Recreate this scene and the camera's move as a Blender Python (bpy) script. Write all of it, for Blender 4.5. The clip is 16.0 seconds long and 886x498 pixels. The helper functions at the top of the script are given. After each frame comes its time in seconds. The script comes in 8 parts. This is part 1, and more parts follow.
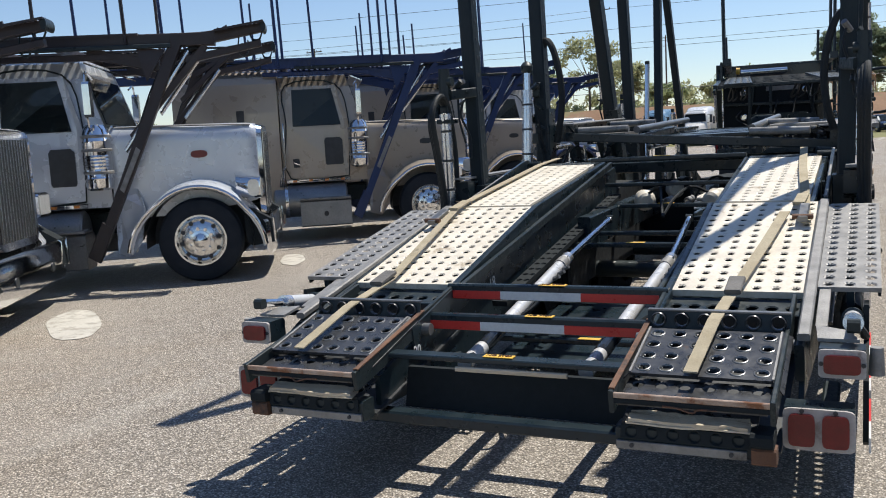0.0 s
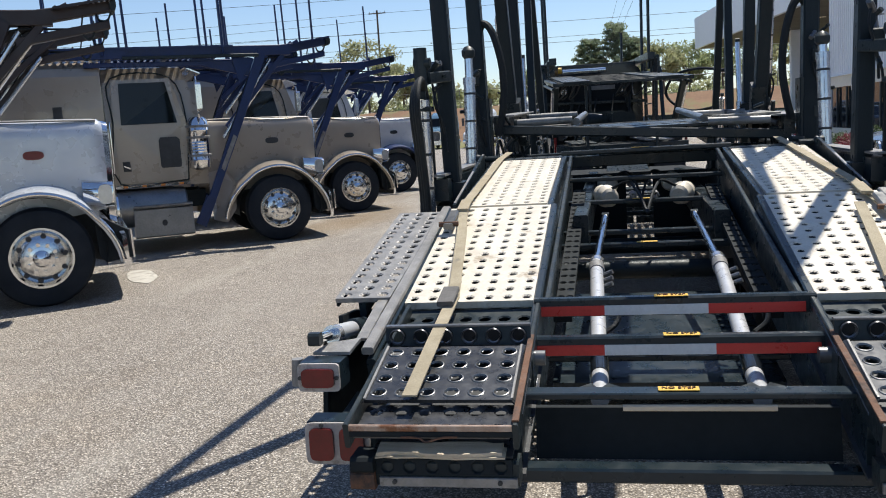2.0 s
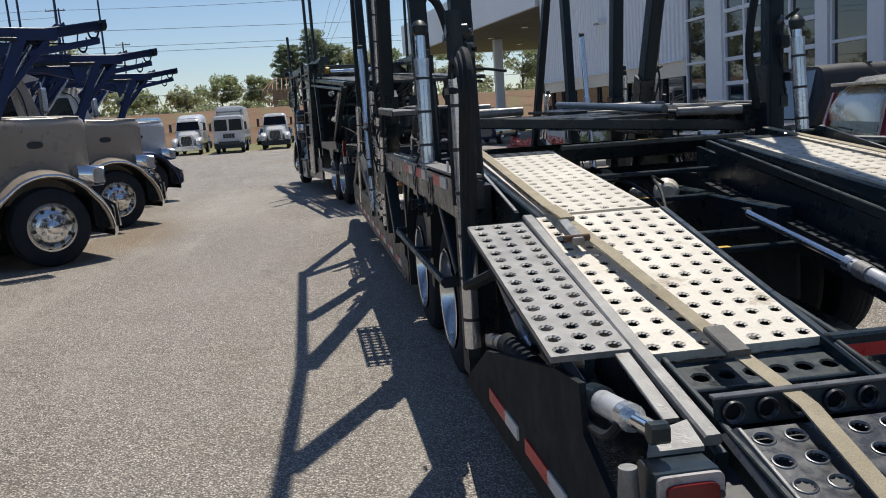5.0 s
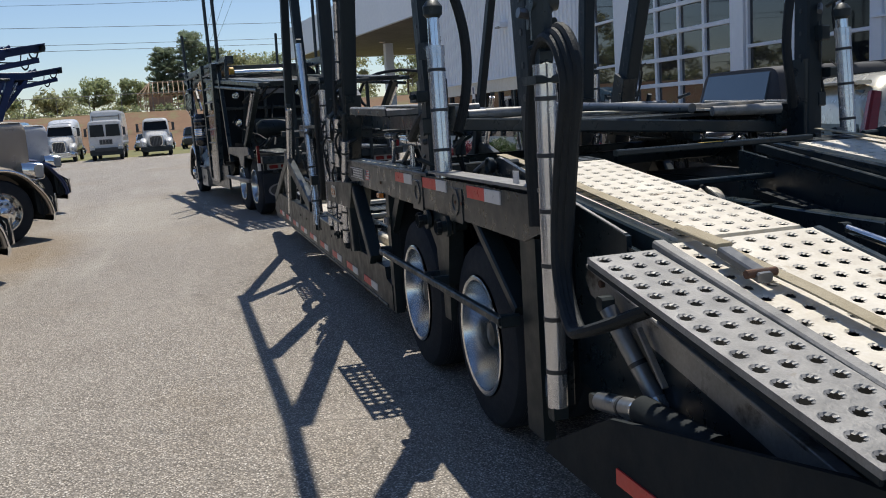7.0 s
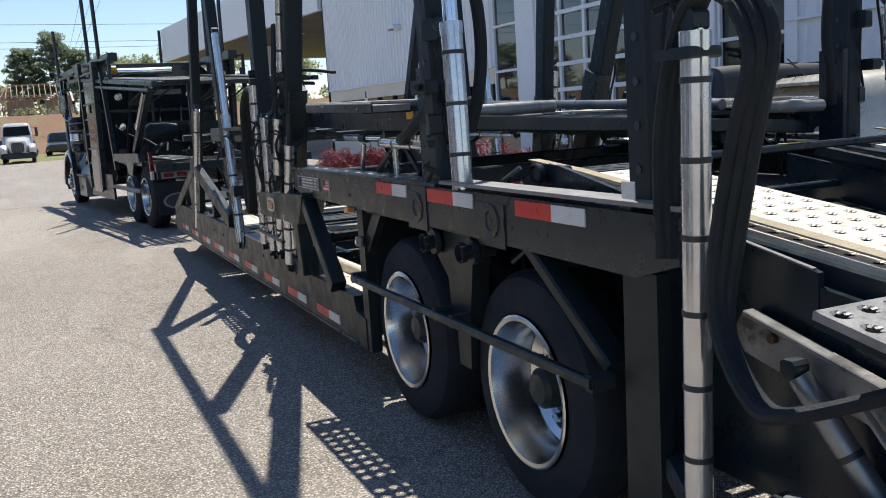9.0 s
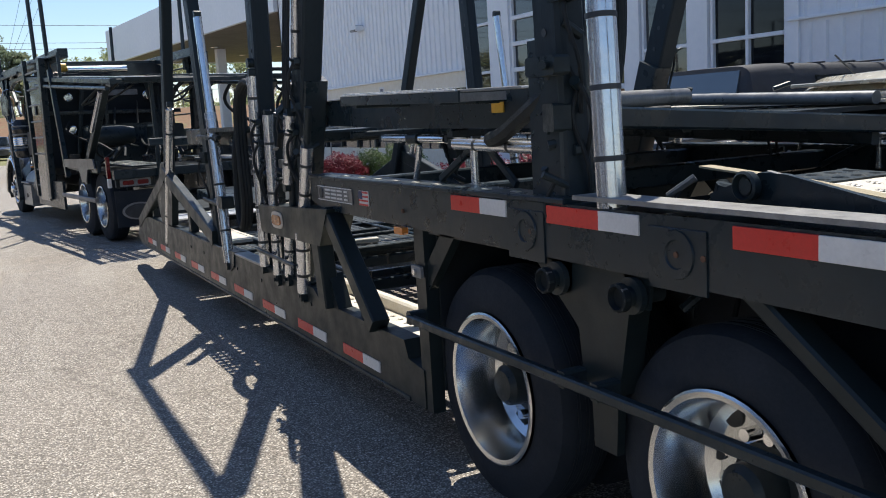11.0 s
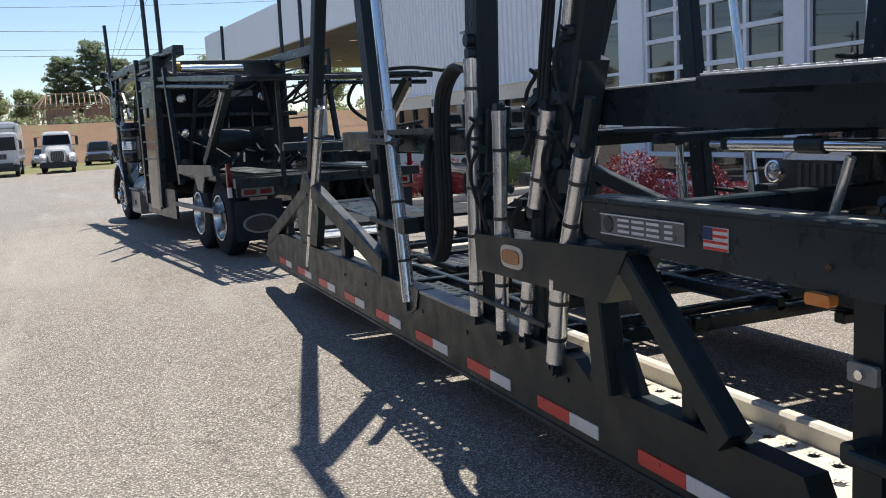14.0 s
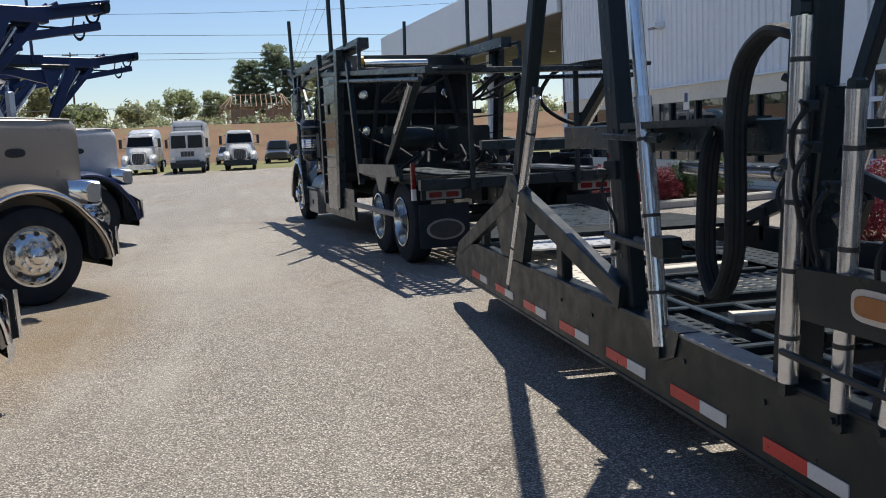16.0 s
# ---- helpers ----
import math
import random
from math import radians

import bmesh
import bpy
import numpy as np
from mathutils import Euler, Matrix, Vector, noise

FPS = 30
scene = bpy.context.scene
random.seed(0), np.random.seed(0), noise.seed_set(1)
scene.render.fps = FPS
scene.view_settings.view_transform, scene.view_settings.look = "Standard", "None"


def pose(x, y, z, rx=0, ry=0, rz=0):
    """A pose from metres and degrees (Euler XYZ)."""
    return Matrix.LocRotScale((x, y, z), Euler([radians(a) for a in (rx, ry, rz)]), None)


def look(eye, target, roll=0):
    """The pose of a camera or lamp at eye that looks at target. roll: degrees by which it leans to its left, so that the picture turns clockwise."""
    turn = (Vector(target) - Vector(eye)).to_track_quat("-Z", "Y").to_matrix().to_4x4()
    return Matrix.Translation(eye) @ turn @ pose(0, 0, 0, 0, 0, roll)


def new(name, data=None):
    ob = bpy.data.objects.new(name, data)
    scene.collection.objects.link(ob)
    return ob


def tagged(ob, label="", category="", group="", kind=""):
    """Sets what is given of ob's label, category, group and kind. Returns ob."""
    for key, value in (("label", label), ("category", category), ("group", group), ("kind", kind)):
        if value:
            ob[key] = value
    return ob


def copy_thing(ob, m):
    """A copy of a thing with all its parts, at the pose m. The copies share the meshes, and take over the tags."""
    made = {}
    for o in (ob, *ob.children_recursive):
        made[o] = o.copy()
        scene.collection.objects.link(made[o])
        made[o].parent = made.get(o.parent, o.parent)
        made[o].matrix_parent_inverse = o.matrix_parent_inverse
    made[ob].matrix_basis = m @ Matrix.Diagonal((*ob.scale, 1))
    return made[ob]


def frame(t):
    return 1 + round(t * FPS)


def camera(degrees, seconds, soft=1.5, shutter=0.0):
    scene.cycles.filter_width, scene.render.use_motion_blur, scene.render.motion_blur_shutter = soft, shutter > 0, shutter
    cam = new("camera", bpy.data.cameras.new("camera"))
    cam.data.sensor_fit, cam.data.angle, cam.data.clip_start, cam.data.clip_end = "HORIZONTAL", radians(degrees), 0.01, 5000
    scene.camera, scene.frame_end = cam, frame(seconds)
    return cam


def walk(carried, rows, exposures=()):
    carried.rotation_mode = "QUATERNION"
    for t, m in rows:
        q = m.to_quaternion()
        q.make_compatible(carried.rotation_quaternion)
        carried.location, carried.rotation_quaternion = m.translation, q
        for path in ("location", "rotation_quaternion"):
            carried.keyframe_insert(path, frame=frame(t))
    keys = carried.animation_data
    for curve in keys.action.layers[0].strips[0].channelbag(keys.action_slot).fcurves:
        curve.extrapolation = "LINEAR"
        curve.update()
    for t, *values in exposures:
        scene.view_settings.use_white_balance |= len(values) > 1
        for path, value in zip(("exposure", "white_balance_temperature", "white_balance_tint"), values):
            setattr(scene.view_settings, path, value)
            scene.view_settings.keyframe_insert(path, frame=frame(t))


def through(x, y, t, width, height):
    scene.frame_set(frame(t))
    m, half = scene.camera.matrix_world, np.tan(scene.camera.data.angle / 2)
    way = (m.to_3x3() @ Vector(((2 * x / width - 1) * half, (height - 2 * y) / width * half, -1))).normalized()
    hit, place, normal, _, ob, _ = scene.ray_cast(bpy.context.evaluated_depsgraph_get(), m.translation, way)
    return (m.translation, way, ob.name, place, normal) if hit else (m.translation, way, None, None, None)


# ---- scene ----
cam = camera(52.8, 16.0, soft=1.0)
METRES, EYE, TILT, LEAN, TURN = 10.5, 1.55, 0.63, -0.30, 25.8
ROWS = [
    (0.0, 0.0, 0.0, 0.0, -0.47, -7.73, 3.44),
    (0.5, -0.0311, 0.0217, -0.0008, -5.11, -7.98, 3.51),
    (1.0, -0.0621, 0.0458, -0.0013, -8.38, -8.1, 3.55),
    (1.5, -0.0922, 0.0672, -0.0012, -11.7, -8.24, 3.62),
    (2.0, -0.1163, 0.0967, -0.0012, -15.09, -8.4, 3.64),
    (2.5, -0.1422, 0.1223, -0.0034, -18.82, -8.56, 3.66),
    (3.0, -0.164, 0.1516, -0.0025, -22.61, -8.71, 3.64),
    (3.5, -0.1841, 0.1841, -0.0011, -25.69, -8.84, 3.68),
    (6.0, -0.2296, 0.3318, -0.002, -39.04, -9.36, 3.6),
    (6.5, -0.227, 0.3616, -0.0018, -40.44, -9.36, 3.58),
    (7.0, -0.2267, 0.3917, -0.0016, -42.3, -9.34, 3.53),
    (7.5, -0.2167, 0.4236, -0.0028, -44.0, -9.36, 3.45),
    (8.0, -0.2114, 0.4516, -0.0043, -45.49, -9.37, 3.44),
    (8.5, -0.2084, 0.4771, -0.0034, -48.0, -9.41, 3.38),
    (11.0, -0.1558, 0.6114, -0.0077, -53.5, -9.2, 3.03),
    (11.5, -0.1485, 0.6386, -0.0073, -53.64, -9.07, 2.93),
    (12.0, -0.1336, 0.6685, -0.0082, -53.68, -9.02, 2.89),
    (12.5, -0.124, 0.696, -0.0088, -53.54, -8.94, 2.9),
    (13.0, -0.1168, 0.7224, -0.0077, -52.95, -8.84, 2.87),
    (13.5, -0.1037, 0.7476, -0.0078, -50.92, -8.67, 2.8),
    (14.0, -0.093, 0.7697, -0.0093, -48.21, -8.49, 2.81),
    (14.5, -0.0844, 0.7938, -0.0096, -45.87, -8.31, 2.71),
    (15.0, -0.0669, 0.8185, -0.0122, -42.49, -8.1, 2.52),
    (15.5, -0.0532, 0.8417, -0.0139, -39.09, -7.91, 2.36),
    (16.0, -0.0436, 0.8733, -0.0141, -37.66, -7.83, 2.26),
]
walk(cam, [(t, pose(0, 0, EYE, TILT, LEAN, TURN) @ pose(METRES * x, METRES * y, METRES * z, 90 + pitch, roll, yaw)) for t, x, y, z, yaw, pitch, roll in ROWS],
     exposures=[(0.0, 0.34), (1.0, 0.32), (1.5, 0.32), (2.0, 0.38), (2.5, 0.38), (3.5, 0.08), (6.0, -0.02), (7.0, 0.08), (8.0, 0.42), (8.5, 0.52), (11.0, 0.56), (13.0, 0.57), (14.5, 0.37), (15.5, 0.08), (16.0, 0.22)])

# ---- light ----
SUN_TO = Vector((0.215, 0.45, 1.0)).normalized()
world = bpy.data.worlds.new("sky")
scene.world = world
world.use_nodes = True
wn = world.node_tree.nodes
wl = world.node_tree.links
sky = wn.new("ShaderNodeTexSky")
sky.sky_type = "NISHITA"
sky.sun_disc = False
sky.sun_elevation = math.asin(SUN_TO.z)
sky.sun_rotation = math.atan2(SUN_TO.x, SUN_TO.y)
sky.air_density, sky.dust_density, sky.ozone_density = 1.0, 0.1, 2.5
sky_mix = wn.new("ShaderNodeMix")
sky_mix.data_type, sky_mix.blend_type = "RGBA", "MULTIPLY"
sky_mix.inputs[0].default_value = 1.0
sky_mix.inputs[7].default_value = (0.965, 0.985, 1.07, 1)
wl.new(sky.outputs[0], sky_mix.inputs[6])
wl.new(sky_mix.outputs[2], wn["Background"].inputs[0])
wn["Background"].inputs[1].default_value = 0.093
sun_data = bpy.data.lights.new("sun", "SUN")
sun_data.energy, sun_data.angle, sun_data.color = 4.6, radians(0.53), (1.0, 0.945, 0.85)
sun = new("sun", sun_data)
sun.matrix_world = look(tuple(SUN_TO * 60), (0, 0, 0))

# ---- materials ----


def surf(name, c1, c2, scale=3.0, rough=0.5, rvar=0.15, metal=0.0, bump=0.0, bscale=60.0, coat=0.0,
         stain=None, sthr=0.62, sscale=1.3, spread=0.0, ground=False, stretch=(1, 1, 1), spec=0.5, grain=0.25):
    """Two-tone noise paint with fine grain, stains, uneven gloss and relief."""
    m = bpy.data.materials.new(name)
    m.use_nodes = True
    n, l = m.node_tree.nodes, m.node_tree.links
    p = n["Principled BSDF"]
    if ground:
        src = n.new("ShaderNodeNewGeometry").outputs["Position"]
    else:
        src = n.new("ShaderNodeTexCoord").outputs["Object"]
    mp = n.new("ShaderNodeMapping")
    mp.inputs["Scale"].default_value = stretch
    l.new(src, mp.inputs[0])
    if not ground:
        info = n.new("ShaderNodeObjectInfo")
        off = n.new("ShaderNodeMath")
        off.operation = "MULTIPLY"
        off.inputs[1].default_value = 37.0
        l.new(info.outputs["Random"], off.inputs[0])
        l.new(off.outputs[0], mp.inputs["Location"])

    def nz(sc, detail=5.0, rg=0.6):
        t = n.new("ShaderNodeTexNoise")
        t.inputs["Scale"].default_value, t.inputs["Detail"].default_value, t.inputs["Roughness"].default_value = sc, detail, rg
        l.new(mp.outputs[0], t.inputs["Vector"])
        return t.outputs["Fac"]

    def mix(fac, a, b):
        x = n.new("ShaderNodeMix")
        x.data_type = "RGBA"
        l.new(fac, x.inputs[0])
        for v, i in ((a, 6), (b, 7)):
            if isinstance(v, tuple):
                x.inputs[i].default_value = (*v, 1)
            else:
                l.new(v, x.inputs[i])
        return x.outputs[2]

    def ramp(fac, lo, hi):
        r = n.new("ShaderNodeMapRange")
        r.inputs[1].default_value, r.inputs[2].default_value = lo, hi
        l.new(fac, r.inputs[0])
        return r.outputs[0]
    broad = nz(scale)
    col = mix(ramp(broad, 0.3, 0.7), c1, c2)
    fine = nz(scale * 14, 3.0)
    g = n.new("ShaderNodeMix")
    g.data_type, g.blend_type = "RGBA", "OVERLAY"
    g.inputs[0].default_value = grain
    l.new(col, g.inputs[6])
    l.new(fine, g.inputs[7])
    col = g.outputs[2]
    if stain:
        col = mix(ramp(nz(sscale, 8.0, 0.68), sthr, sthr + 0.1), col, stain)
    if spread:
        info2 = n.new("ShaderNodeObjectInfo")
        hsv = n.new("ShaderNodeHueSaturation")
        l.new(ramp(info2.outputs["Random"], 0, 1), hsv.inputs["Value"])
        hsv.inputs["Value"].default_value = 1
        rr = n.new("ShaderNodeMapRange")
        rr.inputs[3].default_value, rr.inputs[4].default_value = 1 - spread, 1 + spread
        l.new(info2.outputs["Random"], rr.inputs[0])
        l.new(rr.outputs[0], hsv.inputs["Value"])
        l.new(col, hsv.inputs["Color"])
        col = hsv.outputs[0]
    l.new(col, p.inputs["Base Color"])
    rr = n.new("ShaderNodeMapRange")
    rr.inputs[1].default_value, rr.inputs[2].default_value = 0.3, 0.7
    rr.inputs[3].default_value, rr.inputs[4].default_value = max(rough - rvar, 0.02), min(rough + rvar, 1)
    l.new(nz(scale * 4, 4.0), rr.inputs[0])
    l.new(rr.outputs[0], p.inputs["Roughness"])
    p.inputs["Metallic"].default_value = metal
    p.inputs["Specular IOR Level"].default_value = spec
    p.inputs["Coat Weight"].default_value = coat
    p.inputs["Coat Roughness"].default_value = 0.08
    if bump:
        b = n.new("ShaderNodeBump")
        b.inputs["Strength"].default_value, b.inputs["Distance"].default_value = bump, 0.01
        l.new(nz(bscale, 4.0), b.inputs["Height"])
        l.new(b.outputs[0], p.inputs["Normal"])
    return m


def asphalt_material():
    """Aged pale asphalt: dark binder, pale stone chips, oil and rust stains, tyre-worn lanes."""
    m = bpy.data.materials.new("asphalt")
    m.use_nodes = True
    n, l = m.node_tree.nodes, m.node_tree.links
    p = n["Principled BSDF"]
    pos = n.new("ShaderNodeNewGeometry").outputs["Position"]

    def nz(sc, detail=5.0, rg=0.6):
        t = n.new("ShaderNodeTexNoise")
        t.inputs["Scale"].default_value, t.inputs["Detail"].default_value, t.inputs["Roughness"].default_value = sc, detail, rg
        l.new(pos, t.inputs["Vector"])
        return t.outputs["Fac"]

    def ramp(fac, lo, hi, a=0.0, b=1.0):
        r = n.new("ShaderNodeMapRange")
        for i, v in enumerate((lo, hi, a, b)):
            r.inputs[i + 1].default_value = v
        l.new(fac, r.inputs[0])
        return r.outputs[0]

    def mix(fac, a, b):
        x = n.new("ShaderNodeMix")
        x.data_type = "RGBA"
        l.new(fac, x.inputs[0])
        for v, i in ((a, 6), (b, 7)):
            if isinstance(v, tuple):
                x.inputs[i].default_value = (*v, 1)
            else:
                l.new(v, x.inputs[i])
        return x.outputs[2]
    def tint(fac, a, c):
        x = n.new("ShaderNodeMix")
        x.data_type, x.blend_type = "RGBA", "MULTIPLY"
        l.new(fac, x.inputs[0])
        l.new(a, x.inputs[6])
        x.inputs[7].default_value = (*c, 1)
        return x.outputs[2]
    vor = n.new("ShaderNodeTexVoronoi")
    vor.inputs["Scale"].default_value = 92
    l.new(pos, vor.inputs["Vector"])
    cell = n.new("ShaderNodeSeparateColor")
    l.new(vor.outputs["Color"], cell.inputs[0])
    chips = mix(ramp(cell.outputs[0], 0.05, 0.9), (0.17, 0.147, 0.122), (0.68, 0.60, 0.503))
    chips = mix(ramp(cell.outputs[1], 0.94, 0.96), chips, (0.85, 0.79, 0.70))
    chips = mix(ramp(cell.outputs[2], 0.86, 0.9), chips, (0.07, 0.062, 0.053))
    seams = mix(ramp(vor.outputs["Distance"], 0.38, 0.66), chips, (0.14, 0.122, 0.10))
    grit = mix(ramp(nz(240, 2), 0.4, 0.7, 0.0, 0.3), seams, (0.52, 0.46, 0.38))
    col = mix(ramp(nz(0.35, 6), 0.35, 0.7, 0.0, 0.22), grit, (0.50, 0.445, 0.375))
    col = tint(ramp(nz(1.1, 7, 0.7), 0.56, 0.75, 0.0, 0.6), col, (0.66, 0.63, 0.6))
    col = tint(ramp(nz(0.16, 5, 0.65), 0.52, 0.7, 0.0, 0.7), col, (1.0, 0.9, 0.76))
    col = tint(ramp(nz(3.4, 4, 0.6), 0.56, 0.72, 0.0, 0.5), col, (0.78, 0.75, 0.73))
    col = mix(ramp(nz(0.5, 5, 0.6), 0.6, 0.75, 0.0, 0.3), col, (0.48, 0.43, 0.365))
    # rusty wash-out beside the parked row, a painted sunlit streak, pale drag streaks
    xyz = n.new("ShaderNodeSeparateXYZ")
    l.new(pos, xyz.inputs[0])

    def mth(op, u, v):
        k = n.new("ShaderNodeMath")
        k.operation = op
        for i, w in enumerate((u, v)):
            if isinstance(w, (int, float)):
                k.inputs[i].default_value = w
            else:
                l.new(w, k.inputs[i])
        return k.outputs[0]

    def patch(cx, cy, rx, ry):
        ux = mth("DIVIDE", mth("SUBTRACT", xyz.outputs[0], cx), rx)
        uy = mth("DIVIDE", mth("SUBTRACT", xyz.outputs[1], cy), ry)
        d = mth("ADD", mth("MULTIPLY", ux, ux), mth("MULTIPLY", uy, uy))
        return ramp(mth("ADD", d, mth("MULTIPLY", nz(1.6, 7, 0.7), 1.6)), 0.55, 1.75, 1.0, 0.0)
    col = mix(mth("MULTIPLY", patch(-6.15, 16.2, 0.95, 3.2), 0.75), col, (0.235, 0.165, 0.09))
    col = mix(mth("MULTIPLY", patch(-6.9, 20.5, 0.9, 2.0), 0.5), col, (0.25, 0.19, 0.12))
    # long pale patch: the sunlit streak, put into the asphalt colour
    col = mix(mth("MULTIPLY", patch(-4.9, 21.0, 1.3, 6.0), 0.5), col, (0.47, 0.43, 0.36))
    streak = n.new("ShaderNodeTexNoise")
    streak.inputs["Scale"].default_value = 1.0
    streak.inputs["Detail"].default_value = 5
    sm = n.new("ShaderNodeMapping")
    sm.inputs["Scale"].default_value = (1.6, 0.22, 1)
    sm.inputs["Rotation"].default_value = (0, 0, 0.5)
    l.new(pos, sm.inputs[0])
    l.new(sm.outputs[0], streak.inputs["Vector"])
    col = mix(ramp(streak.outputs["Fac"], 0.56, 0.72, 0.0, 0.35), col, (0.46, 0.425, 0.36))
    crack = n.new("ShaderNodeTexVoronoi")
    crack.feature = "DISTANCE_TO_EDGE"
    crack.inputs["Scale"].default_value = 0.32
    wob = n.new("ShaderNodeMix")
    wob.data_type = "VECTOR"
    wob.inputs[0].default_value = 0.35
    wn3 = n.new("ShaderNodeTexNoise")
    wn3.inputs["Scale"].default_value = 1.4
    wn3.inputs["Detail"].default_value = 6
    l.new(pos, wn3.inputs["Vector"])
    l.new(pos, wob.inputs[4])
    l.new(wn3.outputs["Color"], wob.inputs[5])
    l.new(wob.outputs[1], crack.inputs["Vector"])
    col = mix(ramp(crack.outputs["Distance"], 0.0, 0.004, 0.3, 0.0), col, (0.07, 0.065, 0.055))
    cool = n.new("ShaderNodeMix")
    cool.data_type, cool.blend_type = "RGBA", "MULTIPLY"
    cool.inputs[0].default_value = 1.0
    cool.inputs[7].default_value = (0.98, 1.0, 1.035, 1)
    l.new(col, cool.inputs[6])
    l.new(cool.outputs[2], p.inputs["Base Color"])
    p.inputs["Roughness"].default_value = 0.6
    p.inputs["Specular IOR Level"].default_value = 0.15
    b = n.new("ShaderNodeBump")
    b.inputs["Strength"].default_value, b.inputs["Distance"].default_value = 1.0, 0.009
    l.new(vor.outputs["Distance"], b.inputs["Height"])
    l.new(b.outputs[0], p.inputs["Normal"])
    return m


def glass_material(name, tint, rough=0.03, see=0.35, ior=1.5):
    m = bpy.data.materials.new(name)
    m.use_nodes = True
    n, l = m.node_tree.nodes, m.node_tree.links
    p = n["Principled BSDF"]
    p.inputs["Base Color"].default_value = (*tint, 1)
    p.inputs["Roughness"].default_value = rough
    p.inputs["IOR"].default_value = ior
    t = n.new("ShaderNodeBsdfTransparent")
    t.inputs[0].default_value = (0.55, 0.6, 0.6, 1)
    x = n.new("ShaderNodeMixShader")
    x.inputs[0].default_value = see
    l.new(p.outputs[0], x.inputs[1])
    l.new(t.outputs[0], x.inputs[2])
    l.new(x.outputs[0], n["Material Output"].inputs[0])
    return m


def leaf_material(name, c1, c2, through):
    """Leaves that let part of the light through."""
    m = surf(name, c1, c2, 0.5, 0.55, 0.1)
    n, l = m.node_tree.nodes, m.node_tree.links
    p = n["Principled BSDF"]
    t = n.new("ShaderNodeBsdfTranslucent")
    src = p.inputs["Base Color"].links[0].from_socket
    l.new(src, t.inputs[0])
    x = n.new("ShaderNodeMixShader")
    x.inputs[0].default_value = through
    l.new(p.outputs[0], x.inputs[1])
    l.new(t.outputs[0], x.inputs[2])
    l.new(x.outputs[0], n["Material Output"].inputs[0])
    return m


M = {}
M["asphalt"] = asphalt_material()
M["black"] = surf("black_paint", (0.0102, 0.01968, 0.02602), (0.01508, 0.0264, 0.03358), 2.5, 0.32, 0.12, bump=0.05, bscale=40, coat=0.08, spec=0.38, stain=(0.027, 0.031, 0.035), sthr=0.7)
M["post"] = surf("weathered_post_paint", (0.01135, 0.01968, 0.0261), (0.01635, 0.02578, 0.03205), 2.5, 0.5, 0.14, bump=0.1, bscale=50, spec=0.24, stain=(0.040, 0.036, 0.034), sthr=0.64, sscale=2.2, stretch=(3, 3, 0.5))
M["rail"] = surf("side_rail_paint", (0.01135, 0.01771, 0.01997), (0.01725, 0.02509, 0.02656), 1.8, 0.4, 0.13, bump=0.04, bscale=30, coat=0.0, spec=0.28, stain=(0.046, 0.046, 0.043), sthr=0.68)
M["wornblack"] = surf("worn_black_steel", (0.01375, 0.02208, 0.02602), (0.02661, 0.03648, 0.03945), 5, 0.42, 0.18, 0.1, bump=0.15, bscale=50, spec=0.32, stain=(0.11, 0.06, 0.035), sthr=0.7, sscale=5)
M["steel"] = surf("scuffed_steel_plate", (0.10, 0.105, 0.11), (0.22, 0.225, 0.23), 4, 0.36, 0.1, 0.55, bump=0.03, bscale=40, stain=(0.13, 0.07, 0.035), sthr=0.66, sscale=4)
M["deck"] = surf("pale_deck_plate", (0.58, 0.525, 0.43), (0.73, 0.68, 0.575), 5, 0.5, 0.14, 0.0, bump=0.15, bscale=80, stain=(0.33, 0.26, 0.17), sthr=0.6, sscale=6)
M["galv"] = surf("galvanised_plate", (0.1591, 0.1574, 0.1531), (0.2967, 0.2907, 0.2795), 11, 0.5, 0.12, 0.2, bump=0.25, bscale=90, stain=(0.17, 0.13, 0.09), sthr=0.62, sscale=5)
M["worn"] = surf("bare_worn_metal", (0.45, 0.45, 0.44), (0.68, 0.68, 0.66), 40, 0.45, 0.15, 0.3, bump=0.3, bscale=120)
M["chrome"] = surf("chrome", (0.72, 0.72, 0.72), (0.82, 0.82, 0.82), 3, 0.1, 0.06, 1.0)
M["rod"] = surf("hydraulic_sleeve", (0.60, 0.61, 0.625), (0.72, 0.73, 0.745), 3, 0.2, 0.08, 0.82, bump=0.02, stain=(0.3, 0.28, 0.25), sthr=0.7, sscale=4)
M["alloy"] = surf("polished_aluminium", (0.67, 0.68, 0.675), (0.71, 0.72, 0.715), 5, 0.2, 0.015, 1.0, grain=0.01)
M["rubber"] = surf("tyre_rubber", (0.0144, 0.0192, 0.0264), (0.024, 0.03, 0.0384), 6, 0.8, 0.1, bump=0.2, bscale=70, spec=0.25)
M["hose"] = surf("hose_sleeve", (0.01296, 0.0168, 0.01944), (0.02304, 0.02736, 0.02938), 10, 0.65, 0.12, bump=0.3, bscale=120, spec=0.25)
M["rust"] = surf("rusted_steel", (0.085, 0.04, 0.024), (0.18, 0.09, 0.05), 8, 0.8, 0.12, 0.0, bump=0.4, bscale=60, stain=(0.03, 0.024, 0.022), sthr=0.55, sscale=6)
M["wood"] = surf("weathered_board", (0.44, 0.36, 0.25), (0.66, 0.57, 0.43), 6, 0.75, 0.1, bump=0.3, bscale=60, stain=(0.13, 0.10, 0.07), sthr=0.58, sscale=7, stretch=(0.3, 4, 4))
M["strap"] = surf("webbing_strap", (0.3059, 0.2589, 0.1705), (0.4248, 0.3675, 0.2598), 9, 0.85, 0.08, bump=0.4, bscale=200, stain=(0.18, 0.16, 0.12), sthr=0.6, sscale=6)
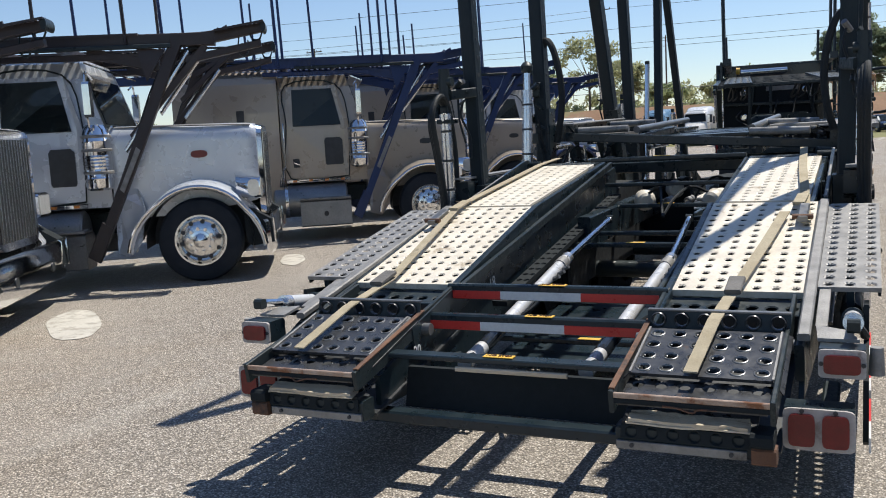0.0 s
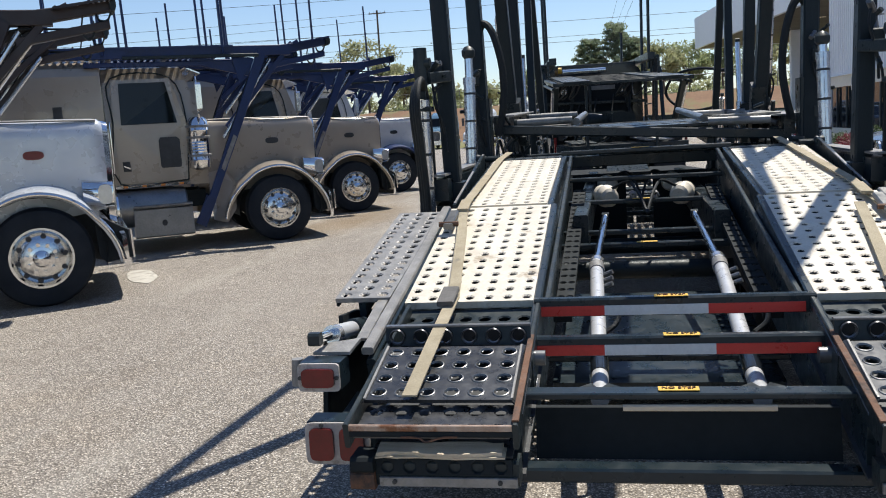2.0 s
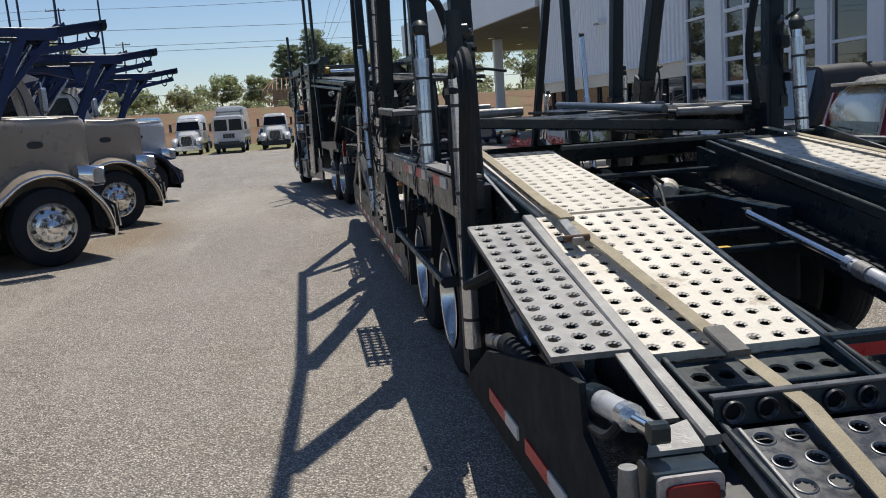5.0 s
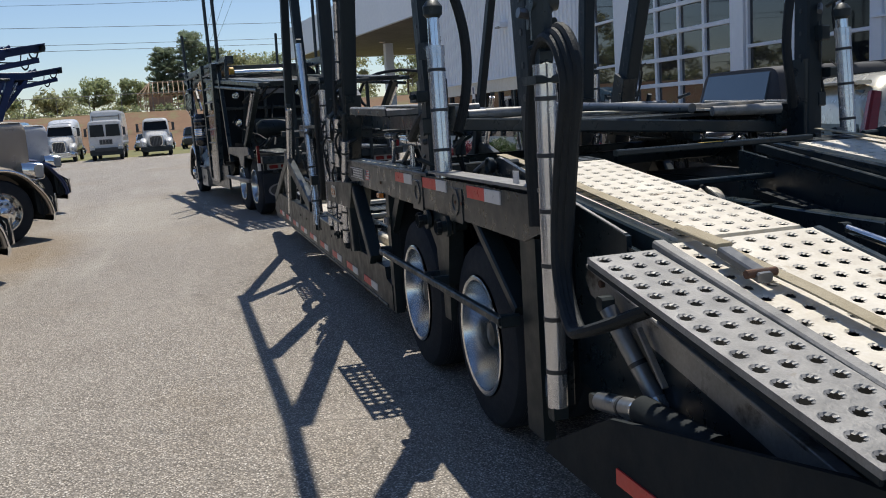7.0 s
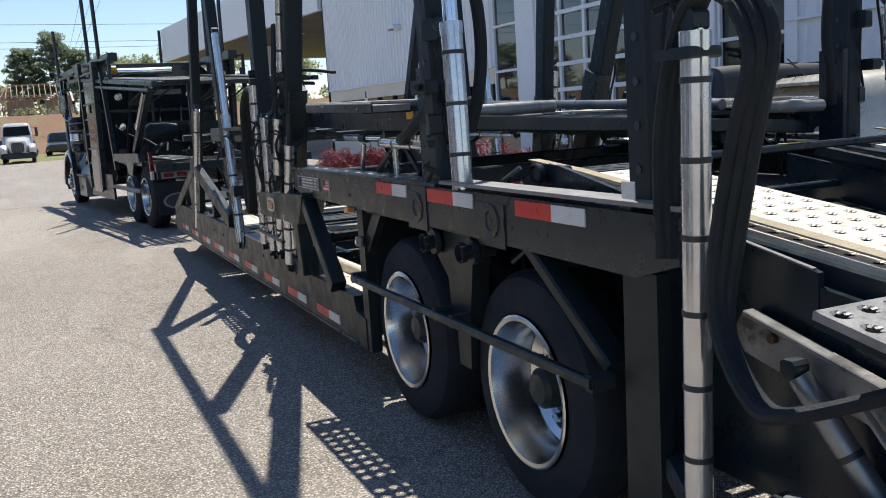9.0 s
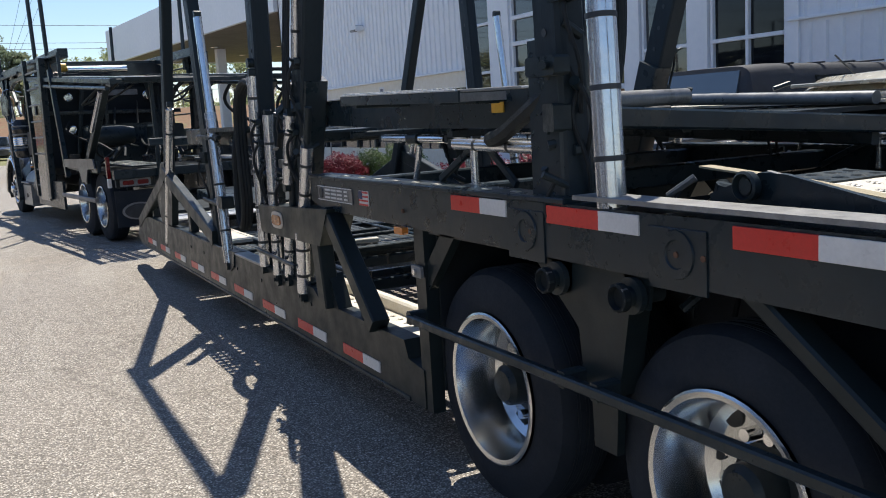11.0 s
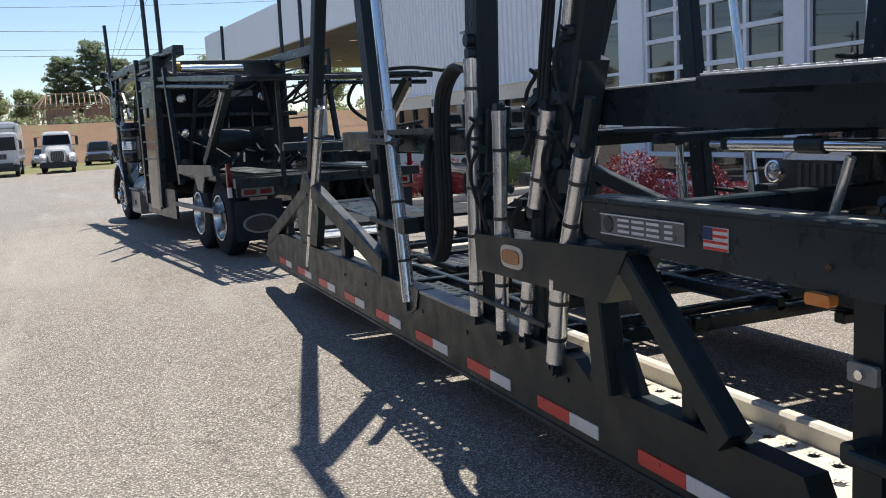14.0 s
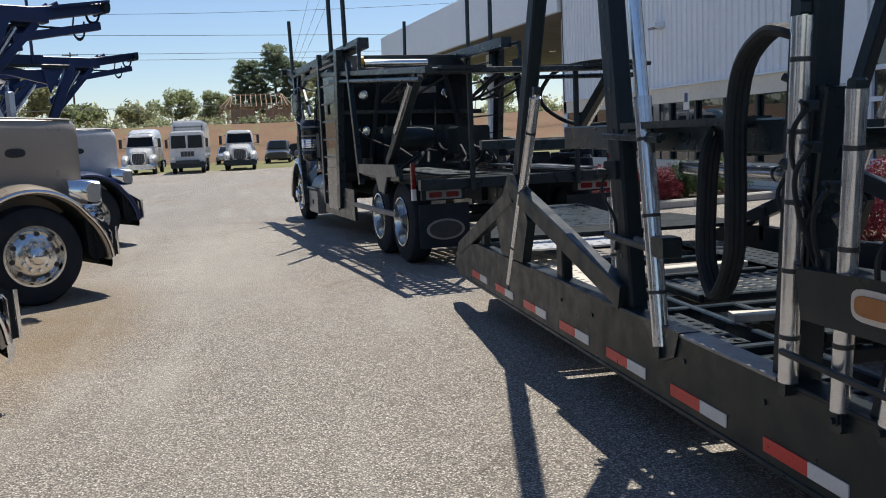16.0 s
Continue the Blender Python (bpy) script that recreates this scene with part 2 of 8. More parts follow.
M["red"] = surf("red_reflective_tape", (0.56, 0.028, 0.022), (0.64, 0.045, 0.035), 6, 0.35, 0.1, stain=(0.3, 0.05, 0.04), sthr=0.68, sscale=5)
M["white"] = surf("white_reflective_tape", (0.60, 0.60, 0.59), (0.72, 0.72, 0.71), 6, 0.35, 0.1, stain=(0.35, 0.34, 0.32), sthr=0.64, sscale=5)
M["redlens"] = surf("red_lamp_lens", (0.12, 0.0056, 0.0072), (0.176, 0.0096, 0.0112), 20, 0.16, 0.06, bump=0.12, bscale=150)
M["amber"] = surf("amber_lens", (0.62, 0.2, 0.04), (0.7, 0.25, 0.06), 20, 0.15, 0.05, bump=0.2, bscale=150)
M["yellow"] = surf("yellow_label", (0.66, 0.38, 0.045), (0.74, 0.45, 0.07), 9, 0.5, 0.1, stain=(0.4, 0.24, 0.07), sthr=0.68, sscale=12)
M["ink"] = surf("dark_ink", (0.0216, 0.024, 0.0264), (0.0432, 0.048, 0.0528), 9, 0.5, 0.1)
M["tan"] = surf("tan_truck_paint", (0.36, 0.308, 0.25), (0.38, 0.326, 0.264), 0.8, 0.3, 0.06, 0.2, coat=0.6, stain=(0.27, 0.235, 0.19), sthr=0.72, grain=0.06)
M["silver"] = surf("pale_silver_truck_paint", (0.55, 0.58, 0.62), (0.58, 0.61, 0.65), 0.8, 0.28, 0.05, 0.25, coat=0.6, grain=0.04)
M["truckwhite"] = surf("white_truck_paint", (0.60, 0.61, 0.62), (0.67, 0.67, 0.67), 0.8, 0.3, 0.08, coat=0.5, grain=0.06)
M["tractorblack"] = surf("black_truck_paint", (0.00972, 0.0126, 0.0165), (0.01512, 0.0186, 0.0231), 0.8, 0.2, 0.08, coat=0.35, spec=0.35)
M["blue"] = surf("blue_ramp_paint", (0.007, 0.02, 0.078), (0.01, 0.03, 0.11), 2, 0.4, 0.12, stain=(0.02, 0.025, 0.04), sthr=0.62)
M["brown"] = surf("dark_brown_ramp_paint", (0.02, 0.014, 0.015), (0.035, 0.024, 0.022), 2, 0.45, 0.12, stain=(0.08, 0.045, 0.03), sthr=0.64)
M["glass"] = glass_material("cab_glass", (0.015, 0.02, 0.02))
M["panel"] = surf("white_wall_panel", (0.7062, 0.7383, 0.7811), (0.749, 0.7811, 0.8239), 0.4, 0.5, 0.1, stain=(0.6, 0.61, 0.62), sthr=0.66, sscale=0.5)
M["beige"] = surf("beige_wall_band", (0.6572, 0.6042, 0.5088), (0.7208, 0.6678, 0.5724), 0.5, 0.7, 0.1, bump=0.1)
M["soffit"] = surf("soffit_panel", (0.13, 0.11, 0.088), (0.165, 0.14, 0.11), 0.4, 0.7, 0.1)
M["bldglass"] = glass_material("window_glass", (0.016, 0.02, 0.025), 0.02, 0.12, 1.95)
M["bayglass"] = glass_material("dark_bay_glass", (0.008, 0.01, 0.012), 0.03, 0.1, 1.42)
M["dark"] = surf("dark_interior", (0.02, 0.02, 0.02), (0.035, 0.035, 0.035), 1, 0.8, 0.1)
M["concrete"] = surf("concrete_kerb", (0.42, 0.40, 0.37), (0.52, 0.50, 0.46), 2, 0.85, 0.08, bump=0.3, bscale=60, stain=(0.26, 0.24, 0.2), sthr=0.62)
M["mulch"] = surf("mulch", (0.09, 0.055, 0.035), (0.17, 0.11, 0.07), 9, 0.9, 0.05, bump=0.8, bscale=40)
M["flower"] = leaf_material("azalea_bloom", (0.13, 0.012, 0.022), (0.24, 0.035, 0.055), 0.3)
M["leaf"] = leaf_material("shrub_leaf", (0.045, 0.085, 0.022), (0.08, 0.13, 0.035), 0.3)
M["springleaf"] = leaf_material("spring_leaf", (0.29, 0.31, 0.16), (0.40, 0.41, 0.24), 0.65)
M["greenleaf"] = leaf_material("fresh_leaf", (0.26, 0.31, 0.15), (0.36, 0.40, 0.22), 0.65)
# needles paler than foliage is: distance haze put into the colour
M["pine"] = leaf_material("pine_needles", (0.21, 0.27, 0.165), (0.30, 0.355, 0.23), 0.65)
M["bark"] = surf("bark", (0.10, 0.08, 0.06), (0.17, 0.13, 0.1), 3, 0.9, 0.05, bump=0.5, bscale=20)
M["grass"] = surf("grass", (0.13, 0.13, 0.04), (0.2, 0.19, 0.07), 0.5, 0.9, 0.05, ground=True, bump=0.5, bscale=30)
M["clay"] = surf("red_clay_bank", (0.1927, 0.108, 0.0594), (0.2542, 0.1548, 0.0924), 0.25, 0.95, 0.04, ground=True, bump=0.5, bscale=6, stain=(0.2, 0.17, 0.08), sthr=0.52, sscale=0.4)
M["pole"] = surf("utility_pole_wood", (0.09, 0.07, 0.055), (0.14, 0.11, 0.085), 2, 0.9, 0.05)
M["wire"] = surf("cable", (0.02, 0.02, 0.02), (0.04, 0.04, 0.04), 2, 0.6, 0.1)
M["mesh"] = surf("fence_wire", (0.16, 0.16, 0.16), (0.24, 0.24, 0.24), 3, 0.5, 0.1, 0.5)
M["timber"] = surf("new_timber", (0.33, 0.235, 0.15), (0.42, 0.31, 0.20), 1, 0.8, 0.1)
M["roofsheet"] = surf("osb_roof", (0.27, 0.20, 0.145), (0.34, 0.26, 0.19), 1, 0.8, 0.1)
M["paint_line"] = surf("worn_road_paint", (0.4, 0.38, 0.335), (0.5, 0.475, 0.42), 4, 0.8, 0.1, ground=True, stain=(0.3, 0.28, 0.24), sthr=0.5, sscale=6)
M["carblue"] = surf("dark_blue_car_paint", (0.02, 0.03, 0.06), (0.025, 0.04, 0.075), 1, 0.2, 0.05, coat=0.7)
M["carsilver"] = surf("silver_car_paint", (0.42, 0.43, 0.44), (0.47, 0.48, 0.49), 1, 0.25, 0.05, 0.5, coat=0.6)
M["cardark"] = surf("charcoal_car_paint", (0.03, 0.032, 0.034), (0.045, 0.045, 0.046), 1, 0.2, 0.05, coat=0.7)
M["champagne"] = surf("champagne_car_paint", (0.50, 0.47, 0.38), (0.55, 0.52, 0.43), 1, 0.25, 0.05, 0.4, coat=0.6)
M["conered"] = surf("cone_plastic", (0.55, 0.06, 0.03), (0.62, 0.08, 0.04), 3, 0.5, 0.1)
# darkened aluminium: shade on fuel tanks and walkway cylinders put into the colour
M["tank"] = surf("dull_aluminium_tank", (0.20, 0.21, 0.22), (0.29, 0.30, 0.31), 3, 0.36, 0.1, 0.7, stain=(0.16, 0.155, 0.15), sthr=0.62)
M["paleblue"] = surf("pale_blue_truck_paint", (0.10, 0.20, 0.30), (0.13, 0.24, 0.34), 0.8, 0.3, 0.08, coat=0.4)
M["carred"] = surf("red_car_paint", (0.45, 0.02, 0.02), (0.5, 0.03, 0.03), 1, 0.2, 0.05, coat=0.7)
M["softtop"] = surf("dark_canvas_top", (0.025, 0.027, 0.032), (0.04, 0.042, 0.05), 3, 0.7, 0.1, bump=0.2, bscale=150)
M["farglass"] = surf("far_windscreen", (0.008, 0.009, 0.01), (0.014, 0.015, 0.016), 3, 0.2, 0.05, spec=0.25)
M["matteblack"] = surf("matte_black_paint", (0.0109, 0.01525, 0.01832), (0.01725, 0.02214, 0.02472), 2.5, 0.75, 0.1, bump=0.1, bscale=40, spec=0.2)
M["palesteel"] = surf("pale_steel_barrel", (0.52, 0.53, 0.54), (0.64, 0.65, 0.66), 4, 0.32, 0.08, 0.25, stain=(0.3, 0.28, 0.25), sthr=0.68, sscale=5)
M["flapsteel"] = surf("oily_black_flap_steel", (0.030, 0.032, 0.036), (0.085, 0.087, 0.09), 6, 0.32, 0.1, 0.45, bump=0.06, bscale=50, stain=(0.15, 0.085, 0.045), sthr=0.64, sscale=5)
M["scuffed"] = surf("scuffed_grey_plate", (0.17, 0.168, 0.162), (0.31, 0.305, 0.295), 5, 0.4, 0.12, 0.35, bump=0.06, bscale=50, stain=(0.05, 0.045, 0.04), sthr=0.54, sscale=4)
M["pad"] = surf("grey_rubber_pad", (0.075, 0.072, 0.068), (0.13, 0.125, 0.118), 9, 0.7, 0.1, bump=0.3, bscale=90)
M["screen"] = surf("sky_lit_windscreen", (0.06, 0.085, 0.11), (0.07, 0.095, 0.12), 1, 0.06, 0.02, spec=0.9, coat=0.6, grain=0.0)
M["lampplate"] = surf("dirty_lamp_plate", (0.352, 0.3256, 0.308), (0.4576, 0.4312, 0.4048), 7, 0.5, 0.1, stain=(0.2, 0.17, 0.15), sthr=0.56, sscale=9)
M["bezel"] = surf("cream_lamp_bezel", (0.56, 0.50, 0.42), (0.66, 0.60, 0.51), 9, 0.4, 0.1)
M["dullamber"] = surf("dull_amber_lens", (0.32, 0.115, 0.03), (0.40, 0.15, 0.042), 20, 0.2, 0.05, bump=0.2, bscale=150)
M["rustedge"] = surf("bare_rusty_edge", (0.30, 0.20, 0.14), (0.46, 0.36, 0.29), 16, 0.5, 0.12, 0.3, bump=0.1, bscale=60, stain=(0.20, 0.085, 0.04), sthr=0.5, sscale=9)
M["lens"] = surf("clear_lamp_lens", (0.6, 0.6, 0.58), (0.75, 0.75, 0.72), 12, 0.08, 0.05, 0.5, bump=0.2, bscale=60)


# ---- mesh tools ----
class Mesh:
    def __init__(self):
        self.v, self.f, self.s = [], [], []
        self.weld = False

    def add(self, verts, faces, smooth=False):
        k = len(self.v)
        self.v += [tuple(p) for p in verts]
        self.f += [tuple(i + k for i in q) for q in faces]
        self.s += [smooth] * len(faces)
        return self

    def bar(self, a, b, w, h, up=(0, 0, 1), ch=0.008, w2=None, h2=None):
        """A chamfered beam from a to b, w wide and h high."""
        a, b, up = Vector(a), Vector(b), Vector(up)
        d = (b - a).normalized()
        if abs(d.dot(up.normalized())) > 0.98:
            up = Vector((0, 1, 0)) if abs(d.y) < 0.9 else Vector((1, 0, 0))
        s = d.cross(up).normalized()
        u = s.cross(d).normalized()
        vs = []
        for p, ww, hh in ((a, w, h), (b, w2 or w, h2 or h)):
            x, y = ww / 2, hh / 2
            c = min(ch, x * 0.4, y * 0.4)
            for i, j in ((-x + c, -y), (x - c, -y), (x, -y + c), (x, y - c), (x - c, y), (-x + c, y), (-x, y - c), (-x, -y + c)):
                vs.append(p + s * i + u * j)
        fs = [(i, (i + 1) % 8, 8 + (i + 1) % 8, 8 + i) for i in range(8)]
        fs = [tuple(reversed(q)) for q in fs]
        fs += [tuple(range(8)), tuple(range(15, 7, -1))]
        return self.add(vs, fs)

    def box(self, c, s, ch=0.01, rz=0.0):
        c = Vector(c)
        dx = Vector((math.cos(rz), math.sin(rz), 0)) * s[0] / 2
        up = Vector((0, 0, 1))
        return self.bar(c - dx, c + dx, s[1], s[2], up, ch)

    def tube(self, a, b, r, n=12, r2=None, caps=True):
        a, b = Vector(a), Vector(b)
        d = (b - a).normalized()
        s = d.orthogonal().normalized()
        u = d.cross(s)
        r2 = r if r2 is None else r2
        ring = [(math.cos(6.28318 * i / n), math.sin(6.28318 * i / n)) for i in range(n)]
        vs = [a + (s * x + u * y) * r for x, y in ring] + [b + (s * x + u * y) * r2 for x, y in ring]
        fs = [(i, (i + 1) % n, n + (i + 1) % n, n + i) for i in range(n)]
        if caps:
            fs += [tuple(range(n - 1, -1, -1)), tuple(range(n, 2 * n))]
        return self.add(vs, fs, True)

    def pipe(self, pts, r, n=8, smooth=True):
        """A bent round bar or hose, rounded through pts."""
        pts = [Vector(p) for p in pts]
        if smooth and len(pts) > 2:
            ext = [pts[0] * 2 - pts[1]] + pts + [pts[-1] * 2 - pts[-2]]
            fine = []
            for i in range(1, len(ext) - 2):
                a, b, c, d = ext[i - 1:i + 3]
                for k in range(4):
                    t = k / 4
                    fine.append(0.5 * (2 * b + (c - a) * t + (2 * a - 5 * b + 4 * c - d) * t * t + (3 * b - a - 3 * c + d) * t ** 3))
            pts = fine + [pts[-1]]
        m = len(pts)
        s = None
        vs = []
        for i, p in enumerate(pts):
            d = (pts[min(i + 1, m - 1)] - pts[max(i - 1, 0)]).normalized()
            s = d.orthogonal().normalized() if s is None else (s - d * s.dot(d)).normalized()
            u = d.cross(s)
            vs += [p + (s * math.cos(6.28318 * k / n) + u * math.sin(6.28318 * k / n)) * r for k in range(n)]
        fs = [(i * n + k, i * n + (k + 1) % n, (i + 1) * n + (k + 1) % n, (i + 1) * n + k) for i in range(m - 1) for k in range(n)]
        fs += [tuple(range(n - 1, -1, -1)), tuple(range((m - 1) * n, m * n))]
        return self.add(vs, fs, True)

    def slab(self, pts, d, ch=0.0):
        """A flat outline pts pushed along d."""
        pts = [Vector(p) for p in pts]
        d = Vector(d)
        n = len(pts)
        nor = sum(((pts[i] - pts[0]).cross(pts[(i + 1) % n] - pts[0]) for i in range(1, n - 1)), Vector())
        if nor.dot(d) > 0:
            pts.reverse()
        vs = pts + [p + d for p in pts]
        fs = [tuple(range(n)), tuple(range(2 * n - 1, n - 1, -1))]
        fs += [((i + 1) % n, i, n + i, n + (i + 1) % n) for i in range(n)]
        return self.add(vs, fs)

    def loft(self, rings, smooth=True, cap=True, closed=True):
        n = len(rings[0])
        vs = [p for r in rings for p in r]
        e = n if closed else n - 1
        fs = [(i * n + k, i * n + (k + 1) % n, (i + 1) * n + (k + 1) % n, (i + 1) * n + k) for i in range(len(rings) - 1) for k in range(e)]
        if cap:
            fs += [tuple(range(n - 1, -1, -1)), tuple(range(len(vs) - n, len(vs)))]
        return self.add(vs, fs, smooth)

    def lathe(self, c, axis, prof, n=28, smooth=True, seg=None):
        """A ring surface round axis through c; prof holds (along, radius)."""
        c, axis = Vector(c), Vector(axis).normalized()
        s = axis.orthogonal().normalized()
        u = axis.cross(s)
        rings = [[c + axis * t + (s * math.cos(6.28318 * k / n) + u * math.sin(6.28318 * k / n)) * r for k in range(n)] for t, r in prof]
        return self.loft(rings, smooth, cap=False)

    def perf(self, o, U, V, nx, ny, r, th=0.02, lip=0.005, m=8, star=False):
        """A plate with punched holes: o corner, U across, V along; dished lips, toothed where star."""
        o, U, V = Vector(o), Vector(U), Vector(V)
        N = U.cross(V).normalized()
        eu, ev = U.normalized(), V.normalized()
        cu, cv = U / nx, V / ny
        m = 16 if star else m
        self.weld = True
        for j in range(ny):
            for i in range(nx):
                c = o + cu * (i + 0.5) + cv * (j + 0.5)
                outer, rim, low = [], [], []
                for k in range(m):
                    a = 6.28318 * (k + 0.5) / m
                    x, y = math.cos(a), math.sin(a)
                    q = max(abs(x), abs(y))
                    rr = r * (1.02 if k % 2 else 0.70) if star else r
                    outer.append(c + cu * (x / q / 2) + cv * (y / q / 2))
                    rim.append(c + (eu * x + ev * y) * r * 1.25)
                    low.append(c + (eu * x + ev * y) * rr - N * lip)
                fs = []
                for k in range(m):
                    k2 = (k + 1) % m
                    fs += [(k, k2, m + k2, m + k), (m + k, m + k2, 2 * m + k2, 2 * m + k)]
                corners = []
                for q, (cx, cy) in enumerate(((0.5, 0.5), (-0.5, 0.5), (-0.5, -0.5), (0.5, -0.5))):
                    k0 = (2 * q + 1) * m // 8 - 1
                    corners.append(c + cu * cx + cv * cy)
                    fs.append((k0, 3 * m + q, k0 + 1))
                self.add(outer + rim + low + corners, fs)
        cs = [o, o + U, o + U + V, o + V]
        for k in range(4):
            a, b = cs[k], cs[(k + 1) % 4]
            self.add([a, b, b - N * th, a - N * th], [(0, 3, 2, 1)])
        return self


OFFSET = {}


def root(name, place=(0, 0, 0), rz=0.0, label="", category="", group="", kind="", local=False):
    """A thing's Empty. Its parts are given in world metres, or in its own frame when local."""
    e = new(name)
    e.empty_display_size = 0.2
    e.matrix_basis = Matrix.Translation(place) @ Matrix.Rotation(rz, 4, "Z")
    OFFSET[e.name] = Vector((0, 0, 0)) if local else Vector(place)
    return tagged(e, label, category, group, kind)


def part(name, mesh, material, parent=None, label="", kind=""):
    me = bpy.data.meshes.new(name)
    off = OFFSET.get(parent.name, Vector((0, 0, 0))) if parent else Vector((0, 0, 0))
    me.from_pydata([(p[0] - off.x, p[1] - off.y, p[2] - off.z) for p in mesh.v], [], mesh.f)
    me.polygons.foreach_set("use_smooth", mesh.s)
    if mesh.weld:
        bm = bmesh.new()
        bm.from_mesh(me)
        bmesh.ops.remove_doubles(bm, verts=bm.verts, dist=1e-5)
        bm.to_mesh(me)
        bm.free()
    elif any(mesh.s):
        me.set_sharp_from_angle(angle=radians(36))
    me.materials.append(M[material] if isinstance(material, str) else material)
    me.update()
    ob = new(name, me)
    if parent:
        ob.parent = parent
        OFFSET[ob.name] = off
    return tagged(ob, label, kind=kind)


def thing(name, mesh, material, label, category, group="", kind=""):
    """A top-level thing that is one mesh, its origin at its base."""
    lo = [min(p[i] for p in mesh.v) for i in range(3)]
    hi = [max(p[i] for p in mesh.v) for i in range(3)]
    o = ((lo[0] + hi[0]) / 2, (lo[1] + hi[1]) / 2, lo[2])
    me = bpy.data.meshes.new(name)
    me.from_pydata([(p[0] - o[0], p[1] - o[1], p[2] - o[2]) for p in mesh.v], [], mesh.f)
    me.polygons.foreach_set("use_smooth", mesh.s)
    me.materials.append(M[material])
    me.update()
    ob = new(name, me)
    ob.location = o
    return tagged(ob, label, category, group, kind)


def structure(name, mesh, material, label="", parent=None):
    ob = part(name, mesh, material, parent, label)
    if not parent:
        ob["kind"] = "structure"
    return ob

# ---- ground and distance ----


def ground_height(x, y):
    if y < 66:
        return 0.0
    if y < 88:
        return (y - 66) * 0.004
    if y < 97:
        return 0.09 + (y - 88) / 9 * 3.5
    return 3.6 + (y - 97) * 0.004


def ground_sheet():
    ys = [-400, -60, -20, 0, 10, 20, 30, 45, 60, 65, 66, 70, 75, 82, 88, 89.5, 91, 93, 95, 97, 99, 110, 140, 200, 400, 900, 2500]
    xs = [-2500, -900, -300, -120, -80, -60, -45, -35, -25, -18, -12, -8, -4, 0, 4, 8, 14, 22, 32, 45, 60, 80, 120, 300, 900, 2500]
    vs = [(x, y, ground_height(x, y) + (0.25 * noise.noise((x * 0.13, y * 0.2, 0)) if 88 < y < 98 else 0)) for y in ys for x in xs]
    n = len(xs)
    fs = [(j * n + i, j * n + i + 1, (j + 1) * n + i + 1, (j + 1) * n + i) for j in range(len(ys) - 1) for i in range(n - 1)]
    me = bpy.data.meshes.new("ground")
    me.from_pydata(vs, [], fs)
    for m in ("asphalt", "grass", "clay"):
        me.materials.append(M[m])
    for p in me.polygons:
        y = p.center.y
        p.material_index = 0 if y < 66 else (1 if y < 88 else 2)
    return tagged(new("ground", me), "aged grey asphalt yard with grass and clay bank", kind="structure")


ground_sheet()


def worn_mark(pts, name="worn_paint_mark"):
    structure(name, Mesh().slab([(x, y, 0.003) for x, y in pts], (0, 0, 0.003)), "paint_line", "faded pale paint mark on asphalt")


def blob(cx, cy, a, b, rz, seed):
    out = []
    for k in range(22):
        t = 6.28318 * k / 22
        q = 1 + 0.22 * noise.noise((math.cos(t) * 1.3, math.sin(t) * 1.3, seed))
        u, v = a * math.cos(t) * q, b * math.sin(t) * q
        out.append((cx + u * math.cos(rz) - v * math.sin(rz), cy + u * math.sin(rz) + v * math.cos(rz)))
    return out


worn_mark(blob(-7.15, 10.05, 0.62, 0.17, radians(125), 1.5))
worn_mark(blob(-6.7, 5.9, 0.8, 0.25, radians(140), 4.5))
for k in range(7):
    x = -17 + 2.9 * k
    structure("parking_line", Mesh().slab([(x, 59.5, 0.003), (x + 0.12, 59.5, 0.003), (x + 0.5, 65.5, 0.003), (x + 0.38, 65.5, 0.003)], (0, 0, 0.003)), "paint_line", "white parking line on asphalt")

# ---- building ----
WX = 7.6


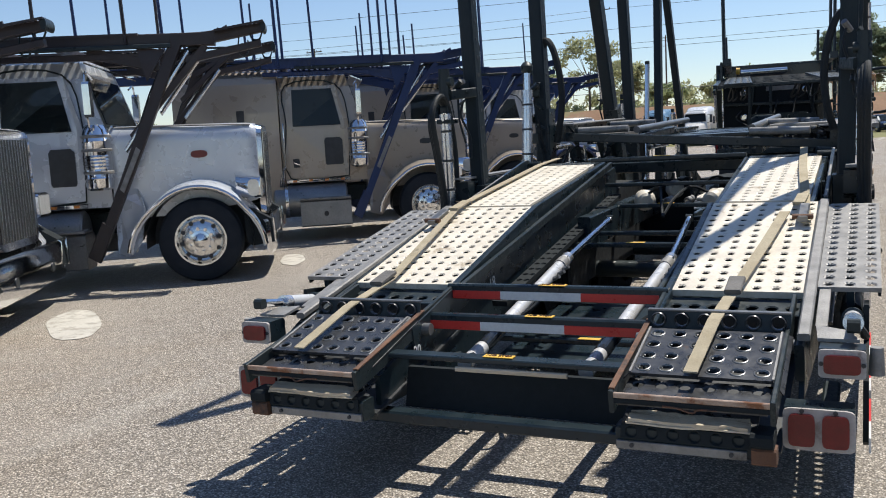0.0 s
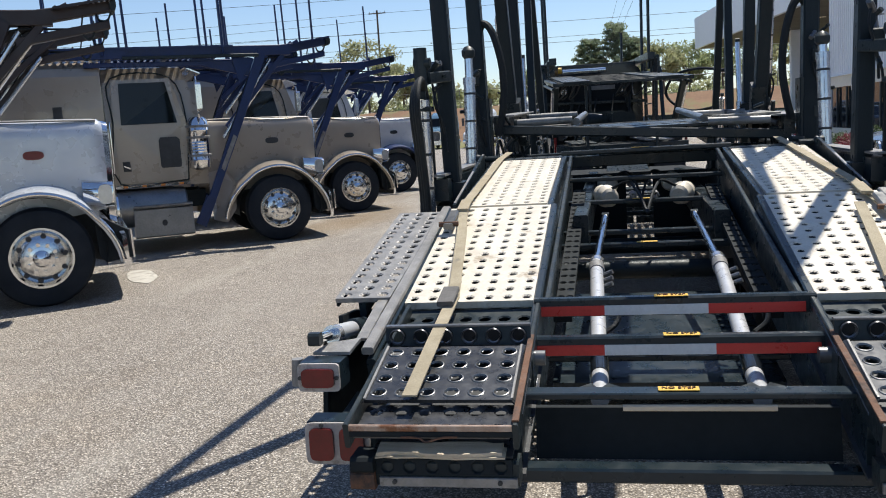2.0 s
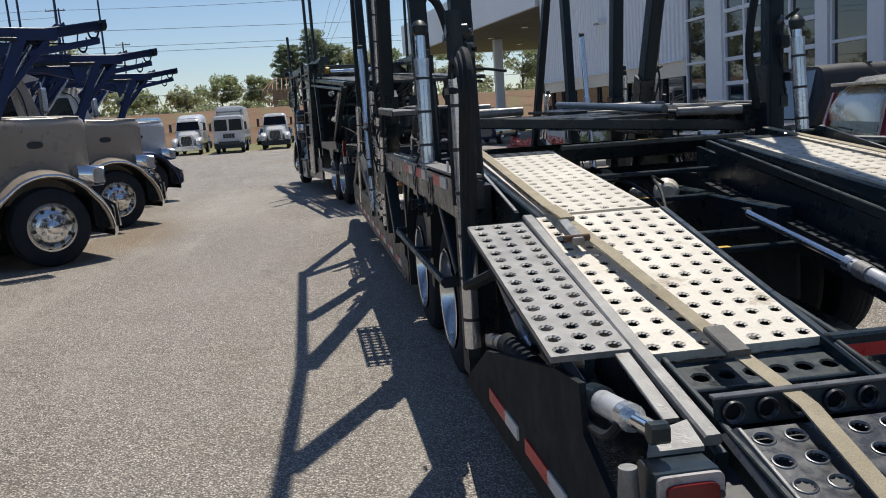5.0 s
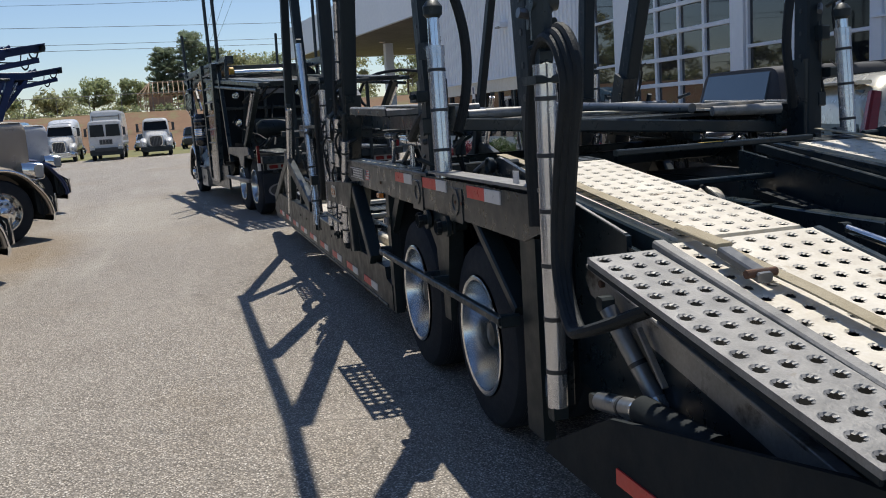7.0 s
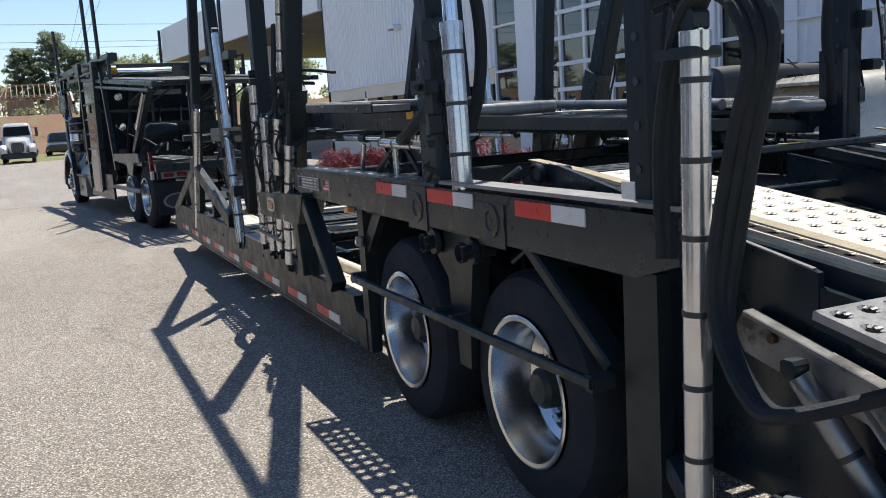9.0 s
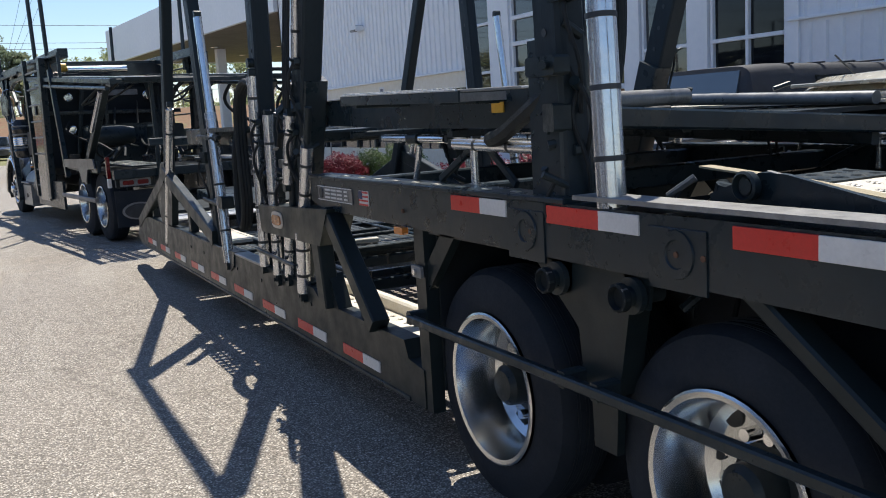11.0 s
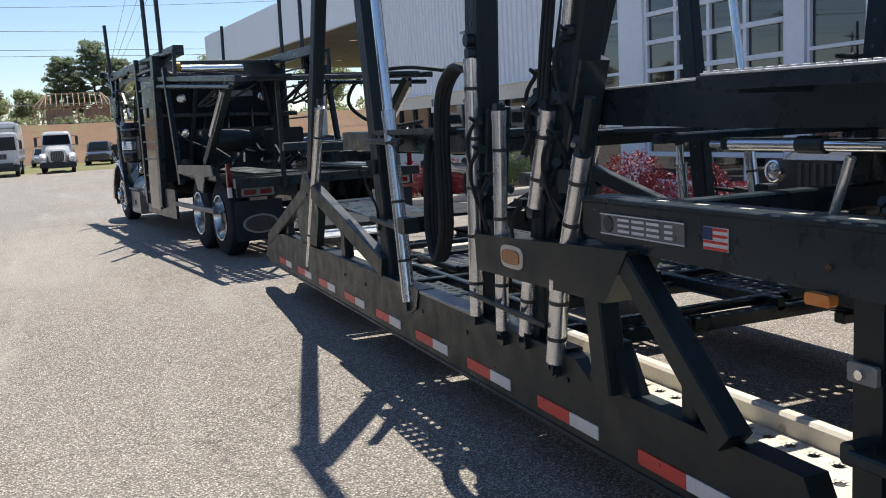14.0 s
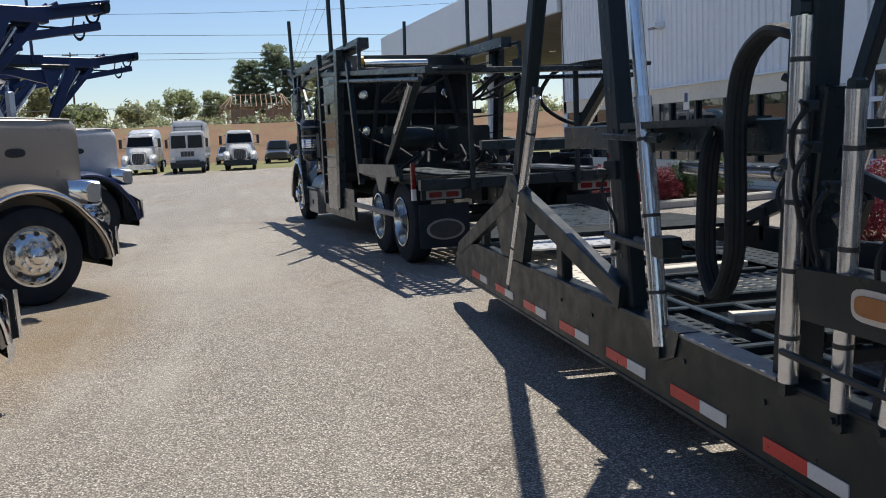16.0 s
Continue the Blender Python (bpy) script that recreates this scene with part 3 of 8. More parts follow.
def building():
    b = root("service_building", (WX, 28, 0), label="long white metal-panelled truck service building with glazed bays", category="building", kind="structure")

    def wall(y0, y1, z0, z1, name="wall", mat="panel"):
        part(name, Mesh().slab([(WX, y0, z0), (WX, y1, z0), (WX, y1, z1), (WX, y0, z1)], (0.35, 0, 0)), mat, b)

    def ribs(y0, y1, z0, z1):
        m = Mesh()
        y = y0 + 0.1
        while y < y1 - 0.05:
            m.slab([(WX, y - 0.045, z0), (WX - 0.04, y - 0.022, z0), (WX - 0.04, y + 0.022, z0), (WX, y + 0.045, z0)], (0, 0, z1 - z0))
            y += 0.305
        tagged(part("panel_ribs", m, "panel", b), kind="stuff")
    wall(26.3, 41.9, 2.68, 8.6)
    ribs(26.3, 41.9, 2.68, 8.6)
    wall(2.0, 15.5, 2.7, 8.6)
    ribs(2.0, 15.5, 2.7, 8.6)
    wall(2.0, 15.5, 0, 2.7, "lower_wall", "panel")
    ribs(8.0, 15.5, 0.2, 2.62)
    wall(26.3, 41.9, 2.22, 2.68, "beige_band", "beige")
    wall(26.3, 41.9, 0.0, 0.55, "base_wall", "beige")
    wall(15.5, 26.3, 5.0, 8.6, "wall_over_bays")
    part("flashing", Mesh().bar((WX - 0.04, 26.3, 2.68), (WX - 0.04, 41.9, 2.68), 0.1, 0.05), "panel", b)
    part("flashing", Mesh().bar((WX - 0.04, 2.0, 2.7), (WX - 0.04, 15.5, 2.7), 0.1, 0.05), "panel", b)
    # end wall and roof
    part("end_wall", Mesh().slab([(WX, 41.9, 0), (30, 41.9, 0), (30, 41.9, 8.6), (WX, 41.9, 8.6)], (0, -0.3, 0)), "panel", b)
    part("end_wall", Mesh().slab([(WX, 2.0, 0), (30, 2.0, 0), (30, 2.0, 8.6), (WX, 2.0, 8.6)], (0, -0.3, 0)), "panel", b)
    part("rear_wall", Mesh().slab([(30, 2, 0), (30, 41.9, 0), (30, 41.9, 8.6), (30, 2, 8.6)], (0.3, 0, 0)), "panel", b)
    part("roof", Mesh().slab([(WX - 0.1, 1.6, 8.6), (30.4, 1.6, 8.6), (30.4, 42, 8.6), (WX - 0.1, 42, 8.6)], (0, 0, 0.3)), "panel", b)
    # added dark sheet behind the panes, standing for the unlit rooms
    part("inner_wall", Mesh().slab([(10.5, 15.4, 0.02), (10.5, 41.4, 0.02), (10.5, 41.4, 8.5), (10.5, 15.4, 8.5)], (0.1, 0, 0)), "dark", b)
    # low strip windows
    y = 26.4
    while y < 41.5:
        w = part("window", Mesh().bar((WX - 0.01, y, 0.58), (WX - 0.01, y, 2.2), 0.07, 0.12, (0, 1, 0)), "wornblack", b)
        part("pane", Mesh().slab([(WX + 0.05, y, 0.55), (WX + 0.05, y + 1.5, 0.55), (WX + 0.05, y + 1.5, 2.22), (WX + 0.05, y, 2.22)], (0.02, 0, 0)), "bldglass", w)
        y += 1.55
    # white columns between bays
    for y0, y1 in ((23.95, 24.9), (19.15, 19.6), (17.3, 17.8), (15.3, 15.55)):
        part("bay_column", Mesh().slab([(WX - 0.05, y0, 0), (WX - 0.05, y1, 0), (WX - 0.05, y1, 8.6), (WX - 0.05, y0, 8.6)], (0.35, 0, 0)), "panel", b)

    def glazing(y0, y1, z0, z1, ny, nz, x, frame, name, fw=0.09, glass="bldglass"):
        w = part(name, Mesh().bar((x, y0, z0), (x, y0, z1), 0.1, fw, (0, 1, 0)).bar((x, y1, z0), (x, y1, z1), 0.1, fw, (0, 1, 0)), frame, b)
        for k in range(1, ny):
            y = y0 + (y1 - y0) * k / ny
            part("mullion", Mesh().bar((x, y, z0), (x, y, z1), 0.1, fw, (0, 1, 0)), frame, w)
        for k in range(nz + 1):
            z = z0 + (z1 - z0) * k / nz
            part("rail", Mesh().bar((x - 0.005, y0 + fw / 2, z), (x - 0.005, y1 - fw / 2, z), 0.1, fw), frame, w)
        for i in range(ny):
            for k in range(nz):
                a, c = y0 + (y1 - y0) * i / ny, y0 + (y1 - y0) * (i + 1) / ny
                d, e = z0 + (z1 - z0) * k / nz, z0 + (z1 - z0) * (k + 1) / nz
                part("pane", Mesh().slab([(x + 0.02, a, d), (x + 0.02, c, d), (x + 0.02, c, e), (x + 0.02, a, e)], (0.012, 0, 0)), glass, w)
    glazing(24.95, 26.25, 0.1, 4.95, 1, 4, WX + 0.05, "panel", "window", 0.07)
    glazing(19.65, 23.9, 0.05, 4.95, 4, 8, WX + 0.05, "panel", "bay_door", 0.1)
    glazing(17.85, 19.1, 0.1, 4.95, 1, 4, WX + 0.05, "panel", "window", 0.07)
    glazing(15.6, 17.25, 0.1, 4.95, 2, 2, WX + 0.05, "panel", "window", 0.07, "bayglass")
    lamp = part("wall_lamp", Mesh().box((WX - 0.16, 33.16, 4.5), (0.3, 0.42, 0.2), 0.04), "panel", b, "small white wall light")
    part("visor", Mesh().box((WX - 0.3, 33.16, 4.42), (0.12, 0.36, 0.06), 0.02), "galv", lamp)
    # entrance canopy beyond the corner
    c = root("entrance_canopy", (9, 56, 0), label="wide white entrance canopy with brown soffit and recessed lights", category="canopy", kind="structure")
    near, far = Vector((WX, 41.9, 0)), Vector((4.7, 70, 0))
    far2, near2 = Vector((24, 72, 0)), Vector((24, 41.9, 0))
    for p, q in ((near, far), (far, far2), (near2, near)):
        part("fascia", Mesh().slab([p + Vector((0, 0, 6.15)), q + Vector((0, 0, 6.15)), q + Vector((0, 0, 8.35)), p + Vector((0, 0, 8.35))], (q - p).normalized().cross(Vector((0, 0, 1))) * -0.2), "panel", c)
    part("soffit", Mesh().slab([p + Vector((0, 0, 6.2)) for p in (near, far, far2, near2)], (0, 0, 0.1)), "soffit", c)
    part("roof", Mesh().slab([p + Vector((0, 0, 8.36)) for p in (near, far, far2, near2)], (0, 0, 0.1)), "panel", c)
    for i in range(4):
        for k in range(3):
            q = near + (far - near) * (0.15 + 0.22 * i) + Vector((3 + 4 * k, 0, 6.17))
            part("recessed_light", Mesh().tube(q, q + Vector((0, 0, 0.03)), 0.22, 14), "lens", c)
    for x, y in ((8.85, 44.5), (9.6, 60), (18, 66)):
        part("column", Mesh().bar((x, y, 0), (x, y, 6.2), 0.55, 0.55, (0, 1, 0), 0.03), "panel", c)


building()


def parking_sign(x, y, h):
    s = root("parking_sign", (x, y, 0), label="small white accessible parking sign on a post", category="sign", group="parking signs")
    part("post", Mesh().tube((x, y, 0), (x, y, h), 0.03, 8), "galv", s)
    p = part("sign_panel", Mesh().slab([(x - 0.04, y - 0.16, h - 0.5), (x - 0.04, y + 0.16, h - 0.5), (x - 0.04, y + 0.16, h), (x - 0.04, y - 0.16, h)], (0.012, 0, 0)), "truckwhite", s)
    part("symbol", Mesh().slab([(x - 0.044, y - 0.09, h - 0.3), (x - 0.044, y + 0.09, h - 0.3), (x - 0.044, y + 0.09, h - 0.06), (x - 0.044, y - 0.09, h - 0.06)], (0.003, 0, 0)), "blue", p)


parking_sign(6.9, 35.0, 2.5)
parking_sign(6.9, 30.2, 2.45)

# planting bed with kerb
k, soil = Mesh(), Mesh()
for bed in ([(1.2, 14.1), (1.2, 16.9), (1.6, 18.1), (5.6, 18.1), (5.6, 14.1)], [(1.3, 23.3), (1.5, 25.6), (6.2, 26.2), (6.2, 24.4), (3.6, 23.6)]):
    for i, p in enumerate(bed):
        q = bed[(i + 1) % len(bed)]
        k.bar((p[0], p[1], 0.07), (q[0], q[1], 0.07), 0.16, 0.17, ch=0.03)
    soil.slab([(x, y, -0.02) for x, y in bed], (0, 0, 0.12))
structure("kerb", k, "concrete", "pale concrete kerb round the planting beds")
structure("planting_bed", soil, "mulch", "brown mulch planting beds")


def leaf_clump(c, r, squash, count, size, seed, lo=0.55):
    """Many small leaf blades scattered through an uneven shell."""
    rnd = random.Random(seed)
    m = Mesh()
    for _ in range(count):
        d = Vector((rnd.gauss(0, 1), rnd.gauss(0, 1), rnd.gauss(0, 1))).normalized()
        k = r * (lo + (1 - lo) * rnd.random() ** 0.5) * (0.82 + 0.5 * noise.noise(d * 1.7 + Vector((seed, 0, 0))))
        p = Vector(c) + Vector((d.x * k, d.y * k, max(d.z, -0.6) * k * squash))
        a = Vector((rnd.gauss(0, 1), rnd.gauss(0, 1), rnd.gauss(0, 1))).normalized()
        b = a.cross(d if abs(a.dot(d)) < 0.95 else Vector((0, 0, 1))).normalized()
        s = size * (0.6 + 0.8 * rnd.random())
        m.add([p - a * s, p - b * s * 0.5, p + a * s, p + b * s * 0.5 + d * s * 0.2], [(0, 1, 2, 3)])
    return m


def shrub(x, y, r, mat, label, seed):
    s = root("shrub", (x, y, 0.1), label=label, category="shrub", group="shrubs in the planting bed")
    st = Mesh()
    for k in range(5):
        a = k * 1.26
        st.tube((x, y, 0.08), (x + math.cos(a) * r * 0.5, y + math.sin(a) * r * 0.5, 0.1 + r * 0.7), 0.02, 6, 0.008)
    part("stem", st, "bark", s)
    part("foliage", leaf_clump((x, y, 0.1 + r * 0.52), r, 0.8, 7000, 0.022, seed, 0.45), mat, s)


for i, (x, y, r, m) in enumerate(((2.5, 17.1, 0.76, "flower"), (1.9, 14.6, 0.66, "flower"), (2.2, 24.1, 0.62, "flower"), (2.95, 24.0, 0.6, "flower"),
                                  (3.4, 24.5, 0.45, "flower"), (4.05, 24.7, 0.6, "leaf"), (5.2, 25.3, 0.7, "leaf"))):
    shrub(x, y, r, m, "rounded azalea bush in crimson bloom" if m == "flower" else "rounded green clipped shrub", i + 3)


def tree(x, y, h, spread, mat, label, seed, clumps=16, leaves=210, lo=0.35, trunk=0.16, size=0.2):
    rnd = random.Random(seed)
    h, spread = h - 3.0, spread * 0.85
    z0 = ground_height(x, y)
    t = root("tree", (x, y, z0), label=label, category="tree", group="trees behind the bank")
    m = Mesh()
    m.tube((x, y, z0 - 0.2), (x + rnd.uniform(-0.3, 0.3), y, z0 + h * 0.55), trunk, 8, trunk * 0.55)
    leaf = Mesh()
    for k in range(clumps):
        a = rnd.uniform(0, 6.28)
        hh = z0 + h * (lo + (0.95 - lo) * (k + 0.5) / clumps)
        w = spread * (0.35 + 0.65 * math.sin(3.0 * min(0.98, (k + 1.2) / (clumps + 1)))) * rnd.uniform(0.3, 1.0)
        q = (x + math.cos(a) * w, y + math.sin(a) * w, hh)
        m.tube((x, y, z0 + h * lo * 0.8 + 0.25 * (hh - z0 - h * lo)), q, trunk * 0.35, 5, trunk * 0.08)
        c = leaf_clump(q, spread * rnd.uniform(0.3, 0.5), 0.75, leaves, size, seed * 31 + k, 0.2)
        leaf.add(c.v, c.f)
    part("trunk", m, "bark", t)
    part("crown", leaf, mat, t)


def pine(x, y, h, spread, seed):
    rnd = random.Random(seed)
    z0 = ground_height(x, y)
    t = root("tree", (x, y, z0), label="tall dark green pine with uneven open crown", category="tree", group="trees behind the bank")
    m = Mesh().tube((x, y, z0 - 0.2), (x, y, z0 + h * 0.96), 0.22, 8, 0.04)
    leaf = Mesh()
    for k in range(44):
        f = 0.2 + 0.78 * k / 44
        a = k * 2.4 + rnd.uniform(-0.4, 0.4)
        w = spread * (1.08 - f) ** 0.7 * rnd.uniform(0.6, 1.1)
        q = Vector((x + math.cos(a) * w, y + math.sin(a) * w, z0 + h * f + 0.25 * w))
        m.tube((x, y, z0 + h * f), q, 0.06, 5, 0.02)
        for s in (0.55, 1.0):
            c = leaf_clump(Vector((x, y, z0 + h * f)).lerp(q, s), spread * 0.25 * rnd.uniform(0.7, 1.2), 0.5, 150, 0.17, seed * 77 + k * 3 + int(s * 2), 0.1)
            leaf.add(c.v, c.f)
    part("trunk", m, "bark", t)
    part("crown", leaf, "pine", t)


SPRING = "spring tree with sparse yellow-green young leaves"
GREEN = "leafy fresh green tree beyond the bank"
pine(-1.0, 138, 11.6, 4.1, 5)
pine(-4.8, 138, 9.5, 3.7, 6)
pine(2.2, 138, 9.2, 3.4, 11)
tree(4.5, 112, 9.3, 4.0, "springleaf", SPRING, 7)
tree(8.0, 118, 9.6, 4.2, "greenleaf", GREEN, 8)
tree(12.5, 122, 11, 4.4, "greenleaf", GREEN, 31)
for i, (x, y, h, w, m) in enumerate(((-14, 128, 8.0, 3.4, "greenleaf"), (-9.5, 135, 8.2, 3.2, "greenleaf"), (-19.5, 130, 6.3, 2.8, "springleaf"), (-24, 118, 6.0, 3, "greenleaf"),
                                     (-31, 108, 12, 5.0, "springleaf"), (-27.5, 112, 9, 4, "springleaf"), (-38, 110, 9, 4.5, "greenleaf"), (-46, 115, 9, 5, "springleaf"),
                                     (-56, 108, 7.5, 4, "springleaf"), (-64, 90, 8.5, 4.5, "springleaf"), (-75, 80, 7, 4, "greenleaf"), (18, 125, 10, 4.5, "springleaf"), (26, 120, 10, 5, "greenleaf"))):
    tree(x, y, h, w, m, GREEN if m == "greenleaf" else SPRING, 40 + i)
hedge = Mesh()
rnd = random.Random(9)
for k in range(70):
    x = -75 + k * 1.6 + rnd.uniform(-0.7, 0.7)
    c = leaf_clump((x, 104 + rnd.uniform(-2, 12), 4.0), rnd.uniform(0.6, 1.4), 0.9, 170, 0.16, 900 + k, 0.15)
    hedge.add(c.v, c.f)
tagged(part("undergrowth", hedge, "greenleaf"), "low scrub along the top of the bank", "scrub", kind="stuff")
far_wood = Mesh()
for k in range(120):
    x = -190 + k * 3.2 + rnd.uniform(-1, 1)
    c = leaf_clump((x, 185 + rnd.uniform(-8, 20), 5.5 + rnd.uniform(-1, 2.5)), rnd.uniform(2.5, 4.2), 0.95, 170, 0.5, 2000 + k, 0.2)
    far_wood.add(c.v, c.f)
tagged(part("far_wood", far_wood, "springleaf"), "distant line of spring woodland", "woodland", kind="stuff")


def fence():
    f = root("chain_link_fence", (-10, 98, 3.6), label="thin chain-link fence along the bank top", category="fence")
    for k in range(24):
        x = -48 + 3 * k
        part("post", Mesh().tube((x, 98, 3.4), (x, 98, 5.5), 0.035, 6), "mesh", f)
    part("rail", Mesh().tube((-48, 98, 5.45), (21, 98, 5.45), 0.03, 6), "mesh", f)
    part("rail", Mesh().tube((-48, 98, 3.75), (21, 98, 3.75), 0.02, 6), "mesh", f)


fence()
structure("dark_screen_wall", Mesh().slab([(-2.5, 87.6, 0), (16, 87.6, 0), (16, 87.6, 1.5), (-2.5, 87.6, 1.5)], (0, 0.15, 0)), "wornblack", "low dark screen wall at the foot of the bank")


def unfinished_house():
    h = root("unfinished_house", (-3.5, 128, 3.7), label="unfinished timber house frame on the rise", category="house")
    x0, x1, y0, y1, z = -8.4, 0.6, 125, 132, 3.7
    for k in range(12):
        x = x0 + (x1 - x0) * k / 11
        part("stud", Mesh().bar((x, y0, z), (x, y0, z + 2.65), 0.12, 0.12, (0, 1, 0)), "timber", h)
        part("stud", Mesh().bar((x, y1, z), (x, y1, z + 2.65), 0.12, 0.12, (0, 1, 0)), "timber", h)
    for zz in (1.3, 2.65):
        for yy in (y0, y1):
            part("plate", Mesh().bar((x0, yy, z + zz), (x1, yy, z + zz), 0.12, 0.12), "timber", h)
    part("sheathing", Mesh().box((-5.6, y0 + 0.2, z + 1.2), (3.0, 0.1, 2.2)), "roofsheet", h)
    part("sheathing", Mesh().box((-1.1, y1 - 0.2, z + 1.3), (3.2, 0.1, 2.4)), "roofsheet", h)
    part("ridge", Mesh().bar((x0 + 1.5, 128.5, z + 4.3), (x1 - 1.2, 128.5, z + 4.3), 0.1, 0.2), "timber", h)
    for k in range(15):
        x = x0 + (x1 - x0) * k / 14
        xr = min(max(x, x0 + 1.5), x1 - 1.2)
        for yy in (y0 - 0.4, y1 + 0.4):
            part("rafter", Mesh().bar((x, yy, z + 2.6), (xr, 128.5, z + 4.3), 0.08, 0.16), "timber", h)


unfinished_house()


def utility_pole(x, y, h, wires_to=None, arms=1):
    z0 = ground_height(x, y)
    p = root("utility_pole", (x, y, z0), label="weathered wooden utility pole with crossarm", category="utility pole", group="utility poles")
    part("pole", Mesh().tube((x, y, z0 - 0.3), (x, y, z0 + h), 0.16, 10, 0.11), "pole", p)
    for k in range(arms):
        a = part("crossarm", Mesh().bar((x - 1.1, y, z0 + h - 0.4 - 0.9 * k), (x + 1.1, y, z0 + h - 0.4 - 0.9 * k), 0.1, 0.12), "pole", p)
        for d in (-1, -0.4, 0.4, 1):
            part("insulator", Mesh().tube((x + d, y, z0 + h - 0.34 - 0.9 * k), (x + d, y, z0 + h - 0.16 - 0.9 * k), 0.05, 8, 0.03), "galv", a)


for x, y, h in ((-30.4, 112.5, 13.1), (-30.1, 150, 12.3), (-40, 80, 9.5), (-62, 95, 10.5), (-58, 80, 9), (-78, 92, 10)):
    utility_pole(x, y, h)


def wire(a, b, sag, r=0.02):
    a, b = Vector(a), Vector(b)
    pts = []
    for k in range(13):
        s = k / 12
        p = a.lerp(b, s)
        p.z -= sag * 4 * s * (1 - s)
        pts.append(p)
    thing("overhead_cable", Mesh().pipe(pts, r, 5), "wire", "thin black overhead power cable", "cable", "overhead cables")


for a, b, s in (((-120, 78, 16.5), (90, 92, 14.5), 1.5), ((-120, 82, 13.2), (90, 96, 11.5), 1.2), ((-120, 90, 12.2), (90, 100, 10.6), 1.2), ((-120, 90, 11.7), (90, 100, 10.2), 1.3),
                ((-90, 60, 12.0), (-30.4, 112.5, 16.4), 0.8), ((-90, 62, 10.8), (-30.4, 112.5, 15.6), 0.8), ((-90, 45, 9.5), (-30.4, 112.5, 14.0), 0.8), ((-30.4, 112.5, 16.4), (60, 93, 17.5), 1.5), ((2.5, 58, 17), (-2.2, 61, 5.2), 0.5), ((3.2, 58, 17), (-2.4, 61, 4.6), 0.9), ((1.2, 58, 17), (-2.1, 61, 5.8), 0.3)):
    wire(a, b, s, 0.009 if a[1] < 59 and a[0] > 0 else 0.02)
# ---- vehicles: shared pieces ----
plain_part = part


def wheel(parent, c, side, r=0.5, rim=0.305, w=0.28, dish=False, name="wheel", axis=None):
    """Tyre, rim, hub and nuts. side: -1 or 1 along the axle, the way the outer face looks."""
    ax = Vector(axis) if axis else Vector((0, side, 0))
    c = Vector(c)
    t = Mesh().lathe(c, ax, [(0.0, rim), (0.005, rim + 0.03), (0.0, r * 0.82), (-0.02, r * 0.95), (-0.055, r), (-w + 0.055, r), (-w + 0.02, r * 0.95), (-w, r * 0.8), (-w, rim)], 40)
    wh = part(name, t, "rubber", parent, "black rubber truck tyre")
    g = Mesh()
    for k in range(4):
        g.lathe(c + ax * (-0.075 - k * (w - 0.15) / 3), ax, [(0.006, r + 0.002), (0.006, r - 0.01), (-0.006, r - 0.01), (-0.006, r + 0.002)], 40)
    part("tread", g, "ink", wh)
    if dish:
        prof = [(0.012, rim), (0.016, rim - 0.008), (0.012, rim - 0.024), (-0.03, rim - 0.035), (-0.16, rim - 0.055), (-0.19, rim - 0.09), (-0.185, 0.1)]
        zc = -0.185
    else:
        prof = [(0.012, rim), (0.012, rim - 0.022), (-0.02, rim - 0.04), (-0.035, rim - 0.05), (-0.02, rim - 0.06), (0.02, rim - 0.13), (0.02, 0.08)]
        zc = 0.02
    rm = part("rim", Mesh().lathe(c, ax, prof, 40), "alloy", wh, "polished aluminium wheel rim")
    s = ax.orthogonal().normalized()
    u = ax.cross(s)
    hr = rim - 0.082 if not dish else rim - 0.085
    z = -0.012 if not dish else -0.188
    d2 = s * math.cos(0.31) + u * math.sin(0.31)
    hole = plain_part("hand_hole", Mesh().tube(c + s * hr + ax * (z - 0.01), c + s * hr + ax * (z + 0.018 if not dish else z + 0.006), 0.026 if not dish else 0.036, 14), "ink", rm)
    nut = plain_part("lug_nut", Mesh().tube(c + d2 * 0.143 + ax * zc, c + d2 * 0.143 + ax * (zc + 0.05), 0.021, 12, 0.019), "chrome", rm)
    o = c - OFFSET.get(rm.name, Vector())
    for k in range(1, 10):
        turn = Matrix.Translation(o) @ Matrix.Rotation(6.28318 * k / 10, 4, ax) @ Matrix.Translation(-o)
        for one in (hole, nut):
            more = new(one.name.split(".")[0], one.data)
            more.parent = rm
            more.matrix_basis = turn
    h = Mesh().lathe(c, ax, [(zc, 0.12), (zc + 0.03, 0.118), (zc + 0.035, 0.085), (zc + (0.12 if dish else 0.07), 0.08), (zc + (0.14 if dish else 0.085), 0.06), (zc + (0.145 if dish else 0.09), 0.001)], 24)
    part("hub", h, "wornblack" if dish else "chrome", rm)
    part("brake_drum", Mesh().lathe(c, ax, [(-w * 0.75, rim - 0.02), (-w * 0.76, 0.02)], 24), "wornblack", wh)
    return wh


def superring(x, yw, z0, z1, p=4.0, n=20, top=0.72):
    """A rounded-square section at x: half width yw, from z0 to z1, narrower at the top."""
    out = []
    zc, hz = (z0 + z1) / 2, (z1 - z0) / 2
    for k in range(n):
        a = 6.28318 * k / n
        cy, cz = math.cos(a), math.sin(a)
        y = math.copysign(abs(cy) ** (2 / p), cy) * yw
        z = math.copysign(abs(cz) ** (2 / p), cz) * hz
        f = 1 - (1 - top) * max(0.0, z / hz) ** 1.5 if z > 0 else 1
        out.append(Vector((x, y * f, zc + z)))
    return out


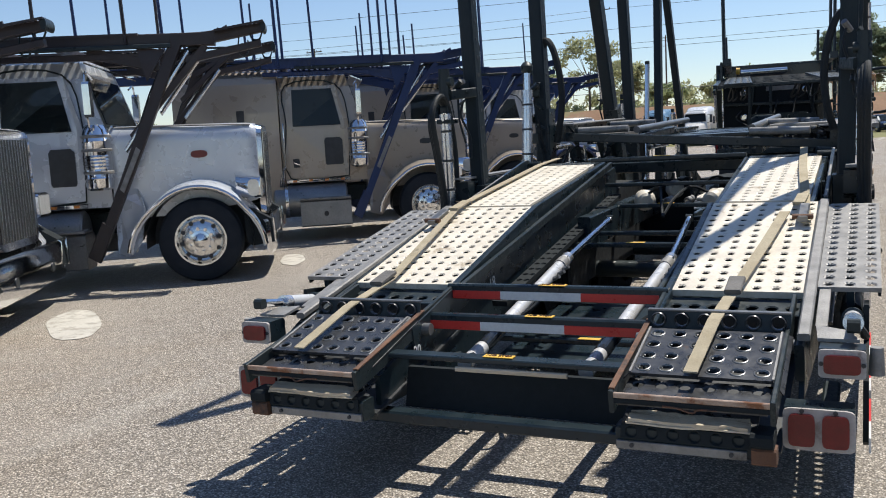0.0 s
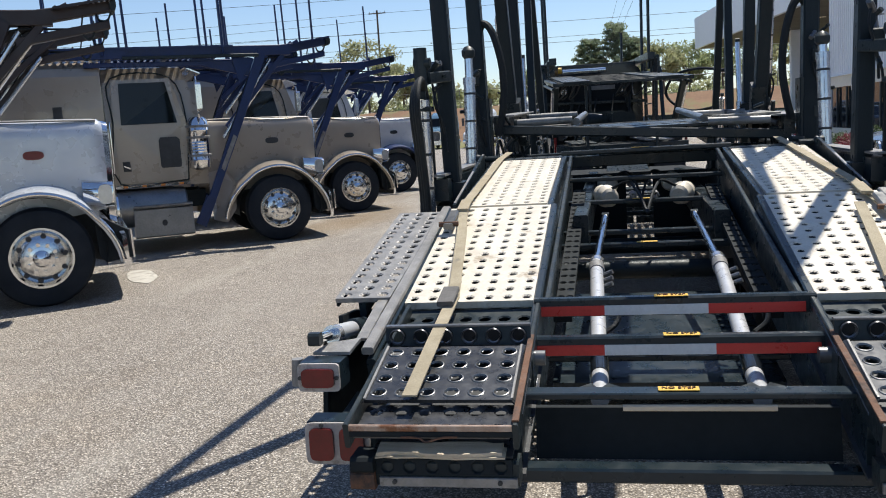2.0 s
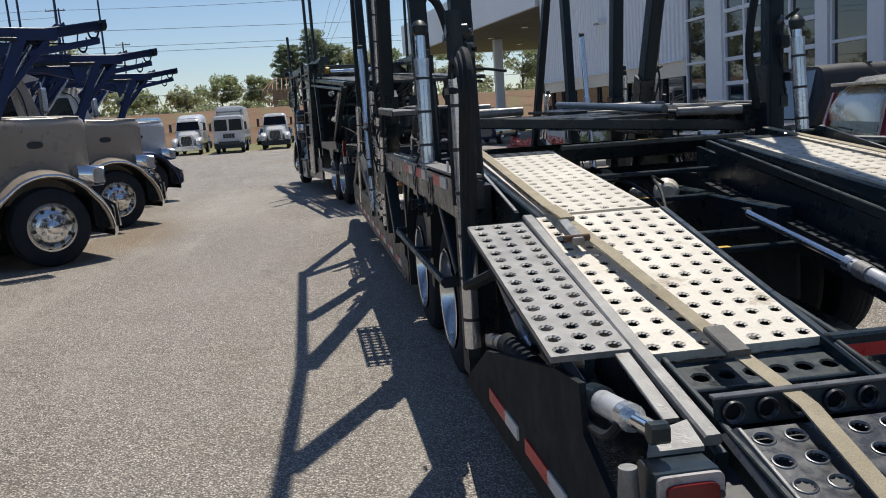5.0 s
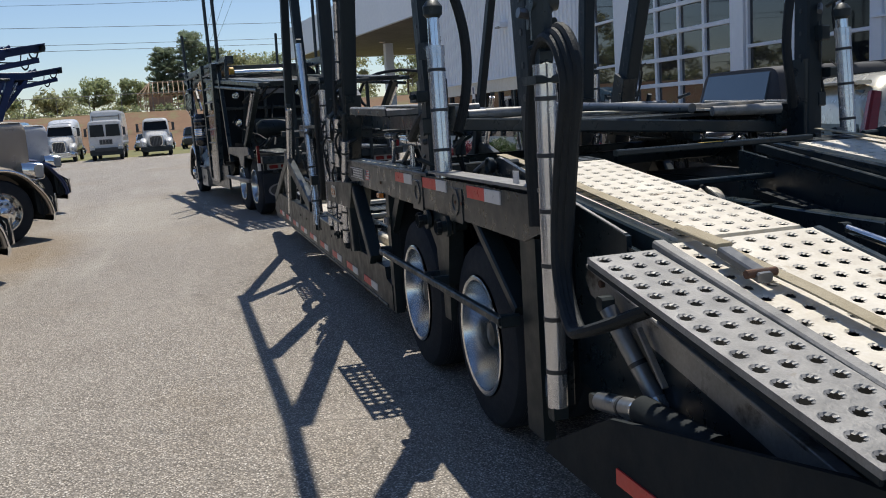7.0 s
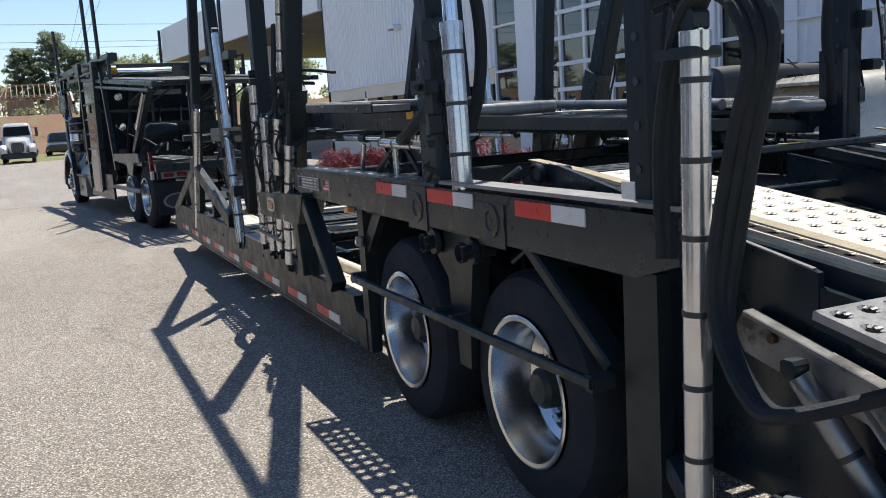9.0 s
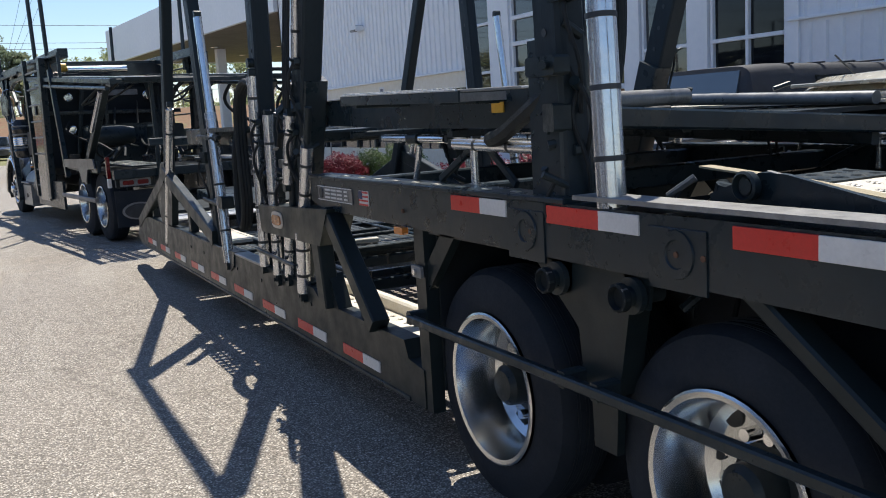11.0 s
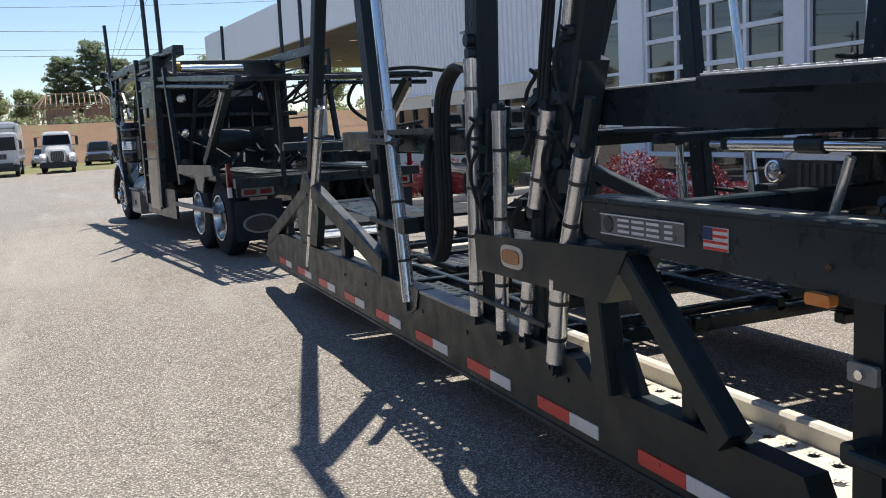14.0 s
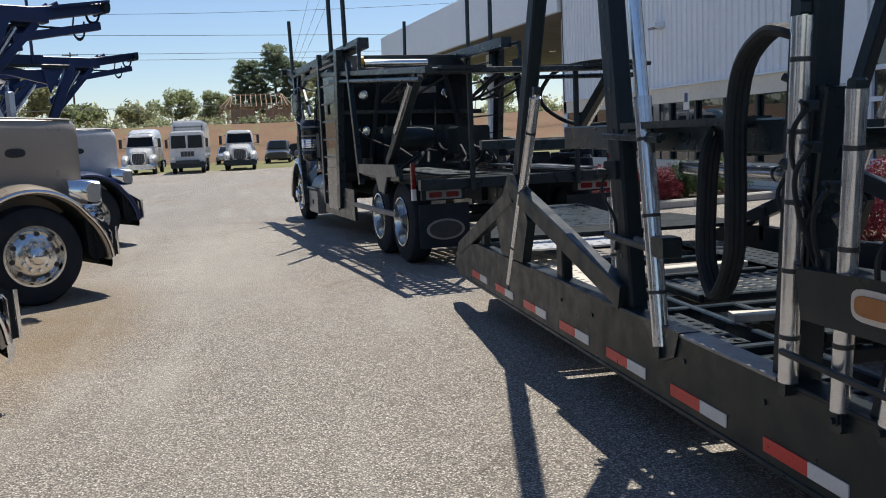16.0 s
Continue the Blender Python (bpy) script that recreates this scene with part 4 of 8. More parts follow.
def hood_ring(x, w, z0, z1):
    """Flat-sided hood section with small rounded shoulders."""
    half = [(w, z0), (w, z0 + 0.3), (w, z1 - 0.2), (w * 0.995, z1 - 0.13), (w * 0.97, z1 - 0.07), (w * 0.93, z1 - 0.03), (w * 0.86, z1 - 0.008), (w * 0.75, z1), (w * 0.3, z1 + 0.006)]
    return [Vector((x, y, z)) for y, z in half] + [Vector((x, -y, z)) for y, z in reversed(half)]


def oval_pts(a, b, n=20, e=0.75):
    out = []
    for k in range(n):
        t = 6.28318 * k / n
        cx, cz = math.cos(t), math.sin(t)
        out.append((math.copysign(abs(cx) ** e, cx) * a, math.copysign(abs(cz) ** e, cz) * b))
    return out


def long_nose_truck(name, paint, ramp, label, pose_xy, heading, sleeper=1.9, rack=True, group="parked long-nosed trucks", poles=True, roof=2.72, mudguard=None, plates=True):
    """Faces its own +x; origin on the ground under the front axle's middle."""
    t = root(name, (0, 0, 0), label=label, category="truck", group=group, local=True)

    def along(x):
        """Stations along the truck, drawn out to its true lengths."""
        if x > 0.74:
            return 0.60 + (x - 0.74) * 0.5
        if x > 0:
            return x * 0.81
        if x > -1.36:
            return x * 0.72
        return -0.98 + (x + 1.36) * 0.86

    def lift(z):
        return z + 0.12 * min(max((z - 1.9) / 0.6, 0.0), 1.0)

    def part(n, mesh, material, parent=None, lb=""):
        if not n.startswith("fender") and "head_ramp" != n:
            mesh.v = [(along(v[0]), v[1], v[2]) for v in mesh.v]
        if n == "head_ramp" or (parent and parent.name.startswith("head_ramp")):
            mesh.v = [(v[0], v[1], lift(v[2])) for v in mesh.v]
        return plain_part(n, mesh, material, parent, lb)
    guard = mudguard or paint
    # hood with tapered nose
    hood = Mesh()
    rings = []
    for x, w, z0, z1 in ((-1.38, 0.92, 0.78, 1.90), (-0.6, 0.87, 0.80, 1.895), (0.2, 0.80, 0.84, 1.885), (0.70, 0.755, 0.9, 1.875), (0.86, 0.745, 0.92, 1.865), (0.95, 0.72, 0.95, 1.83)):
        rings.append(hood_ring(x, w, z0, z1))
    hood.loft(rings)
    part("hood", hood, paint, t)
    part("hood_lip", Mesh().bar((-1.33, -0.88, 1.9), (-1.33, 0.88, 1.9), 0.03, 0.02), "chrome", t)
    for side in (-1, 1):
        part("hood_lip", Mesh().pipe([(-1.3, side * 0.845, 1.88), (-0.2, side * 0.79, 1.873), (0.84, side * 0.70, 1.848)], 0.011, 6), "galv", t)
    seam = Mesh().bar((-1.36, -0.02, 1.905), (0.86, -0.02, 1.865), 0.04, 0.03)
    part("hood_strip", seam, "chrome", t)
    # grille
    g = Mesh().loft([superring(0.92, 0.60, 0.72, 1.86, 9, 28, 1.0), superring(1.06, 0.58, 0.72, 1.84, 9, 28, 1.0)])
    gr = part("grille", g, "chrome", t, "chrome grille surround")
    part("grille_backing", Mesh().slab([(1.066, -0.5, 0.8), (1.066, 0.5, 0.8), (1.066, 0.5, 1.76), (1.066, -0.5, 1.76)], (0.004, 0, 0)), "ink", gr)
    for k in range(13):
        y = -0.46 + 0.92 * k / 12
        part("grille_bar", Mesh().bar((1.082, y, 0.8), (1.082, y, 1.76), 0.024, 0.022, (1, 0, 0), 0.004), "alloy", gr)
    # bumper
    bm = Mesh()
    prof = [(1.08, -1.17), (1.22, -1.1), (1.28, -0.8), (1.28, 0.8), (1.22, 1.1), (1.08, 1.17)]
    bm.loft([[Vector((x - 0.05, y, 0.28)) for x, y in prof], [Vector((x, y, 0.33)) for x, y in prof], [Vector((x, y, 0.66)) for x, y in prof], [Vector((x - 0.04, y, 0.70)) for x, y in prof]], closed=False, cap=False)
    bm.loft([[Vector((x - 0.04, y, 0.70)) for x, y in prof], [Vector((x - 0.25, y * 0.98, 0.69)) for x, y in prof]], closed=False, cap=False, smooth=False)
    bu = part("bumper", bm, "chrome", t, "deep chrome front bumper")
    for y in (-0.55, 0.55):
        part("tow_hook", Mesh().tube((1.26, y, 0.45), (1.295, y, 0.45), 0.05, 12), "ink", bu)
    for side in (-1, 1):
        # fender: arch swept across its width
        f = Mesh()
        inner, outer, lip = [], [], []
        for k in range(19):
            a = radians(-8 + 196 * k / 18)
            rr = 0.66
            px, pz = rr * math.cos(a), 0.5 + rr * math.sin(a) * 0.97
            if k < 4:
                px += 0.03 * (4 - k)
            if k > 13:
                px -= 0.035 * (k - 13)
            outer.append(Vector((px, side * 1.2, pz)))
            lip.append(Vector((px * 1.02, side * 1.215, pz + 0.005)))
            inner.append(Vector((px * 1.04, side * 0.72, pz + 0.03 + 0.06 * math.sin(max(a, 0)))))
        mid = [o.lerp(i, 0.35) + Vector((0, 0, 0.032)) for o, i in zip(outer, inner)]
        shoulder = [o.lerp(i, 0.12) + Vector((0, 0, 0.03)) for o, i in zip(outer, inner)]
        under = [o + Vector((-o.x * 0.05, -side * 0.01, -0.03)) for o in outer]
        under2 = [i + Vector((-i.x * 0.05, 0, -0.06)) for i in inner]
        rows = [under2, under, lip, shoulder, mid, inner]
        if side > 0:
            rows.reverse()
        f.loft(rows, closed=False, cap=False)
        fe = part("fender", f, guard, t)
        edge = Mesh().pipe([o + Vector((0, side * 0.01, 0)) for o in outer], 0.022, 8)
        part("fender_edge", edge, "chrome" if guard == paint else guard, fe)
        part("fender_skirt", Mesh().slab([(-0.66, side * 1.19, 0.55), (-0.80, side * 1.17, 0.35), (-0.98, side * 1.05, 0.40), (-0.99, side * 0.93, 1.1), (-0.72, side * 0.9, 1.15), (-0.62, side * 1.1, 0.92)], (0, -side * 0.04, 0)), paint, fe)
        fp = part("fender_front_panel", Mesh().slab([(0.52, side * 1.15, 0.90), (0.68, side * 1.14, 0.80), (0.84, side * 1.12, 0.70), (0.86, side * 1.11, 0.42), (0.60, side * 1.14, 0.39), (0.54, side * 1.15, 0.46)], (0, -side * 0.22, 0)), "matteblack", fe, "black bumper end ahead of the tyre")
        part("fender_panel_edge", Mesh().bar((0.865, side * 1.11, 0.71), (0.875, side * 1.10, 0.41), 0.02, 0.025, (1, 0, 0)), "chrome", fp)
        liner = Mesh()
        arc = [(0.622 * math.cos(radians(a)), 0.5 + 0.605 * math.sin(radians(a))) for a in range(-14, 196, 10)]
        liner.loft([[Vector((x, side * y, z)) for x, z in arc] for y in (1.2, 0.62)], closed=False, cap=False)
        liner.loft([[Vector((x, side * 0.62, z)) for x, z in arc], [Vector((x * 0.1, side * 0.6, 0.5)) for x, z in arc]], closed=False, cap=False)
        part("fender_liner", liner, "ink", fe)
        # headlamp pod
        hp = Mesh().loft([superring(0.55, 0.1, 0.98, 1.24, 3, 14, 1), superring(0.80, 0.19, 0.95, 1.22, 4, 14, 1), superring(1.02, 0.2, 0.95, 1.21, 4, 14, 1)])
        for i, p in enumerate(hp.v):
            hp.v[i] = (p[0], p[1] + side * 0.92, p[2])
        hl = part("headlight", hp, "chrome", t, "chrome headlight pod with clear lens")
        part("lens", Mesh().box((1.025, side * 0.92, 1.08), (0.02, 0.33, 0.2), 0.008), "lens", hl)
        part("lens", Mesh().slab([(0.86 + u, side * 1.1, 1.085 + v) for u, v in oval_pts(0.13, 0.1, 20, 0.6)], (0, side * 0.022, 0)), "lens", hl)
        part("turn_signal", Mesh().slab([(0.82 + u, side * 1.12, 1.07 + v) for u, v in oval_pts(0.035, 0.04, 12)], (0, side * 0.008, 0)), "lens", hl)
        part("badge", Mesh().slab([(0.02 + u, side * 0.818, 1.52 + v) for u, v in oval_pts(0.13, 0.045)], (0, side * 0.014, 0)), "redlens" if paint == "silver" else "ink", t)
        # air cleaner
        ac = part("air_cleaner", Mesh().lathe((-1.5, side * 1.08, 1.16), (0, 0, 1), [(0, 0.001), (0, 0.14), (0.03, 0.18), (0.12, 0.19), (0.14, 0.2), (0.16, 0.19), (0.55, 0.19), (0.57, 0.2), (0.6, 0.19), (0.7, 0.17), (0.76, 0.12), (0.76, 0.001)], 24), "tractorblack" if paint == "tractorblack" else "chrome", t, "air cleaner canister")
        for zz in (1.35, 1.61, 1.77):
            part("louvre_band", Mesh().lathe((-1.5, side * 1.08, zz), (0, 0, 1), [(0, 0.191), (0.006, 0.201), (0.03, 0.201), (0.036, 0.191)], 24), "galv", ac)
        part("louvre", Mesh().lathe((-1.5, side * 1.08, 1.41), (0, 0, 1), [(0.02 * q, 0.192 + 0.005 * (q % 2)) for q in range(9)], 24, False), "chrome", ac)
        part("bracket", Mesh().bar((-1.5, side * 0.9, 1.4), (-1.5, side * 1.05, 1.4), 0.05, 0.2), "chrome", ac)
        # mirror
        mi = part("mirror", Mesh().box((-1.48, side * 1.34, 2.2), (0.09, 0.15, 0.40), 0.035), "chrome", t)
        part("mirror_arm", Mesh().pipe([(-1.5, side * 1.0, 2.45), (-1.5, side * 1.34, 2.48), (-1.5, side * 1.34, 1.9), (-1.5, side * 1.02, 1.86)], 0.014, 6), "chrome", mi)
        # tank, battery box and step
        tk = part("fuel_tank", Mesh().lathe((-1.78, side * 0.92, 0.66), (-1, 0, 0), [(0, 0.001), (0, 0.24), (0.03, 0.27), (1.35, 0.27), (1.38, 0.24), (1.38, 0.001)], 24), "tank", t, "dull aluminium fuel tank")
        part("step_box", Mesh().box((-2.2, side * 1.02, 0.45), (0.95, 0.42, 0.42), 0.02), "tank", tk)
        part("tread_step", Mesh().box((-2.2, side * 1.12, 0.69), (0.95, 0.28, 0.035), 0.008), "galv", tk)
        part("tank_strap", Mesh().lathe((-2.95, side * 0.92, 0.66), (1, 0, 0), [(0, 0.276), (0.06, 0.276)], 20), "chrome", tk)
        part("latch", Mesh().lathe((-2.2, side * 1.232, 0.44), (0, side, 0), [(0, 0.045), (0.012, 0.04), (0.012, 0.001)], 12), "ink", tk)
        wheel(t, (0, side * 1.15, 0.5), side)
        # exhaust stack
        st = part("exhaust_stack", Mesh().tube((-3.0, side * 1.02, 0.9), (-3.0, side * 1.02, 1.2), 0.09, 14), "chrome", t)
        part("marker_strip", Mesh().bar((-1.7, side * 1.03, 0.98), (-2.9, side * 1.03, 0.98), 0.03, 0.05), "chrome", st)
        for k in range(4):
            part("marker_lamp", Mesh().box((-1.85 - 0.3 * k, side * 1.055, 0.98), (0.07, 0.02, 0.035), 0.005), "amber", st)
    # cab
    cab = Mesh()
    xs = (-1.36, -2.95)
    prof = [(-1.0, 0.95), (-1.02, 1.4), (-1.0, 1.9), (-0.94, roof - 0.25), (-0.86, roof - 0.06), (-0.7, roof), (0.7, roof), (0.86, roof - 0.06), (0.94, roof - 0.25), (1.0, 1.9), (1.02, 1.4), (1.0, 0.95)]
    front = [Vector((-1.38 - (0.26 * max(0, z - 1.85) / 0.7), y, z)) for y, z in prof]
    cab.loft([front] + [[Vector((x, y, z)) for y, z in prof] for x in (-1.9, -2.95)], smooth=False)
    cb = part("cab", cab, paint, t)
    part("windscreen", Mesh().slab([(-1.405, -0.86, 1.93), (-1.405, 0.86, 1.93), (-1.62, 0.8, 2.5), (-1.62, -0.8, 2.5)], (0.012, 0, 0.004)), "glass", cb, "dark windscreen glass")
    part("visor", Mesh().slab([(-1.6, -0.95, roof - 0.08), (-1.6, 0.95, roof - 0.08), (-1.36, 0.95, roof - 0.17), (-1.36, -0.95, roof - 0.17)], (0, 0, 0.02)), "chrome", cb, "bright windscreen visor")
    for side in (-1, 1):
        y = side * 1.022
        d = part("door", Mesh().slab([(-1.72, y, 1.03), (-2.82, y, 1.03), (-2.84, y, 1.9), (-2.82, side * 0.965, 2.5), (-1.88, side * 0.965, 2.5), (-1.68, y, 1.9)], (0, side * 0.018, 0)), paint, cb)
        part("door_seam", Mesh().pipe([(-1.72, y + side * 0.014, 1.03), (-2.82, y + side * 0.014, 1.03), (-2.84, y + side * 0.014, 1.9), (-2.82, side * 0.979, 2.52), (-1.89, side * 0.979, 2.52), (-1.67, y + side * 0.014, 1.9), (-1.72, y + side * 0.014, 1.03)], 0.012, 6), "rail", d)
        part("door_window", Mesh().slab([(-1.82, y + side * 0.014, 1.86), (-2.72, y + side * 0.014, 1.86), (-2.70, side * 0.98, 2.45), (-1.96, side * 0.98, 2.45)], (0, side * 0.012, 0)), "glass", d, "dark tinted window")
        pw = [(-1.83, 1.22), (-2.13, 1.22), (-2.15, 1.25), (-2.15, 1.62), (-2.12, 1.66), (-1.86, 1.66), (-1.81, 1.62), (-1.81, 1.25)]
        part("peep_window", Mesh().slab([(x, y + side * 0.018, z) for x, z in pw], (0, side * 0.012, 0)), "ink", d)
        hd = part("handle_plate", Mesh().slab([(x, y + side * 0.018, z) for x, z in ((-2.63, 1.2), (-2.75, 1.2), (-2.76, 1.34), (-2.64, 1.34))], (0, side * 0.012, 0)), "ink", d)
        part("door_handle", Mesh().bar((-2.64, y + side * 0.035, 1.24), (-2.74, y + side * 0.035, 1.28), 0.02, 0.025), "chrome", hd)
        part("grab_rail", Mesh().pipe([(-2.9, y + side * 0.02, 1.2), (-2.9, y + side * 0.06, 1.24), (-2.9, y + side * 0.06, 1.86), (-2.9, y + side * 0.02, 1.9)], 0.014, 6), "chrome", cb)
    if sleeper:
        x0, x1 = -2.97, -2.97 - sleeper
        pr = [(-1.1, 0.85), (-1.12, 1.4), (-1.12, 2.1), (-1.10, 2.56), (-1.06, 2.67), (-0.97, 2.75), (-0.8, 2.8), (0.8, 2.8), (0.97, 2.75), (1.06, 2.67), (1.10, 2.56), (1.12, 2.1), (1.12, 1.4), (1.1, 0.85)]
        sl = part("sleeper", Mesh().loft([[Vector((x, y, z)) for y, z in pr] for x in (x0, x1)], smooth=False), paint, t)
        for side in (-1, 1):
            part("vent_panel", Mesh().slab([(x0 - 0.62, side * 1.125, 1.95), (x0 - 0.76, side * 1.125, 1.95), (x0 - 0.76, side * 1.125, 2.15), (x0 - 0.62, side * 1.125, 2.15)], (0, side * 0.015, 0)), "ink", sl)
            part("side_skirt", Mesh().slab([(x0, side * 1.1, 0.3), (x1, side * 1.1, 0.3), (x1, side * 1.1, 0.85), (x0, side * 1.1, 0.85)], (0, -side * 0.03, 0)), paint, sl)
    fr = Mesh()
    for side in (-1, 1):
        fr.bar((0.8, side * 0.42, 0.72), (-7.2, side * 0.42, 0.72), 0.09, 0.26)
    part("chassis", fr, "wornblack", t)
    part("front_axle", Mesh().bar((0, -1.0, 0.45), (0, 1.0, 0.45), 0.12, 0.14), "wornblack", t)
    part("engine_bay", Mesh().box((-0.4, 0, 0.85), (1.6, 0.9, 0.5)), "ink", t)
    if rack:
        hr = part("head_ramp", Mesh().bar((-5.4, -1.08, 2.73), (0.35, -1.08, 2.73), 0.16, 0.15).bar((-5.4, 1.08, 2.73), (0.35, 1.08, 2.73), 0.16, 0.15), ramp, t, "steel head ramp over the cab")
        for side in (-1, 1):
            y = side * 1.08
            part("ramp_arm", Mesh().bar((0.2, y, 2.73), (1.36, y, 2.84), 0.16, 0.14, w2=0.14, h2=0.10), ramp, hr)
            if plates:
                part("arm_plate", Mesh().perf((0.45, y - 0.2, 2.815), (0.95, 0, 0.09), (0, 0.36, 0), 9, 4, 0.025, 0.025), ramp, hr)
            part("ramp_tip", Mesh().tube((1.38, y - 0.16, 2.84), (1.38, y + 0.16, 2.84), 0.065, 12), "wornblack", hr)
            part("ramp_arm", Mesh().bar((0.0, y, 2.50), (1.3, y, 2.66), 0.11, 0.08), ramp, hr)
            part("main_strut", Mesh().bar((-1.55, side * 1.26, 0.42), (-0.12, side * 1.14, 2.70), 0.09, 0.12, (1, 0, 0), w2=0.11, h2=0.18), ramp, hr)
            part("strut_foot", Mesh().bar((-1.62, side * 1.26, 0.36), (-1.40, side * 1.25, 0.75), 0.10, 0.17, (1, 0, 0)), ramp, hr)
            part("lift_cylinder", Mesh().tube((-1.05, side * 1.17, 1.6), (0.05, side * 1.1, 2.6), 0.035, 10), "rod", hr)
            part("brace", Mesh().bar((-0.95, side * 1.12, 1.75), (0.3, side * 1.1, 2.66), 0.07, 0.09), ramp, hr)
            part("brace", Mesh().bar((-0.42, side * 1.1, 2.45), (-1.5, side * 1.08, 2.62), 0.08, 0.12), ramp, hr)
            part("brace", Mesh().bar((-0.25, side * 1.02, 2.5), (0.62, side * 1.02, 2.86), 0.05, 0.07), ramp, hr)
            part("hydraulic_line", Mesh().pipe([(-1.3, side * 1.23, 1.0), (-0.9, side * 1.22, 1.7), (-0.5, side * 1.2, 2.3), (-0.1, side * 1.12, 2.6), (0.6, side * 1.1, 2.62)], 0.012, 6), "hose", hr)
            part("low_chord", Mesh().bar((-3.2, side * 1.1, 2.58), (-0.5, side * 1.1, 2.56), 0.06, 0.07), ramp, hr)
            part("tip_hook", Mesh().pipe([(1.34, y, 2.78), (1.26, y, 2.70), (1.12, y, 2.70), (1.06, y, 2.76)], 0.018, 6), "wornblack", hr)
            part("wear_plate", Mesh().bar((-1.14, side * 1.29, 1.14), (-0.83, side * 1.27, 1.62), 0.012, 0.075, (1, 0, 0)), "galv", hr)
            part("strut_gusset", Mesh().slab([(-0.62, side * 1.17, 2.3), (-0.3, side * 1.14, 2.62), (-0.75, side * 1.14, 2.66)], (0, side * 0.02, 0)), ramp, hr)
            part("brace", Mesh().bar((-0.55, side * 1.0, 2.2), (0.5, side * 1.0, 2.84), 0.06, 0.07), ramp, hr)
            part("lift_cylinder", Mesh().tube((-0.5, side * 0.95, 2.0), (0.2, side * 0.98, 2.55), 0.03, 10), "rod", hr)
            part("ratchet_bar", Mesh().bar((-2.6, side * 1.2, 2.66), (-0.2, side * 1.2, 2.66), 0.04, 0.05), "wornblack", hr)
            part("tie_hook", Mesh().pipe([(0.8, y, 2.74), (0.76, y, 2.60), (0.86, y, 2.52), (0.98, y, 2.56), (1.0, y, 2.70)], 0.016, 6), "wornblack", hr)
            pl = Mesh().perf((-5.9, side * 0.86 - 0.33, 2.815), (5.2, 0, 0), (0, 0.66, 0), 44, 6, 0.034, 0.03)
            if plates:
                part("ramp_plate", pl, ramp, hr)
            if poles:
                for px, pz in ((-0.9, 4.5), (-2.9, 4.9), (-4.9, 4.3), (-6.4, 4.6)):
                    part("guide_pole", Mesh().tube((px, side * 1.16, 2.7), (px - 0.06, side * 1.2, pz), 0.032, 8, 0.026), ramp, hr)
        for x in (-4.2, -2.8, -1.9):
            part("cross_member", Mesh().bar((x, -1.05, 2.7 + max(0, x) * 0.22), (x, 1.05, 2.7 + max(0, x) * 0.22), 0.09, 0.09), ramp, hr)
    t.matrix_basis = Matrix.Translation((pose_xy[0], pose_xy[1], 0)) @ Matrix.Rotation(radians(heading), 4, "Z")
    return t


HEAD = 33.0


def at_hub(hx, hy, heading, side=-1):
    a = radians(heading)
    return (hx + side * 1.15 * math.sin(a), hy - side * 1.15 * math.cos(a))


truck_tan = long_nose_truck("parked_truck", "tan", "blue", "tan long-nosed truck with blue car-hauler head ramp", at_hub(-6.56, 13.2, HEAD), HEAD)
xy = at_hub(-6.6, 17.45, HEAD)
copy_thing(truck_tan, Matrix.Translation((*xy, 0)) @ Matrix.Rotation(radians(HEAD), 4, "Z"))
long_nose_truck("parked_truck", "silver", "brown", "pale silver long-nosed truck with dark brown head ramp", at_hub(-7.2, 8.3, HEAD), HEAD)
xy = at_hub(-7.42, 4.6, HEAD)
long_nose_truck("parked_truck", "silver", "brown", "pale silver long-nosed truck with dark head ramp above its cab", xy, HEAD)
long_nose_truck("parked_truck", "truckwhite", "blue", "white long-nosed truck with blue head ramp and blue mudguards", at_hub(-6.95, 22.6, HEAD), HEAD, mudguard="blue")
# ---- car-hauler trailer ----
CX = -1.345
SIDE = 1.315


def ramp_z(y):
    """Height of the loading ramp's surface along the trailer."""
    if y < 5.24:
        return 0.82 + (y - 4.0) * 0.226
    return 1.10 + (y - 5.24) * 0.125


def lettering(parent, text, m, size, mat):
    cu = bpy.data.curves.new("lettering", "FONT")
    cu.body, cu.size, cu.extrude, cu.align_x, cu.align_y = text, size, 0.0015, "CENTER", "CENTER"
    tmp = new("lettering", cu)
    dg = bpy.context.evaluated_depsgraph_get()
    me = bpy.data.meshes.new_from_object(tmp.evaluated_get(dg))
    bpy.data.objects.remove(tmp)
    me.materials.clear()
    me.materials.append(M[mat])
    ob = new("lettering", me)
    ob.parent = parent
    ob.matrix_basis = Matrix.Translation(-OFFSET.get(parent.name, Vector())) @ m
    OFFSET[ob.name] = OFFSET.get(parent.name, Vector())
    return ob


